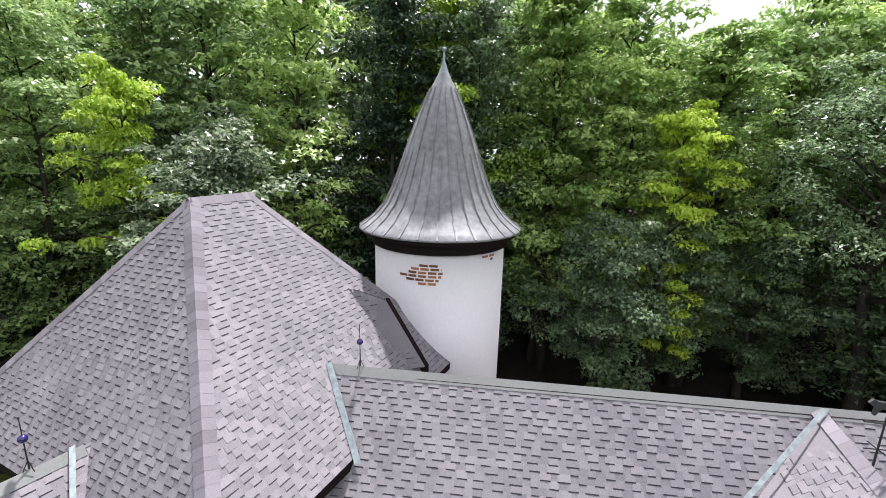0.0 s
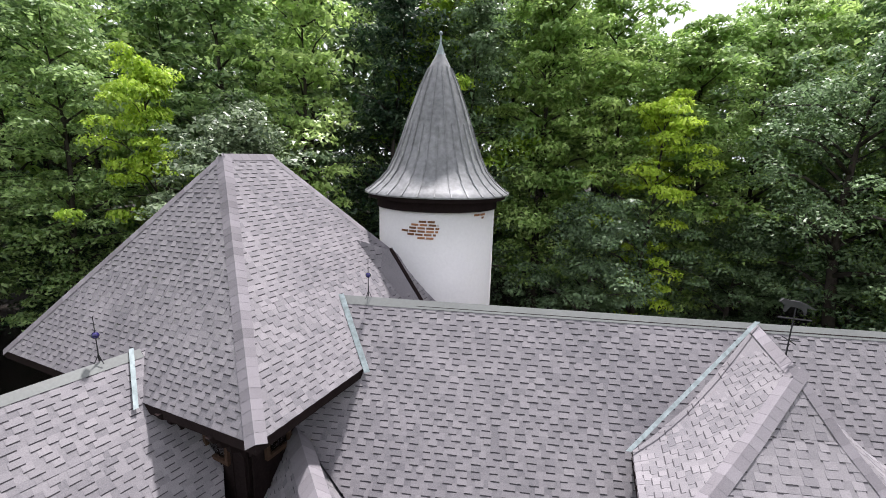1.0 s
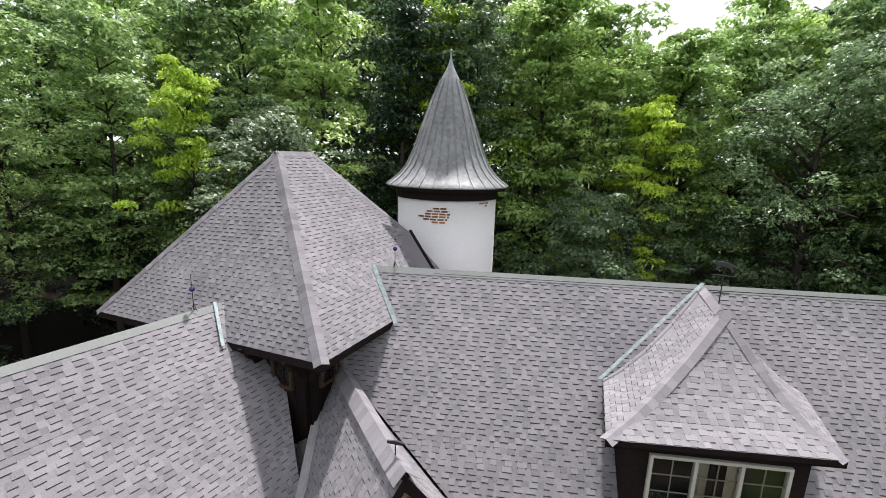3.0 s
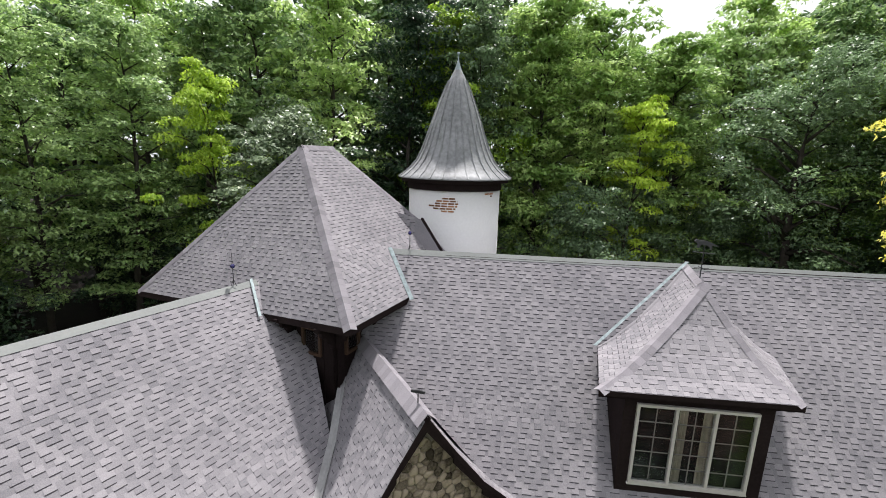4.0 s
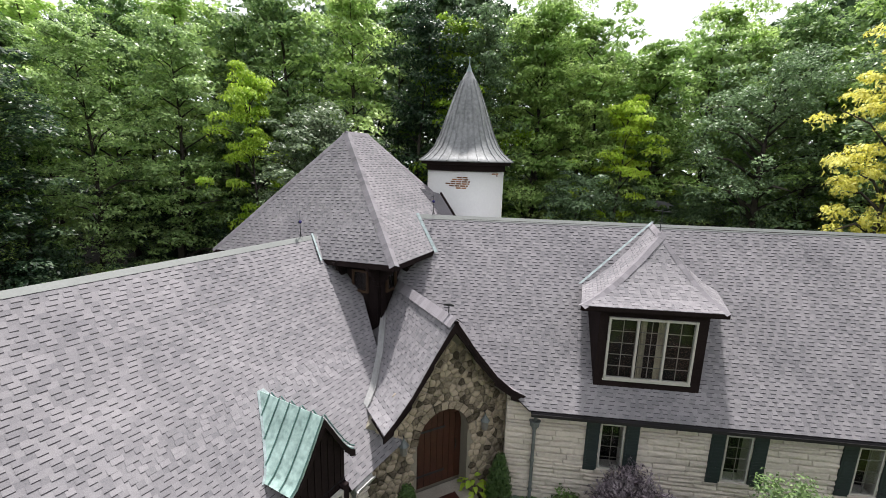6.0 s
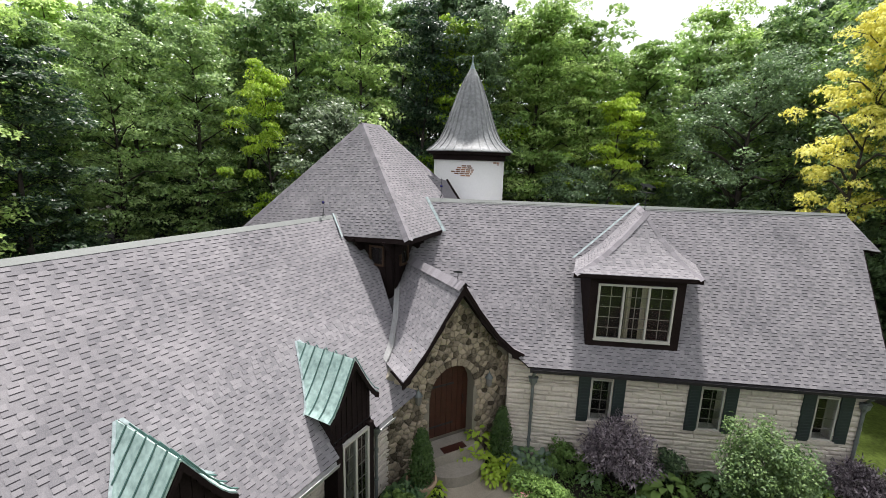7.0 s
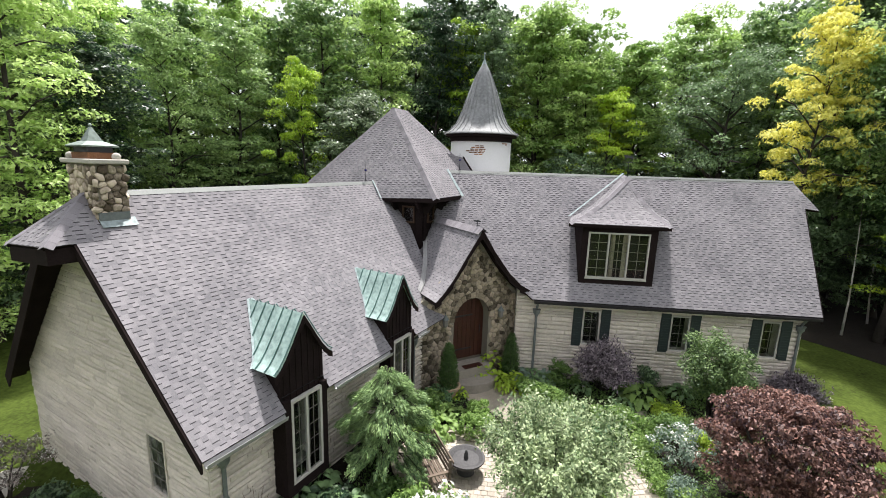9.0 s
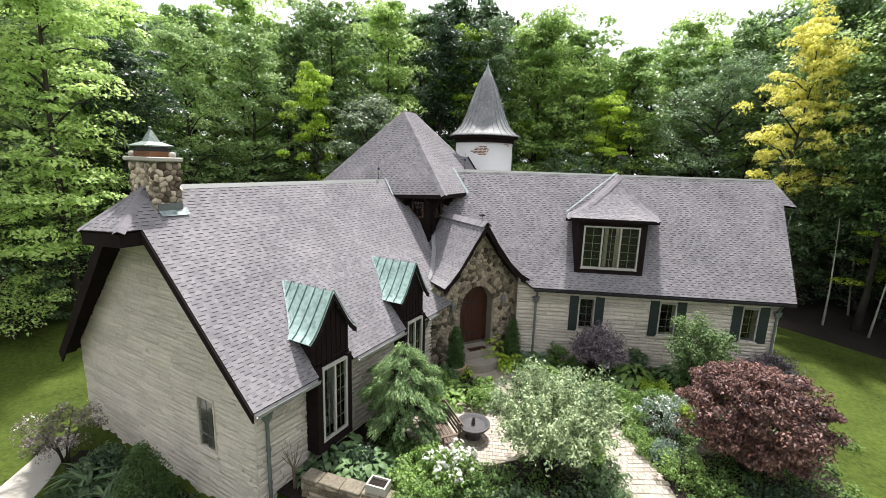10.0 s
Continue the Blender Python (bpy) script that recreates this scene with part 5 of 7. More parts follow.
def cloud_mesh(name, v, f, mat):
    me = bpy.data.meshes.new(name)
    me.vertices.add(len(v))
    me.vertices.foreach_set("co", np.asarray(v, np.float32).ravel())
    me.loops.add(f.size)
    me.loops.foreach_set("vertex_index", f.ravel().astype(np.int32))
    me.polygons.add(len(f))
    me.polygons.foreach_set("loop_start", np.arange(0, f.size, f.shape[1], dtype=np.int32))
    me.materials.append(mat)
    me.update(calc_edges=True)
    return me


def tree(label, mat, seed, height=17.0, spread=3.6, first=0.3, clumps=180, per=118, leaf=0.155, trunk=0.2, bark=None, clump=0.98, group="woodland trees", name="tree", category="tree", lean=0.0, power=0.7, flat=0.5, bend=0.25, taper=0.3):
    """A tapered trunk with limbs that carry clumps of leaves; the crown is uneven, with gaps."""
    r = random.Random(seed)
    t = empty(name, label, category, group)
    bm = bmesh.new()
    spine = [Vector((lean * z + bend * math.sin(z * 0.35 + seed), bend * math.cos(z * 0.3 + seed * 2), z)) for z in np.linspace(0, height * 0.93, 9)]
    tube(bm, spine, [trunk * (1 - 0.88 * k / 8) * (1.35 if k == 0 else 1) for k in range(9)], 8)
    centres, radii = [], []
    limbs = max(12, int(height * 1.5))
    for k in range(limbs):
        s = first + (1 - first) * (k + r.random()) / limbs
        z = s * height * 0.92
        i = min(7, int(z / (height * 0.93) * 8))
        base = spine[i].lerp(spine[i + 1], z / (height * 0.93) * 8 - i)
        ang = k * 2.4 + r.uniform(-0.5, 0.5)
        q = (s - first) / (1 - first)
        reach = spread * (0.42 + 0.58 * math.sin((0.14 + 0.78 * q) * math.pi) ** power) * r.uniform(0.6, 1.15) * (1 - taper * q)
        rise = r.uniform(0.05, 0.5) * reach + q * 0.5
        end = base + Vector((math.cos(ang) * reach, math.sin(ang) * reach, rise))
        mid = base.lerp(end, 0.5) + UP * 0.12 * reach
        r0 = trunk * (0.5 - 0.32 * q)
        tube(bm, [base, mid, end], [r0, r0 * 0.55, r0 * 0.15], 5)
        for j in range(max(3, int(clumps / limbs))):
            w = r.uniform(0.25, 1.08)
            p = base.lerp(mid, w * 2) if w < 0.5 else mid.lerp(end, w * 2 - 1)
            off = Vector((r.gauss(0, 1), r.gauss(0, 1), r.gauss(0, 0.7))) * (0.32 + 0.12 * reach)
            centres.append(p + off)
            radii.append(clump * r.uniform(0.55, 1.2))
    for j in range(14):
        centres.append(spine[-1] + Vector((r.gauss(0, spread * 0.2), r.gauss(0, spread * 0.2), r.uniform(-1.2, 0.9))))
        radii.append(clump * r.uniform(0.45, 0.8))
    part("trunk", bm, bark or BARK, t, smooth=True)
    v, f = leaf_cloud(centres, radii, per, leaf, seed, flat=flat, dome=0.85, shell=0.4, three=True)
    crown = new("crown", cloud_mesh("crown", v, f, mat))
    crown.parent = t
    return t


GREEN = leaf_material("woodland_leaf", (0.098, 0.182, 0.066), (0.45, 0.61, 0.235), through_light=0.42, rough=0.42)
# the dark end of this green also holds the undergrowth's gloom
DEEP = leaf_material("deep_green_leaf", (0.020, 0.048, 0.025), (0.225, 0.335, 0.165), through_light=0.4, rough=0.4)
LIME = leaf_material("bright_yellow_green_leaf", (0.20, 0.34, 0.025), (0.56, 0.72, 0.09), through_light=0.48)
LIGHT = leaf_material("light_green_leaf", (0.20, 0.33, 0.085), (0.62, 0.79, 0.28), through_light=0.45, rough=0.42)
GOLD = leaf_material("golden_yellow_leaf", (0.62, 0.58, 0.08), (0.95, 0.92, 0.31), thing=0.1)
GREYG = leaf_material("grey_green_leaf", (0.075, 0.120, 0.062), (0.32, 0.40, 0.23), rough=0.4, thing=0.3)

PROTO = {
    "a": tree("tall broadleaved tree in mid-green summer leaf", GREEN, 1, 17.5, 3.1, 0.2),
    "b": tree("tall broadleaved tree in dense dark green leaf", DEEP, 2, 17.5, 2.9, 0.15),
    "l": tree("tall broadleaved tree in light fresh green leaf", LIGHT, 24, 17.5, 3.0, 0.18),
    "z": tree("dense tree far back in the woods", DEEP, 31, 17.5, 3.4, 0.05, 100, 26, leaf=0.5),
    "h": tree("tall broadleaved tree with a high crown in mid-green leaf", GREEN, 23, 17.5, 3.1, 0.36),
    "c": tree("slender broadleaved tree in mid-green leaf", GREEN, 3, 17.5, 2.5, 0.22, 170, 120, leaf=0.16, taper=0.45),
    "p": tree("broadleaved tree in the second row of the woods", GREEN, 25, 17.5, 3.0, 0.2, 150, 80, leaf=0.21),
    "q": tree("light green tree in the second row of the woods", LIGHT, 26, 17.5, 2.9, 0.2, 150, 80, leaf=0.21),
    "d": tree("young maple in bright yellow-green leaf", LIME, 4, 13.0, 3.0, 0.22, 64, 190, leaf=0.16, clump=0.95, flat=0.38),
    "e": tree("grey-green leaved woodland tree", GREYG, 5, 14.5, 3.2, 0.25),
    "f": tree("low leafy woodland undergrowth tree", DEEP, 6, 7.0, 3.0, 0.06, 90, 70, group="undergrowth", leaf=0.17),
    "u": tree("low dark leafy tree at the edge of the clearing", DEEP, 16, 8.5, 2.4, 0.16, 150, 130, group="undergrowth", leaf=0.12, clump=0.7),
    "g": tree("spreading woodland tree with bare lower limbs in mid-green leaf", DEEP, 8, 15.0, 4.4, 0.34, 230, 95, trunk=0.3, clump=0.8, leaf=0.13, flat=0.8),
    "v": tree("low light green leafy tree at the edge of the lawn", LIGHT, 17, 7.5, 2.8, 0.06, 110, 100, group="undergrowth", leaf=0.13),
    "y": tree("tree turned golden yellow beside the house", GOLD, 9, 15.0, 3.3, 0.45, 150, 110, leaf=0.15, clump=0.7),
    "w": tree("slim pale-barked tree with a thin crown", GREEN, 10, 15.0, 2.2, 0.5, 90, 50, trunk=0.045, bark=BIRCH, group="pale-barked trees"),
    "k": tree("tall broadleaved tree deeper in the woods", GREEN, 21, 17.5, 3.1, 0.2, 100, 60, leaf=0.28),
    "m": tree("tall dark green tree deeper in the woods", DEEP, 22, 17.5, 2.9, 0.15, 100, 60, leaf=0.28),
}
for p in PROTO.values():
    p.location = (0, 0, -60)
USED = set()


def put(kind, x, y, s=1.0, turn=0.0, sz=None):
    """A tree of one of the kinds at a place; the first of a kind is the built one itself."""
    t = PROTO[kind]
    m = pose(x, y, ground_z(x, y), 0, 0, turn)
    if kind in USED:
        t = copy_thing(t, m)
    else:
        USED.add(kind)
        t.matrix_basis = m
    t.scale = (s, s, sz or s)
    return t


HEIGHT = {"a": 17.5, "b": 17.5, "c": 17.5, "e": 14.5, "g": 15.0, "k": 17.5, "m": 17.5, "h": 17.5, "l": 17.5, "p": 17.5, "q": 17.5}
# how high the tree line stands, in degrees, by direction from the end of the walk
LINE = ((-70, 14), (-50, 14), (-42, 14.6), (-36, 16.2), (-28, 17.0), (-20, 17.8), (-10, 19.6), (-1, 19.3), (1.5, 18.0), (5, 17.4), (10.3, 15.0), (12.3, 13.7), (14.8, 13.2), (17, 15), (20.5, 16.2), (25, 14.4), (26.5, 17), (31, 18), (45, 20), (70, 20))


def tree_line(x, y):
    az = math.degrees(math.atan2(x + 0.65, y + 11.6))
    return 7.8 + math.hypot(x + 0.65, y + 11.6) * math.tan(radians(float(np.interp(az, [p[0] for p in LINE], [p[1] for p in LINE]))))


rnd = random.Random(77)
for row, (y0, step, kinds) in enumerate(((18.0, 3.3, "alchlea"), (23.0, 3.6, "pqqp"), (28.5, 3.4, "kqk"))):
    x = -38 - row * 6 + rnd.uniform(0, 3)
    while x < 40 + row * 7:
        y = y0 + rnd.uniform(-1.5, 1.5) - (0.13 * abs(x) if x < 0 else 0.05 * x)
        kind = rnd.choice(kinds)
        if row == 0 and 1.5 < x < 13:
            y, kind = y + 5.0, rnd.choice("llh")
        if row == 1 and 11 < x < 18:
            x += step
            continue
        if x > 4 and row < 2 and not (row == 0 and 1.5 < x < 13):
            kind = rnd.choice("lah" if row == 0 else "qqp")
        if row and -6.5 < x < 0.5:
            kind = "b" if row == 1 else "m"
        elif 0 < x < 16:
            kind = {"h": "l", "p": "q", "k": "q"}.get(kind, kind)
        if not (row == 0 and (10.5 < x < 17.5 or -4.5 < x < 1.5 or -15.0 < x < -6.8)):
            s = tree_line(x, y) * rnd.uniform(0.9, 1.04) / HEIGHT[kind]
            w = min(1.25, max(0.85, s))
            put(kind, x, y, w * rnd.uniform(0.9, 1.1), rnd.uniform(0, 360), sz=s)
        x += step * rnd.uniform(0.75, 1.3)
for k in range(28):
    x = -50 + k * 3.6 + rnd.uniform(-0.8, 0.8)
    y = 34 + rnd.uniform(-2, 2)
    put("z", x, y, 1.15, rnd.uniform(0, 360), sz=tree_line(x, y) * rnd.uniform(0.84, 0.95) / 17.5)
for k in range(24):
    x = -48 + k * 4.2 + rnd.uniform(-1, 1)
    y = 41 + rnd.uniform(-2, 2)
    put("z", x, y, 1.3, rnd.uniform(0, 360), sz=tree_line(x, y) * rnd.uniform(0.84, 0.95) / 17.5)
for k in range(32):
    x = -34 + k * 2.25
    y = 19.5 + rnd.uniform(-2.8, 4.5) - 0.1 * abs(x)
    s = rnd.uniform(0.6, 1.0)
    if 1 < x < 14.5:
        y += 7
    put("f", x + rnd.uniform(-0.7, 0.7), y, s, rnd.uniform(0, 360))
for x, y, s, sz in ((-11.9, 15.6, 0.66, 1.03), (-10.4, 14.2, 0.42, 0.44), (7.0, 21.0, 0.75, 1.0), (-2.5, 24, 1.1, 1.4), (20.5, 11.0, 0.8, 0.55)):
    put("d", x, y, s, rnd.uniform(0, 360), sz=sz)
for x, y, s, sz in ((-8.4, 14.9, 0.9, 0.82), (-25.5, 5.5, 1.2, 1.1)):
    put("e", x, y, s, rnd.uniform(0, 360), sz=sz)
put("y", 14.75, 13.2, 0.72, 40, sz=1.05)
put("h", 18.4, 12.0, 0.85, 70, sz=0.97)
put("g", 14.3, 20.0, 1.0, 15, sz=1.0)
for x, y in ((13.2, 25.5), (16.0, 26.5), (18.0, 24.0)):
    put("p", x, y, 1.0, rnd.uniform(0, 360), sz=tree_line(x, y) * 0.93 / 17.5)
for x, y, s in ((-20.6, 3.4, 0.8), (-22.0, 0.8, 0.8), (23.5, 5.5, 0.9), (20.6, 8.6, 0.62)):
    put("v", x, y, s, rnd.uniform(0, 360))
for x, y, s in ((17.2, 12.6, 1.0), (18.6, 11.0, 0.95), (20.0, 14.5, 1.0), (16.3, 14.8, 1.0), (22.5, 10.0, 1.1)):
    put("w", x, y, s, rnd.uniform(0, 360))
for x, y, s in ((4.6, 19.4, 1.0), (7.6, 22.0, 1.0), (11.6, 22.0, 0.9), (17.8, 16.4, 0.8)):
    put("u", x, y, s, rnd.uniform(0, 360))
for x, y, kind, sz in ((-19.6, 5.6, "l", 0.98), (-24, 11.5, "l", 1.1), (17.0, 21.0, "l", 0.85), (20.5, 18.5, "l", 0.9), (19.5, 9.4, "a", 1.0), (23.0, 6.5, "a", 1.05), (22.5, 13.5, "l", 1.1), (27, 9, "b", 1.1), (17.8, 15.5, "b", 1.05), (27, 2, "a", 1.0), (-27, 1.5, "a", 0.9), (-30, 8, "b", 1.0), (-23.5, 8.5, "a", 0.95), (-19.6, 9.5, "b", 0.75)):
    put(kind, x, y, 1.0, rnd.uniform(0, 360), sz=sz)
for x, y, s in ((-20.5, 4.6, 0.62), (-22.5, 2.2, 0.6), (-23, 6.5, 0.8), (-19.5, 8.2, 0.6), (-26, 3, 0.9), (-18.5, 11, 0.7)):
    put("f", x, y, s, rnd.uniform(0, 360))
for x, y, s in ((18.5, 16.5, 0.8), (20.5, 12.5, 0.8), (22.5, 9.0, 0.8), (24.5, 12.0, 1.0), (26, 7.0, 1.0), (21.5, 16.0, 0.9), (17.5, 19.0, 0.9), (28, 3.0, 1.0)):
    put("f", x, y, s, rnd.uniform(0, 360))
for p in (k for k in PROTO if k not in USED):
    put(p, 30, 40)

# the woods go on, unseen, behind and beside the open lawn: added to darken reflections
for k in range(15):
    a = radians(100 + k * 160 / 14)
    put(rnd.choice("kmk"), 30 * math.sin(a) * 1.15 + rnd.uniform(-2, 2), -9 + 30 * math.cos(a) + rnd.uniform(-2, 2), 1.25, rnd.uniform(0, 360), sz=rnd.uniform(0.95, 1.15))


# a fallen pale log and a leaning dead stem at the edge of the clearing
bm = bmesh.new()
tube(bm, [(11.2, 19.4, 0.02), (12.6, 18.9, 0.12), (14.6, 18.4, 0.10)], [0.15, 0.13, 0.08], 8)
tube(bm, [(12.6, 18.9, 0.14), (13.2, 19.3, 0.5), (13.5, 19.5, 0.9)], [0.06, 0.04, 0.015], 6)
tagged(part("fallen_log", bm, WEATHERWOOD, smooth=True), "fallen bare log on the ground at the edge of the woods", "log")
bm = bmesh.new()
tube(bm, [(17.9, 24.6, -0.06), (16.2, 24.2, 4.2), (14.9, 23.6, 8.2)], [0.12, 0.10, 0.05], 7)
tagged(part("dead_stem", bm, BIRCH, smooth=True), "leaning pale dead stem among the trees", "dead tree")

# ---- paving ----
def along(points, step):
    """Points at even steps along a smooth curve, with the direction at each."""
    pts = [Vector((*p, 0)) for p in points]
    fine = []
    ext = [pts[0] * 2 - pts[1], *pts, pts[-1] * 2 - pts[-2]]
    for a, b, c, d in zip(ext, ext[1:], ext[2:], ext[3:]):
        for k in range(40):
            t = k / 40
            fine.append(0.5 * ((2 * b) + (c - a) * t + (2 * a - 5 * b + 4 * c - d) * t * t + (3 * b - a - 3 * c + d) * t ** 3))
    fine.append(pts[-1])
    out, gone = [], 0.0
    for p, q in zip(fine, fine[1:]):
        gone += (q - p).length
        while gone >= step:
            gone -= step
            out.append((q.copy(), (q - p).normalized()))
    return out


def slab_mesh(name, w, d, h, mat, bevel=0.01):
    bm = bmesh.new()
    box(bm, (-w / 2, -d / 2, -h), (w / 2, d / 2, 0), bevel=bevel)
    me = bpy.data.meshes.new(name)
    bm.to_mesh(me)
    bm.free()
    me.materials.append(mat)
    return me


PATHLINE = [(-0.2, 3.75), (0.65, 2.95), (1.65, 2.05), (2.6, 1.1), (3.2, 0.0), (3.5, -1.5), (3.6, -3.4), (3.3, -5.6)]
edge_l, edge_r = [], []
for p, d in along(PATHLINE, 0.35):
    s = Vector((-d.y, d.x, 0))
    edge_l.append((p + s * 0.72)[:2])
    edge_r.append((p - s * 0.72)[:2])
path = sheet("garden_path", edge_l + edge_r[::-1], -0.030, JOINT, "curved garden path of pale clay pavers")
PAVE = [slab_mesh("paver", w, 0.15, 0.04, PAVER) for w in (0.148, 0.156, 0.164)]
PAVER_AT = [(-0.078, -0.0725), (0.078, -0.0725), (0.078, 0.0725), (-0.078, 0.0725)]
rr = random.Random(5)


def pave(parent, places):
    """Pavers: up to 300 of their own, the rest in one mesh."""
    verts, faces = [], []
    for k, m in enumerate(places):
        if k < 300:
            ob = new("paver", rr.choice(PAVE))
            ob.parent = parent
            ob.matrix_basis = m
        else:
            q = len(verts)
            verts += [m @ Vector((a * (1 - 0.08 * (z == 0)), b * (1 - 0.08 * (z == 0)), z)) for z in (-0.03, 0) for a, b in PAVER_AT]
            faces += [(q + 4, q + 5, q + 6, q + 7)] + [(q + i, q + (i + 1) % 4, q + 4 + (i + 1) % 4, q + 4 + i) for i in range(4)]
    if verts:
        ob = part("paver_field", (verts, faces), PAVER, parent)
        ob["kind"] = "stuff"


spots = []
for k, (p, d) in enumerate(along(PATHLINE, 0.156)):
    if k < 10:
        continue
    s = Vector((-d.y, d.x, 0))
    for j in range(-5, 6):
        o = (j + (0.25 if k % 2 else -0.25)) * 0.163 + rr.uniform(-0.008, 0.008)
        if abs(o) <= 0.70:
            spots.append(Matrix.Translation(p + s * o + UP * (-0.012 + rr.uniform(-0.004, 0.004))) @ Euler((0, 0, math.atan2(s.y, s.x) + rr.uniform(-0.04, 0.04))).to_matrix().to_4x4())
spots.sort(key=lambda m: abs(m.translation.y + 1.0))
pave(path, spots)
patio = sheet("patio", blob(-0.9, 0.2, 1.9, 1.6, 30, 4, 0.05), -0.034, JOINT, "small brick patio with a stone bowl")
spots = []
for i in range(-12, 13):
    for j in range(-11, 12):
        x, y = -0.9 + i * 0.165 + (0.08 if j % 2 else 0), 0.2 + j * 0.156
        if ((x + 0.9) / 1.82) ** 2 + ((y - 0.2) / 1.52) ** 2 < 1:
            spots.append(Matrix.Translation((x, y, -0.014 + rr.uniform(-0.004, 0.004))) @ Euler((0, 0, rr.uniform(-0.04, 0.04))).to_matrix().to_4x4())
spots.sort(key=lambda m: m.translation.y)
pave(patio, spots)
sheet("gravel_forecourt", blob(0.0, 3.7, 1.5, 0.9, 26, 6, 0.1, radians(-35)), -0.036, SAND, "sandy gravel in front of the doorstep")
sheet("side_path", [(-12.74, -1.53), (-12.13, -2.61), (-11.9, -3.22), (-11.7, -4.2), (-12.2, -6.2), (-14.0, -6.2), (-13.3, -4.0), (-13.1, -3.1), (-13.34, -2.16), (-13.7, -1.0), (-13.2, -0.7)], -0.935, CONCRETE, "pale concrete side path curving round the gable")


# ---- shrubs and perennials ----
def shrub(label, mat, at, rx, rz, seed, leaf=0.08, per=40, clumps=120, base=0.0, stem=0.06, category="shrub", name="shrub", group="", flat=0.7, hollow=0.45, stems=5, long=1.0, droop=0.3, upward=0.75, shape=1.0, clump=0.22, flowers=None):
    """A bush: several stems and clumps of leaves filling an uneven dome, open below if base is set."""
    r = random.Random(seed)
    t = empty(name, label, category, group, at=(*at, ground_z(*at) + 0.01))
    bm = bmesh.new()
    top = base + rz
    for k in range(stems):
        a = k * 2.4 + r.random()
        e = Vector((math.cos(a) * rx * 0.6, math.sin(a) * rx * 0.6, base + rz * 0.7))
        f = Vector((math.cos(a) * 0.05, math.sin(a) * 0.05, 0)) * (stems > 1)
        m = f.lerp(e, 0.5) + Vector((0, 0, 0.12 * rz))
        if base > 0.3:
            m = Vector((f.x, f.y, base)) + Vector((e.x, e.y, 0)) * 0.15
        tube(bm, [f, m, e], [stem, stem * 0.7, stem * 0.2], 6)
    part("stem" if stems == 1 else "woody_frame", bm, BARK, t, smooth=True)
    centres, radii = [], []
    for k in range(clumps):
        d = Vector((r.gauss(0, 1), r.gauss(0, 1), r.gauss(0, 1))).normalized()
        s = (hollow + (1 - hollow) * r.random()) * (1 + 0.14 * math.sin(3.1 * d.x + seed) * math.cos(2.3 * d.y + seed * 2))
        z = base + rz * 0.5 + d.z * rz * 0.5 * s
        w = 1.0 if shape >= 1 else (1 - (z - base) / rz * (1 - shape))
        centres.append((d.x * rx * s * w, d.y * rx * s * w, max(0.06, z)))
        radii.append(clump * r.uniform(0.6, 1.25))
    v, f = leaf_cloud(centres, radii, per, leaf, seed, droop, flat, upward, long)
    ob = new("foliage", cloud_mesh("foliage", v, f, mat))
    ob.parent = t
    if flowers:
        fm, count, size = flowers
        pts = [c for c in centres if c[2] > base + rz * 0.45]
        v, f = leaf_cloud([r.choice(pts) for _ in range(count)], [clump * 0.8] * count, 5, size, seed + 1, 0.0, 0.7)
        ob = new("blossom", cloud_mesh("blossom", v + np.array([0, 0, 0.06]), f, fm))
        ob.parent = t
        ob["label"] = "small flower heads"
        ob["kind"] = "stuff"
    return t


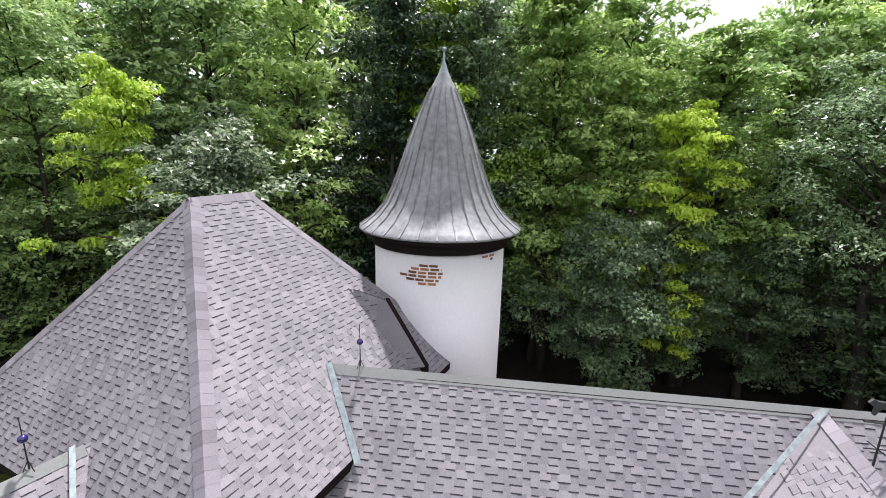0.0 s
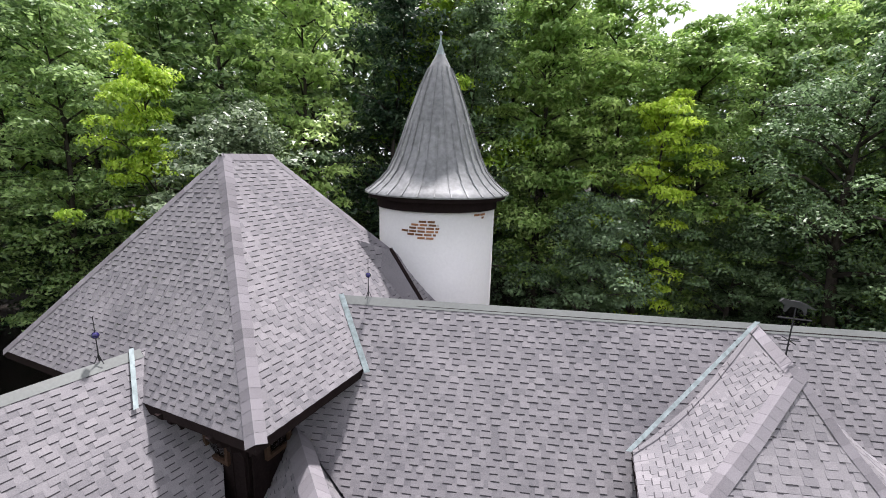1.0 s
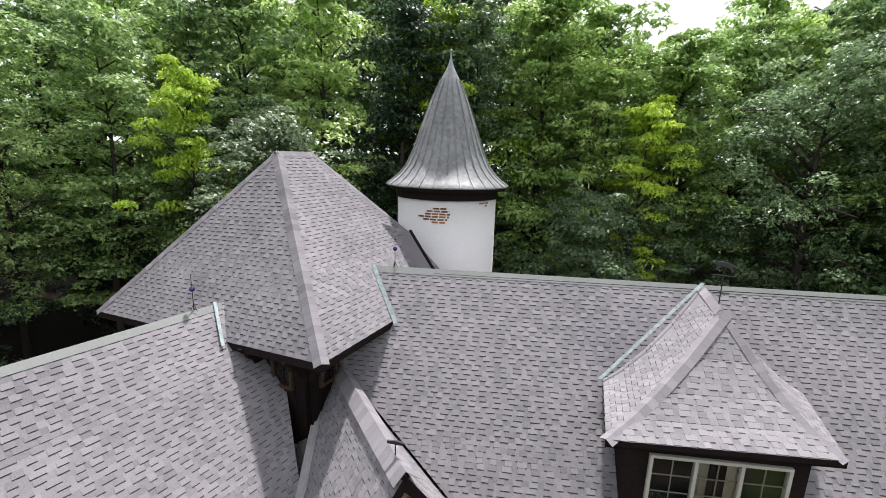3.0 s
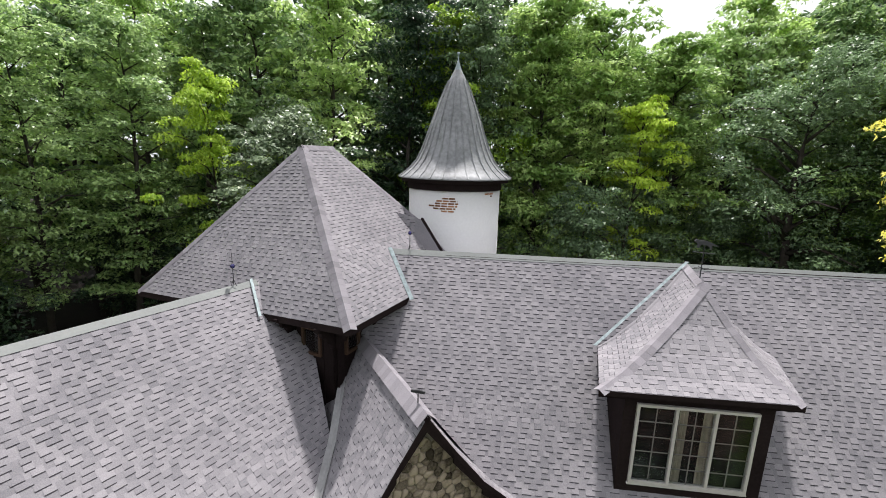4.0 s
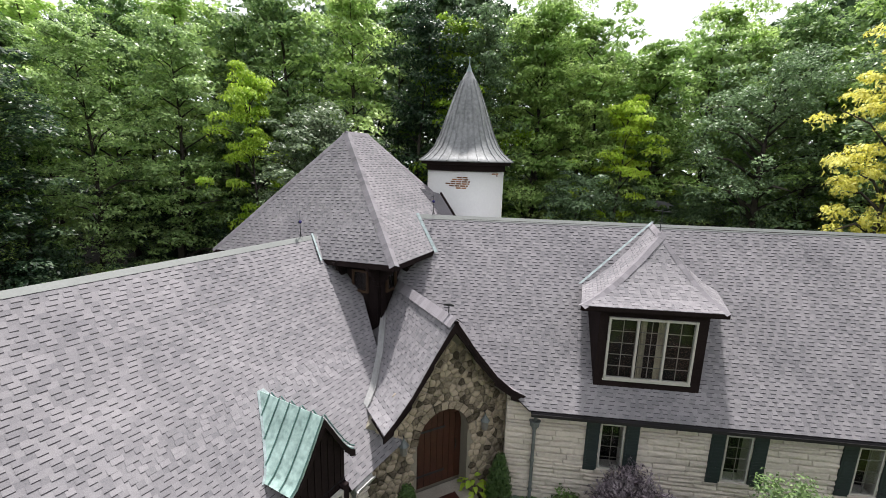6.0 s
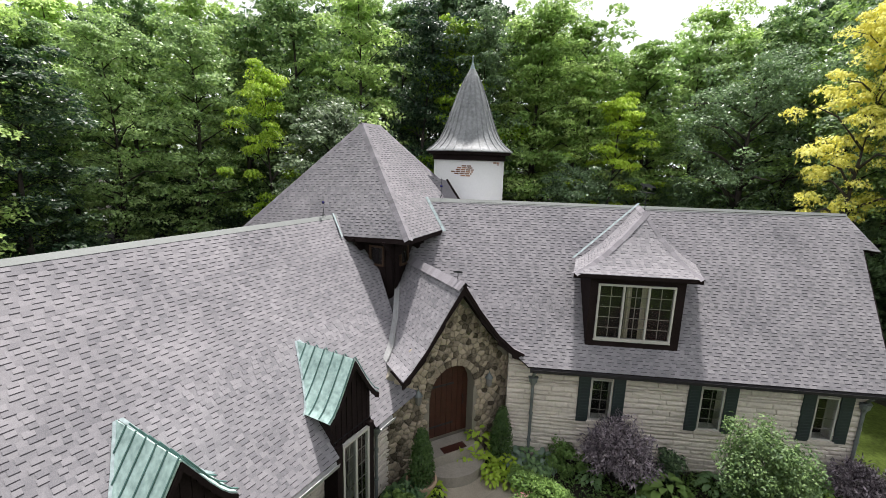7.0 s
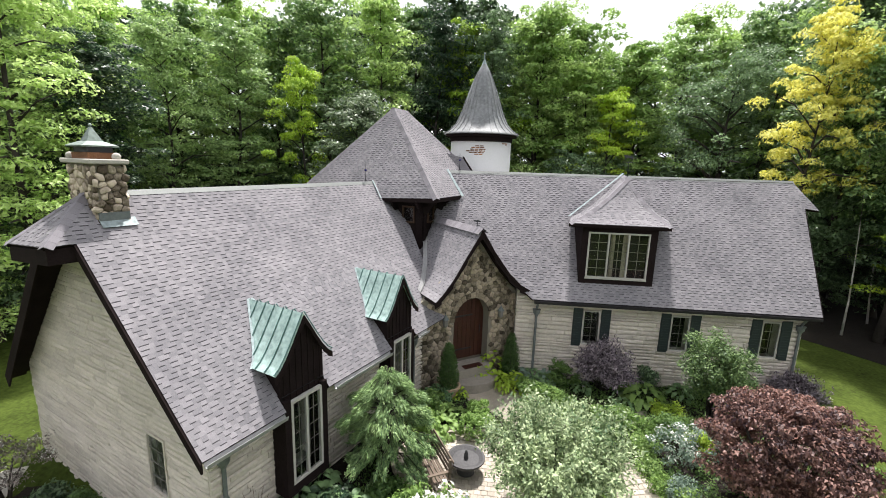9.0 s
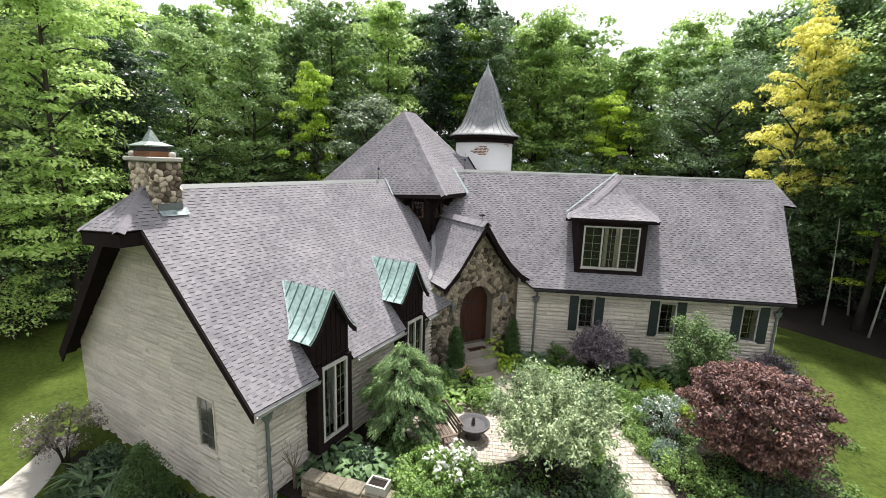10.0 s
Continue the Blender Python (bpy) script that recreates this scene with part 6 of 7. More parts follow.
def spray_bush(name, label, category, mat, at, rx, h, seed, shoots=300, leaves=44, leaf=0.08, base=0.2, low=-0.05, long=1.3, start=0.4, loose=0.06, arch=0.25, group=""):
    """A bush of many shoots that arch out from its foot, each with leaves along its outer part."""
    r = random.Random(seed)
    g = np.random.default_rng(seed)
    t = empty(name, label, category, group, at=(*at, ground_z(*at) + 0.01))
    foot, mids, ends = [], [], []
    for k in range(shoots):
        az, se = k * 2.39996 + r.uniform(-0.3, 0.3), low + (1 - low) * r.random()
        ce = math.sqrt(max(0, 1 - se * se))
        s = r.uniform(0.78, 1.06) * (1 + 0.09 * math.sin(3 * az + seed) + 0.05 * math.sin(7 * az))
        e = Vector((math.cos(az) * ce * rx * s, math.sin(az) * ce * rx * s, base + (h - base) * (0.33 + 0.67 * se) * s))
        f = Vector((math.cos(az) * 0.08, math.sin(az) * 0.08, 0.0))
        ends.append(e)
        foot.append(f)
        mids.append(Vector((e.x * 0.42, e.y * 0.42, e.z * 0.62 + arch * h * (1 - se))))
    bm = bmesh.new()
    for k in range(0, shoots, max(1, shoots // 26)):
        pts = [foot[k] * (1 - w) ** 2 + mids[k] * 2 * w * (1 - w) + ends[k] * w * w for w in (0, 0.25, 0.5, 0.75, 0.97)]
        tube(bm, pts, [0.03, 0.022, 0.015, 0.009, 0.004], 5)
    part("woody_frame", bm, BARK, t, smooth=True)
    f, m, e = (np.repeat(np.array([tuple(q) for q in src]), leaves, 0) for src in (foot, mids, ends))
    w = (start + (1.03 - start) * g.random(len(f)) ** 0.8)[:, None]
    p = f * (1 - w) ** 2 + m * 2 * w * (1 - w) + e * w * w + g.normal(scale=loose, size=f.shape)
    p[:, 2] = np.maximum(p[:, 2], 0.05)
    tan = 2 * (1 - w) * (m - f) + 2 * w * (e - m)
    tan /= np.linalg.norm(tan, axis=1)[:, None]
    a = tan * 0.6 + g.normal(scale=0.7, size=f.shape)
    a /= np.linalg.norm(a, axis=1)[:, None]
    b = np.cross(a, np.array([0, 0, 1.0]) + g.normal(scale=0.5, size=f.shape))
    b /= np.linalg.norm(b, axis=1)[:, None]
    s = (leaf * g.uniform(0.6, 1.35, len(f)))[:, None]
    v = np.stack([p - a * s * 0.45 * long, p + b * s * 0.3, p + a * s * 0.6 * long - np.array([0, 0, 0.15]) * s, p - b * s * 0.3], 1).reshape(-1, 3)
    ob = new("foliage", cloud_mesh("foliage", v, np.arange(len(v)).reshape(-1, 4), mat))
    ob.parent = t
    return t


LEAVES = {}


def leaf_blade(width, droop, mat):
    """One cupped leaf blade of unit length along x, its tip bending down."""
    key = (round(width, 2), droop, mat.name)
    if key not in LEAVES:
        verts, faces = [], []
        for i in range(6):
            s = i / 5
            w = width * math.sin(math.pi * min(1, 0.1 + 0.9 * s)) ** 0.7 * 0.5
            z = 0.12 * math.sin(s * math.pi) - droop * s * s
            verts += [(s, -w, z + w * 0.35), (s, 0, z), (s, w, z + w * 0.35)]
        for q in range(0, 15, 3):
            faces += [(q, q + 3, q + 4, q + 1), (q + 1, q + 4, q + 5, q + 2)]
        LEAVES[key] = mesh_of("leaf", verts, faces, mat, smooth=True)
    return LEAVES[key]


def rosette(name, label, category, mat, at, count, length, width, seed, rise=0.6, group="", fern=False):
    """A mound of separate leaves on stalks, such as hostas; for ferns, long narrow fronds from one crown."""
    r = random.Random(seed)
    t = empty(name, label, category, group, at=(*at, ground_z(*at) + 0.01))
    if not fern:
        bm = bmesh.new()
        for k in range(7):
            a = k * 2.4
            tube(bm, [(0, 0, 0), (0.2 * length * math.cos(a), 0.2 * length * math.sin(a), rise * 0.7)], [0.012, 0.006], 4)
        part("stalk", bm, mat, t)
    for k in range(count):
        q = math.sqrt((k + 0.5) / count)
        a = k * 2.4 + r.uniform(-0.3, 0.3)
        droop = r.choice((0.1, 0.3, 0.5))
        ob = new("leaf", leaf_blade(width / length * (1 if fern else 1.5), 0.55 if fern else droop, mat))
        ob.parent = t
        if fern:
            ob.location = (0, 0, 0.03)
            ob.rotation_euler = (r.uniform(-0.3, 0.3), -1.15 + 0.85 * q + r.uniform(-0.15, 0.15), a)
            s = length * r.uniform(0.7, 1.1)
        else:
            d = q * length * 0.62
            ob.location = (d * math.cos(a), d * math.sin(a), 0.06 + rise * (1 - 0.75 * q * q) * r.uniform(0.75, 1.05))
            ob.rotation_euler = (r.uniform(-0.35, 0.35), -0.45 + 0.85 * q + r.uniform(-0.2, 0.2), a)
            s = length * r.uniform(0.28, 0.46)
        ob.scale = (s, s, s)
    return t


VARIEG = leaf_material("cream_edged_leaf", (0.055, 0.115, 0.040), (0.53, 0.62, 0.35), thing=0.0, through_light=0.22)
MAPLE = leaf_material("dark_red_maple_leaf", (0.032, 0.015, 0.020), (0.34, 0.185, 0.145), thing=0.0, through_light=0.25)
PURPLE = leaf_material("smoky_purple_leaf", (0.050, 0.036, 0.048), (0.52, 0.45, 0.49), thing=0.1, through_light=0.2)
SMOKE = leaf_material("dusky_smoke_bush_leaf", (0.055, 0.05, 0.042), (0.33, 0.27, 0.26), thing=0.0, through_light=0.25)
ROUND = leaf_material("mid_green_leaf", (0.035, 0.078, 0.026), (0.22, 0.33, 0.11), thing=0.1, through_light=0.25)
BOX = leaf_material("boxwood_leaf", (0.055, 0.115, 0.028), (0.21, 0.34, 0.09), thing=0.3)
BOXL = leaf_material("light_boxwood_leaf", (0.075, 0.15, 0.028), (0.26, 0.41, 0.095), thing=0.2)
FRESH = leaf_material("fresh_green_leaf", (0.085, 0.165, 0.035), (0.32, 0.47, 0.13), thing=0.3)
CONIFER = leaf_material("soft_conifer_needles", (0.075, 0.150, 0.060), (0.40, 0.55, 0.23), thing=0.1, through_light=0.25)
YEW = leaf_material("dark_cone_conifer", (0.035, 0.075, 0.022), (0.11, 0.19, 0.05), thing=0.2)
HOSTA = leaf_material("hosta_leaf", (0.075, 0.15, 0.065), (0.26, 0.40, 0.17), thing=0.5)
GOLDLEAF = leaf_material("golden_hosta_leaf", (0.22, 0.35, 0.025), (0.46, 0.59, 0.075), thing=0.2)
BLUEG = leaf_material("blue_green_leaf", (0.07, 0.12, 0.085), (0.33, 0.43, 0.34), thing=0.2)
WHITEFL = leaf_material("white_petal", (0.70, 0.70, 0.66), (0.85, 0.85, 0.82), thing=0.0)
PINKFL = leaf_material("pink_petal", (0.50, 0.22, 0.22), (0.70, 0.40, 0.38), thing=0.0)

spray_bush("dogwood_bush", "large dogwood bush with cream-edged pale green leaves", "bush", VARIEG, (1.2, -1.6), 1.62, 2.95, 101, 520, 60, 0.07, 0.9, -0.05)
shrub("dark red Japanese maple with a low round crown", MAPLE, (6.5, -0.5), 1.58, 2.55, 102, 0.075, 120, 320, 0.5, 0.09, name="maple_tree", category="tree", stems=6, clump=0.3, flat=0.42, droop=0.5, hollow=0.6)
shrub("round-headed small green tree in the border", ROUND, (6.8, 3.3), 0.98, 2.25, 103, 0.07, 80, 170, 0.78, 0.05, name="ornamental_tree", category="tree", stems=5, clump=0.28)
spray_bush("barberry_bush", "smoky purple barberry bush against the wall", "bush", PURPLE, (3.75, 4.6), 1.05, 1.95, 104, 260, 44, 0.065, 0.2, 0.0, 1.7)
spray_bush("barberry_bush", "smoky purple bush at the wall's corner", "bush", PURPLE, (10.1, 4.6), 0.85, 1.3, 105, 170, 40, 0.065, 0.1, 0.0, 1.7)
shrub("purple and white leaved bush beside the side path", SMOKE, (-12.35, -1.95), 0.95, 1.3, 106, 0.055, 60, 60, 0.45, 0.035, name="smoke_bush", category="bush", clump=0.26, flowers=(WHITEFL, 30, 0.05))


def weeping_conifer(at, h, r0, seed):
    """Arching branches round a stem, hung with soft sprays of needles."""
    r = random.Random(seed)
    g = np.random.default_rng(seed)
    t = empty("weeping_conifer", "soft light green conifer with drooping layered sprays", "conifer", at=(*at, ground_z(*at) + 0.01))
    bm = bmesh.new()
    tube(bm, [(0, 0, 0), (0.05, 0, h * 0.5), (0, 0.02, h * 0.95)], [0.09, 0.06, 0.015], 7)
    centres, outs = [], []
    for k in range(76):
        q = min(1.0, round(k / 76 * 8) / 8 + r.uniform(-0.025, 0.025))  # layered
        z = h * (0.1 + 0.88 * q)
        a = k * 2.39996 + r.uniform(-0.3, 0.3)
        reach = r0 * (1 - max(q, 0.0) ** 2.4) ** 0.75 * r.uniform(0.62, 1.18) + 0.1
        o = Vector((math.cos(a), math.sin(a), 0))
        base, tip = UP * z, UP * (z + 0.02) + o * reach
        mid = base.lerp(tip, 0.55) + UP * 0.24
        tube(bm, [base, mid, tip], [0.018, 0.012, 0.004], 4)
        for w in np.linspace(0.5, 1.0, 7):
            c = base * (1 - w) ** 2 + mid * 2 * w * (1 - w) + tip * w * w
            for side in (-1, 1):
                centres.append(c + Vector((-o.y, o.x, 0)) * side * 0.15 * r.uniform(0.1, 1.2) * (1.2 - w * 0.5))
                outs.append(o)
    part("trunk", bm, BARK, t, smooth=True)
    n = 46
    c = np.repeat(np.array([tuple(q) for q in centres]), n, 0)
    o = np.repeat(np.array([tuple(q) for q in outs]), n, 0)
    fall = g.random(len(c))[:, None]
    p = c + o * fall * 0.12 + np.array([0, 0, -0.13]) * fall ** 1.6 + g.normal(scale=0.028, size=c.shape)
    d = o * 0.85 + np.array([0, 0, -0.5]) + g.normal(scale=0.38, size=c.shape)
    d /= np.linalg.norm(d, axis=1)[:, None]
    b = np.cross(d, g.normal(size=c.shape))
    b /= np.linalg.norm(b, axis=1)[:, None]
    ln = g.uniform(0.05, 0.12, len(c))[:, None]
    v = np.stack([p - b * 0.014, p + b * 0.014, p + d * ln], 1).reshape(-1, 3)
    ob = part("foliage", cloud_mesh("foliage", v, np.arange(len(v)).reshape(-1, 3), CONIFER), CONIFER, t)
    return t


weeping_conifer((-2.88, -0.35), 2.7, 1.12, 7)


def cone_conifer(label, at, h, r0, seed, z0=None, group=""):
    r = random.Random(seed)
    t = empty("cone_conifer", label, "conifer", group, at=(*at, ground_z(*at) + 0.01 if z0 is None else z0))
    bm = bmesh.new()
    tube(bm, [(0, 0, 0), (0, 0, h * 0.9)], [0.05, 0.01], 6)
    part("trunk", bm, BARK, t)
    centres, radii = [], []
    for k in range(150):
        z = h * (k / 150) ** 0.9
        a = k * 2.4
        w = r0 * (1 - (z / h) ** 2.3) * math.sqrt(r.uniform(0.55, 1.0)) * min(1, 0.75 + z)
        centres.append((math.cos(a) * w, math.sin(a) * w, z))
        radii.append(0.09 + r0 * 0.16)
    v, f = leaf_cloud(centres, radii, 46, 0.055, seed, 0.1, 0.9)
    ob = new("foliage", cloud_mesh("foliage", v, f, YEW))
    ob.parent = t
    return t


cone_conifer("clipped dark green cone conifer beside the door", PW(W0 + 1.42, -3.85, 0)[:2], 1.75, 0.32, 11, group="door conifers")
pot_at = PW(W0 - 1.3, -3.72, 0)
cone_conifer("narrow dark green conifer in a terracotta pot", pot_at[:2], 1.5, 0.3, 12, 0.38, group="door conifers")
cone_conifer("stout clipped dark green conifer by the gable wall", (-8.7, -3.25), 1.85, 0.66, 13)
bm = bmesh.new()
lathe(bm, [(0.26, 0), (0.36, 0.3), (0.4, 0.42), (0.43, 0.43), (0.43, 0.49), (0.37, 0.49), (0.35, 0.40)], sides=24)
pot = part("plant_pot", bm, TERRACOTTA, smooth=False)
pot.location = (pot_at.x, pot_at.y, -0.05)
tagged(pot, "wide pale terracotta pot beside the doorstep", "plant pot")


def hedge(label, points, r0, h, mat, seed, leaf=0.05):
    """A low clipped hedge along a curve."""
    r = random.Random(seed)
    centres, radii = [], []
    for p, d in along(points, 0.1):
        s = Vector((-d.y, d.x, 0))
        for j in range(11):
            a, q = r.uniform(-0.25, math.pi + 0.25), r.uniform(0.72, 1.0)
            c = p + s * math.cos(a) * q * r0 * 0.82
            centres.append((c.x, c.y, max(0.08, (0.34 + 0.6 * math.sin(a) * q) * h * 0.95)))
            radii.append(0.11)
    v, f = leaf_cloud(centres, radii, 42, leaf * 1.1, seed, 0.1, 0.9)
    ob = new("hedge", cloud_mesh("hedge", v, f, mat))
    ob.location.z = -0.05
    return tagged(ob, label, "hedge", "low hedges")


hedge("long clipped boxwood hedge curving beside the gravel", [(0.75, 4.1), (1.35, 3.8), (1.9, 3.42), (2.45, 2.85)], 0.42, 0.68, BOXL, 201)
hedge("low golden-green clipped hedge in the border", [(2.9, 2.65), (3.5, 2.62), (4.1, 2.85)], 0.40, 0.6, FRESH, 202)
hedge("rounded dark boxwood hedge by the patio", [(-1.1, 1.45), (-0.65, 1.4), (-0.2, 1.6)], 0.5, 0.66, BOXL, 203)
hedge("rounded boxwood hedge beside the forecourt", [(-0.95, 2.1), (-0.6, 2.15), (-0.3, 2.2)], 0.42, 0.7, BOXL, 204)
hedge("low clipped edging round the small tree", [(5.0, 2.4), (5.8, 2.68), (6.6, 2.6), (7.4, 2.95)], 0.34, 0.4, BOXL, 205)

SHRUBS = (
    ("fresh green mounded shrub beside the path", FRESH, 4.6, -1.15, 0.68, 0.85, 0.06, None),
    ("blue-green rose bush with small white flowers", BLUEG, 4.9, 1.0, 0.72, 1.2, 0.065, (WHITEFL, 40, 0.07)),
    ("green mounded perennial beside the path", FRESH, 4.1, 1.35, 0.5, 0.55, 0.06, None),
    ("lush green perennial with large white flower heads", FRESH, -1.15, -2.35, 0.65, 1.1, 0.08, (WHITEFL, 42, 0.13)),
    ("bright lime green leafy shrub by the low wall", FRESH, -2.3, -2.55, 0.52, 0.75, 0.08, None),
    ("fresh green leafy perennial in the border", BOXL, -1.85, -1.8, 0.55, 0.7, 0.08, None),
    ("green leafy perennial in front of the wall", BOX, -2.6, -1.6, 0.5, 0.6, 0.08, None),
    ("dark green leafy plant below the tall window", DEEP, -3.55, -2.0, 0.5, 0.55, 0.11, None),
    ("dark green ferny bush under the dogwood", DEEP, 0.2, -3.3, 0.85, 0.9, 0.08, None),
    ("dark green leafy bush under the dogwood", DEEP, 1.9, -3.2, 0.75, 0.85, 0.08, None),
    ("low fresh green edging plant by the path", FRESH, 4.0, 0.55, 0.36, 0.36, 0.05, None),
    ("low mid-green edging plant by the path", BOXL, 4.15, -0.2, 0.4, 0.4, 0.05, None),
    ("pale blue-green edging plant by the path", BLUEG, 4.5, -0.45, 0.45, 0.55, 0.06, None),
    ("low green edging plant by the path", FRESH, 3.2, 1.75, 0.4, 0.45, 0.06, None),
    ("mid-green rounded perennial in the border", BOX, 5.05, 2.25, 0.6, 0.75, 0.06, None),
    ("light green leafy perennial in the border", BOXL, 4.35, 2.2, 0.5, 0.55, 0.06, None),
    ("dark green rounded plant by the path", BOX, 5.2, -1.9, 0.6, 0.6, 0.06, None),
    ("low green edging plant by the path", BOXL, 2.55, -0.55, 0.4, 0.45, 0.06, None),
    ("dark green leafy bush beside the path", DEEP, 2.45, -2.0, 0.6, 0.8, 0.08, None),
    ("mid-green rounded plant by the path", FRESH, 2.6, -3.1, 0.5, 0.5, 0.06, None),
    ("low green plant between the hedge and the path", BOXL, 2.2, 2.75, 0.4, 0.4, 0.06, None),
    ("fresh green plant in front of the wall", FRESH, 7.4, 4.6, 0.5, 0.7, 0.08, None),
    ("mid-green mounded plant in the border", BOXL, 6.9, 2.0, 0.6, 0.7, 0.07, None),
    ("mid-green mounded plant in the border", BOX, 8.6, 3.0, 0.7, 0.8, 0.07, None),
    ("fresh green leafy plant beneath the dogwood", BOX, -0.4, -2.6, 0.6, 0.75, 0.07, None),
    ("lush lime green plant spilling over the low wall", FRESH, -2.0, -3.35, 0.5, 0.95, 0.07, None),
    ("green leafy plant in front of the low wall", BOXL, -1.5, -3.4, 0.5, 0.8, 0.07, None),
    ("low silver-green planting at the path's edge", BLUEG, 2.35, -4.1, 0.45, 0.4, 0.06, (WHITEFL, 12, 0.06)),
    ("green leafy bush in front of the stone wall", BOX, 2.4, 4.85, 0.6, 0.95, 0.09, None),
    ("lime green leafy plant in the border", GOLDLEAF, 5.85, 1.75, 0.42, 0.55, 0.08, None),
    ("tall dark green perennial against the wall", DEEP, 5.35, 4.95, 0.35, 1.05, 0.09, None),
    ("green leafy bush against the wall", BOX, 8.6, 4.7, 0.7, 0.9, 0.09, None),
    ("golden-green feathery shrub in the border", GOLDLEAF, 8.8, 3.7, 0.55, 0.7, 0.06, None),
    ("golden-green rounded plant in the border", GOLDLEAF, 5.4, 3.15, 0.48, 0.6, 0.05, None),
    ("dark green undergrowth under the maple", DEEP, 6.6, -1.9, 0.8, 0.6, 0.08, None),
    ("blue-green bush by the path", BLUEG, 6.3, 1.4, 0.6, 0.8, 0.07, None),
    ("green bush under the maple's edge", BOX, 7.6, 1.2, 0.7, 0.8, 0.08, None),
    ("low pink-flowered planting by the hedge", FRESH, 1.2, 3.38, 0.3, 0.25, 0.05, (PINKFL, 26, 0.05)),
    ("dark green bush at the foot of the gable wall", DEEP, -11.0, -2.05, 0.5, 0.7, 0.10, None),
    ("dark clipped mound beside the side path", YEW, -11.0, -3.6, 0.5, 0.5, 0.05, None),
    ("white-flowered low planting at the gable corner", FRESH, -4.7, -4.1, 0.4, 0.45, 0.06, (WHITEFL, 14, 0.05)),
    ("leafy green climber foliage beside the tall window", FRESH, -2.3, 1.2, 0.5, 0.9, 0.10, None),
    ("green leafy perennial beside the forecourt", FRESH, -2.0, 2.3, 0.55, 0.7, 0.10, None),
    ("green leafy perennial by the forecourt edge", HOSTA, -2.0, 2.8, 0.5, 0.6, 0.10, None),
)
for k, (label, mat, x, y, rx, h, leaf, fl) in enumerate(SHRUBS):
    shrub(label, mat, (x, y), rx, h, 300 + k, leaf, 40, 46, 0.0, 0.015, name="flowering_plant" if fl else "garden_plant", category="plant", clump=0.19, flowers=fl)

HOSTAS = ((-4.35, -1.25, 0.62, HOSTA), (-4.6, -1.95, 0.66, DEEP), (-4.05, -1.75, 0.6, HOSTA), (-4.75, -2.55, 0.5, DEEP), (5.0, 4.15, 0.95, FRESH), (0.85, 5.0, 0.6, BLUEG), (1.35, 5.05, 0.6, HOSTA), (1.8, 5.0, 0.55, BLUEG), (1.5, 4.6, 0.5, HOSTA), (-1.25, 2.1, 0.5, FRESH), (-2.3, 2.0, 0.55, FRESH), (-3.35, -2.15, 0.75, HOSTA), (-3.75, -2.35, 0.6, HOSTA), (-2.95, -2.1, 0.55, HOSTA), (-1.55, 1.35, 0.6, FRESH), (-1.9, 1.0, 0.55, FRESH), (-1.75, 1.75, 0.5, FRESH), (3.05, 4.55, 0.5, HOSTA), (1.9, 4.95, 0.5, HOSTA), (0.95, 4.95, 0.5, BLUEG), (-1.9, 3.6, 0.5, HOSTA), (-2.35, 2.1, 0.55, FRESH), (-1.75, 2.5, 0.5, FRESH), (4.6, 4.6, 0.55, HOSTA), (4.2, 3.6, 0.5, HOSTA), (6.5, 4.7, 0.6, HOSTA), (-2.3, 3.0, 0.5, HOSTA))
for k, (x, y, ln, mat) in enumerate(HOSTAS):
    rosette("hosta", "broad-leaved green hosta in the garden bed", "plant", mat, (x, y), 46, ln, ln * 0.42, 400 + k, ln * 0.6, "hostas")
for k, (w, d, ln) in enumerate(((2.72, -3.55, 0.42), (2.95, -3.2, 0.42), (3.25, -3.35, 0.4), (2.2, -4.3, 0.5), (2.55, -3.2, 0.32), (0.9, -3.45, 0.3), (2.75, -3.9, 0.36), (3.0, -2.85, 0.36))):
    q = PW(w, d, 0)
    rosette("golden_hosta", "bright yellow-green golden hosta beside the doorstep", "plant", GOLDLEAF, q[:2], 30, ln * 1.25, ln * 0.5, 430 + k, ln * 1.1, "golden hostas")
for k, (x, y, ln) in enumerate(((-10.75, -2.8, 0.85), (-10.2, -2.6, 0.75), (-11.2, -2.5, 0.8), (-9.8, -3.2, 0.7), (-7.4, -3.6, 0.6), (-10.6, -3.3, 0.75), (-6.6, -3.9, 0.6), (0.6, -4.0, 0.7), (1.4, -4.2, 0.7), (-0.4, -3.6, 0.7))):
    rosette("fern", "arching green fern in a dark bed", "fern", DEEP, (x, y), 52, ln, ln * 0.11, 460 + k, ln * 0.8, "ferns", True)

rosette("golden_hosta", "tall yellow-green golden plant beside the door", "plant", GOLDLEAF, (-0.2, 5.2), 34, 0.6, 0.25, 490, 1.0, "golden hostas")

# low ground cover over the bare soil
g = np.random.default_rng(12)
pts = []
while len(pts) < 1500:
    x, y = g.uniform(-3.6, 10.4), g.uniform(-4.4, 5.2)
    on_path = min(math.hypot(x - q.x, y - q.y) for q, _ in along(PATHLINE, 0.5)) < 0.85
    on_patio = ((x + 0.9) / 1.95) ** 2 + ((y - 0.2) / 1.65) ** 2 < 1 or math.hypot(x - 0.0, (y - 3.7)) < 1.25
    inside = y < 5.3 and x * 0.9203 - y * 0.3913 > -3.5 and y > -4.4 + max(0, (x - 2.6) * 0.36) and (x < 9 or y > 1)
    if inside and not on_path and not on_patio:
        pts.append((x, y, 0.02))
v, f = leaf_cloud(pts, [0.26] * len(pts), 34, 0.066, 13, 0.1, 0.75)
ob = new("ground_cover", cloud_mesh("ground_cover", v, f, BOX))
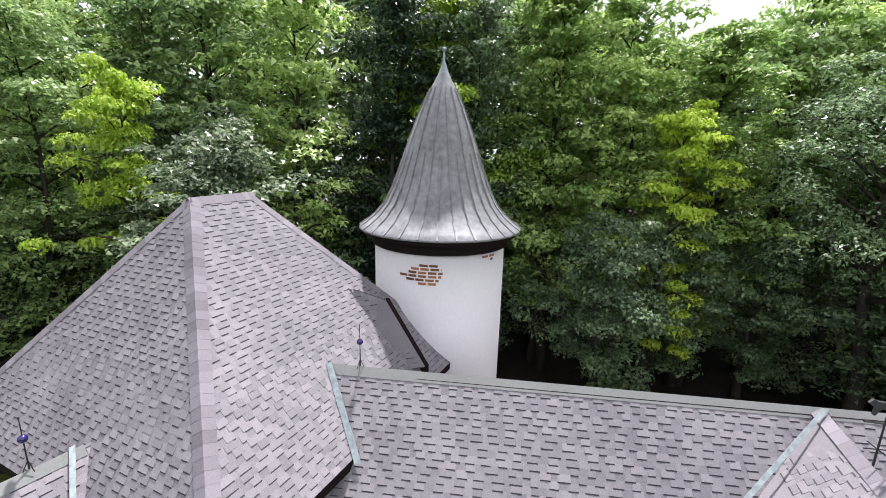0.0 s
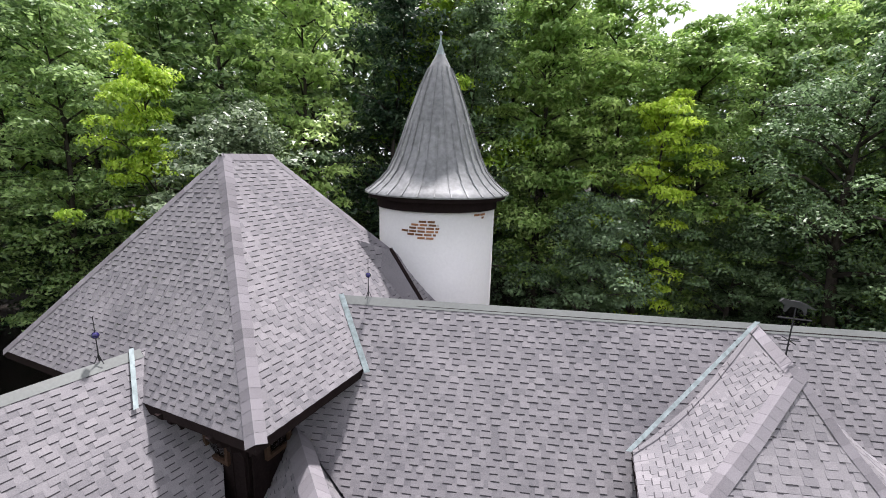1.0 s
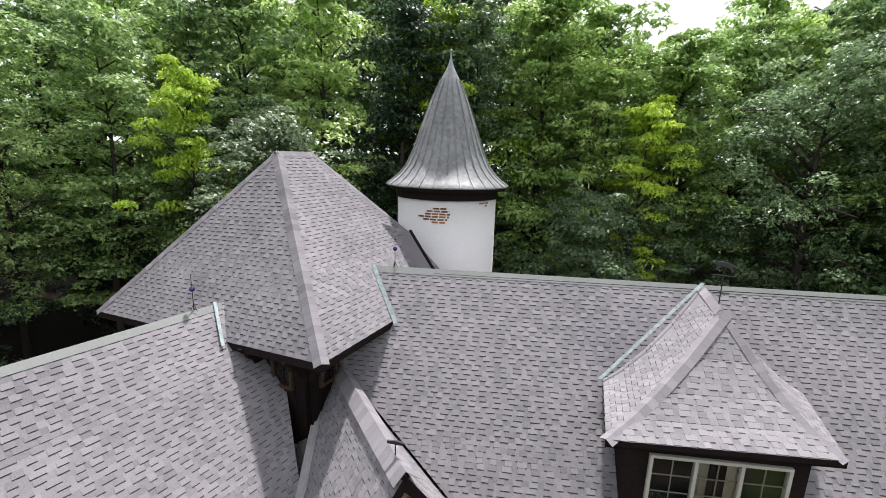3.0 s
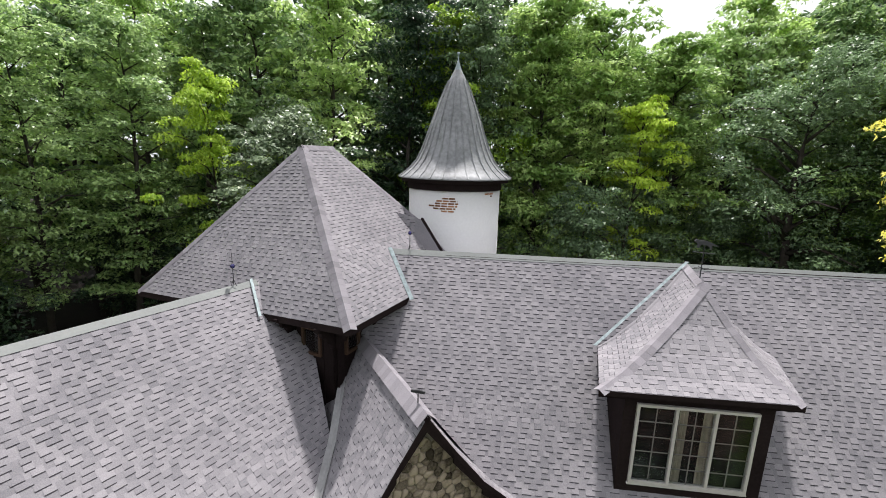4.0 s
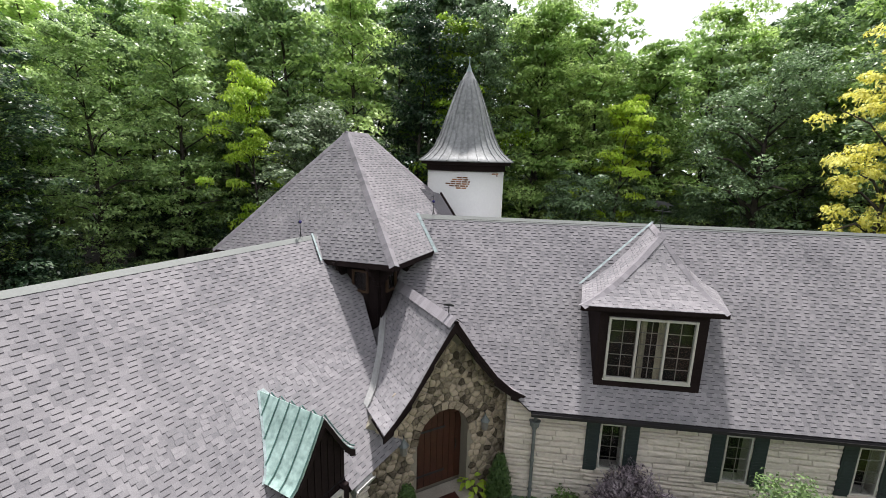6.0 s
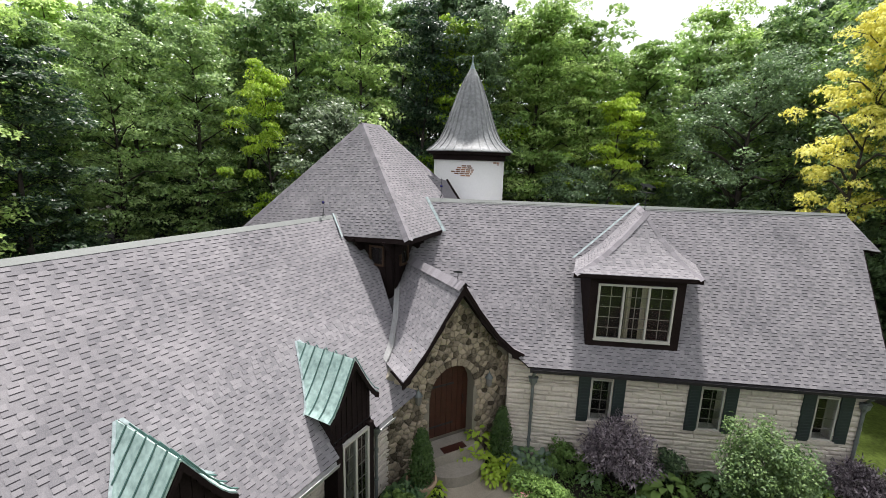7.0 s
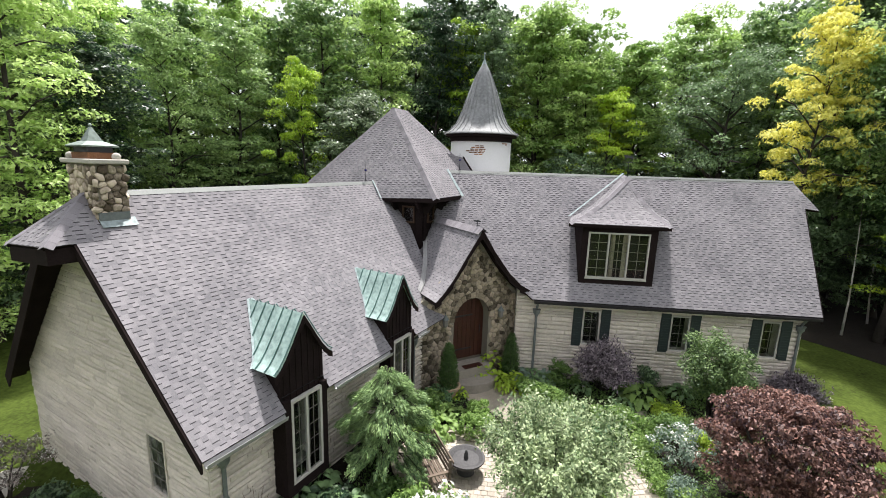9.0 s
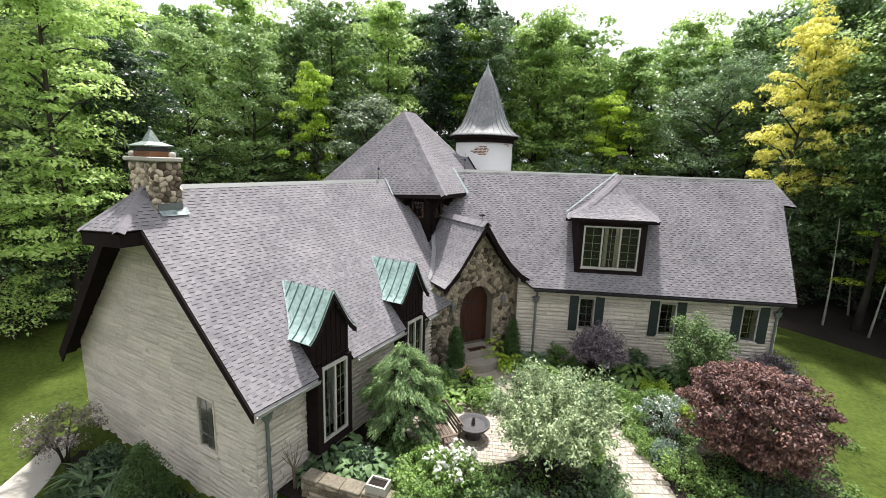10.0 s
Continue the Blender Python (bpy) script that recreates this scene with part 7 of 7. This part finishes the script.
tagged(ob, "low leafy green ground cover over the garden beds", "ground cover", kind="stuff")

g = np.random.default_rng(14)
outline = blob(-9.3, -2.75, 3.2, 0.75, 28, 3, 0.1, radians(-23))
pts = []
while len(pts) < 170:
    a, q = g.uniform(0, len(outline)), math.sqrt(g.random())
    ox, oy = outline[int(a)]
    pts.append((-9.3 + (ox + 9.3) * q, -2.75 + (oy + 2.75) * q, -0.88))
v, f = leaf_cloud(pts, [0.2] * len(pts), 40, 0.06, 15, 0.2, 0.6)
ob = new("ground_cover", cloud_mesh("ground_cover", v, f, DEEP))
tagged(ob, "dark leafy ground cover along the gable wall", "ground cover", kind="stuff")

# ---- patio things ----
bowl = empty("stone_bowl", "broad dark stone fire bowl on a low foot", "bowl", at=(-0.82, -0.2, -0.01))
bm = bmesh.new()
lathe(bm, [(0.24, 0), (0.2, 0.12), (0.3, 0.24)], sides=20)
part("foot", bm, BOWLSTONE, bowl)
bm = bmesh.new()
lathe(bm, [(0.26, 0.24), (0.42, 0.32), (0.49, 0.40), (0.49, 0.44), (0.44, 0.44), (0.34, 0.38), (0.05, 0.38)], sides=28)
part("basin", bm, BOWLSTONE, bowl)
bm = bmesh.new()
lathe(bm, [(0.06, 0.40), (0.05, 0.52), (0.02, 0.62)], sides=10)
part("spout", bm, BOWLSTONE, bowl)

bench = empty("garden_bench", "weathered timber slatted garden bench on the patio", "bench", at=(-1.72, -0.65, -0.01))
bench.rotation_euler = (0, 0, radians(-62))
for k in range(5):
    bm = bmesh.new()
    box(bm, (-0.7, -0.22 + k * 0.1, 0.42), (0.7, -0.14 + k * 0.1, 0.45), bevel=0.006)
    part("seat_slat", bm, WEATHERWOOD, bench)
for k in range(4):
    bm = bmesh.new()
    box(bm, (-0.7, 0.28 + 0.02 * k, 0.52 + k * 0.11), (0.7, 0.31 + 0.02 * k, 0.60 + k * 0.11), bevel=0.006)
    part("back_slat", bm, WEATHERWOOD, bench)
for x in (-0.66, 0.6):
    for y0, h in ((-0.22, 0.62), (0.26, 0.95)):
        bm = bmesh.new()
        box(bm, (x, y0, 0), (x + 0.06, y0 + 0.06, h), bevel=0.006)
        part("leg", bm, WEATHERWOOD, bench)
    bm = bmesh.new()
    box(bm, (x - 0.01, -0.26, 0.62), (x + 0.07, 0.28, 0.65), bevel=0.006)
    part("armrest", bm, WEATHERWOOD, bench)

# ---- low planter wall and troughs ----
lw = empty("planter_wall", "low stone planter wall with flat mossy coping stones", "low wall")
P0, P1 = Vector((-4.75, -3.05, 0)), Vector((-2.45, -3.52, 0))
dirw = (P1 - P0).normalized()
nw = Vector((dirw.y, -dirw.x, 0))
bm = bmesh.new()
prism(bm, [P0 - UP * 1.1, P1 - UP * 1.1, P1 + UP * 0.4, P0 + UP * 0.4], -nw * 0.28)
body = part("wall_body", bm, MORTAR, lw)
courses(body, P0, dirw, [(0, -0.9), ((P1 - P0).length, -0.9), ((P1 - P0).length, 0.4), (0, 0.4)], (), 0.16, 71, FIELDSTONE, n=nw, lengths=(0.25, 0.5))
rr = random.Random(9)
x = 0.0
while x < (P1 - P0).length:
    w = rr.uniform(0.35, 0.6)
    bm = bmesh.new()
    m = Matrix((dirw, -nw, UP)).transposed().to_4x4()
    m.translation = P0 + dirw * x + UP * (0.405 + rr.uniform(0, 0.02))
    m = m @ Euler((rr.uniform(-0.03, 0.03), rr.uniform(-0.03, 0.03), rr.uniform(-0.05, 0.05))).to_matrix().to_4x4()
    box(bm, (0.008, -0.05 + rr.uniform(-0.03, 0.03), 0), (w - 0.008, 0.33, 0.06), m, 0.018)
    part("coping_stone", bm, COPING, lw)
    x += w
for k, s in enumerate((1.9,)):
    tr = empty("planter_trough", "pale cast stone planting trough on the low wall", "planter", "planting troughs", at=P0 + dirw * s - nw * 0.2 + UP * 0.485)
    tr.rotation_euler = (0, 0, math.atan2(dirw.y, dirw.x))
    bm = bmesh.new()
    for lo, hi in (((-0.24, -0.17, 0), (0.24, -0.13, 0.2)), ((-0.24, 0.13, 0), (0.24, 0.17, 0.2)), ((-0.24, -0.13, 0), (-0.2, 0.13, 0.2)), ((0.2, -0.13, 0), (0.24, 0.13, 0.2))):
        box(bm, lo, hi)
    part("trough_body", bm, CONCRETE, tr)
    bm = bmesh.new()
    box(bm, (-0.2, -0.13, 0.01), (0.2, 0.13, 0.15))
    part("soil", bm, SOIL, tr)
# bundle of bare twigs against the wall
tw = random.Random(3)
bm = bmesh.new()
for k in range(16):
    a = tw.uniform(0, 6.28)
    tube(bm, [(0.03 * math.cos(a), 0.03 * math.sin(a), 0), (0.05 * math.cos(a), 0.05 * math.sin(a), 0.6), (0.28 * math.cos(a), 0.28 * math.sin(a), 1.05 + tw.uniform(-0.1, 0.15))], [0.009, 0.007, 0.003], 4)
twigs = part("twig_bundle", bm, WEATHERWOOD)
twigs.location = LW(-4.65, WCF + 0.4, 0.0)
tagged(twigs, "upright bundle of bare brown twigs against the wall", "twigs")

# stepping stones between the hedges
for k, (x, y, w) in enumerate(((4.62, 3.0, 0.24), (4.75, 3.4, 0.2), (4.5, 2.6, 0.22))):
    bm = bmesh.new()
    prism(bm, [(px, py, -0.06) for px, py in blob(0, 0, w, w * 0.7, 9, k, 0.25)], (0, 0, 0.07))
    stone = part("stepping_stone", bm, SLATE)
    stone.location = (x, y, 0)
    tagged(stone, "flat pale stepping stone set between the plants", "stone", "stepping stones")
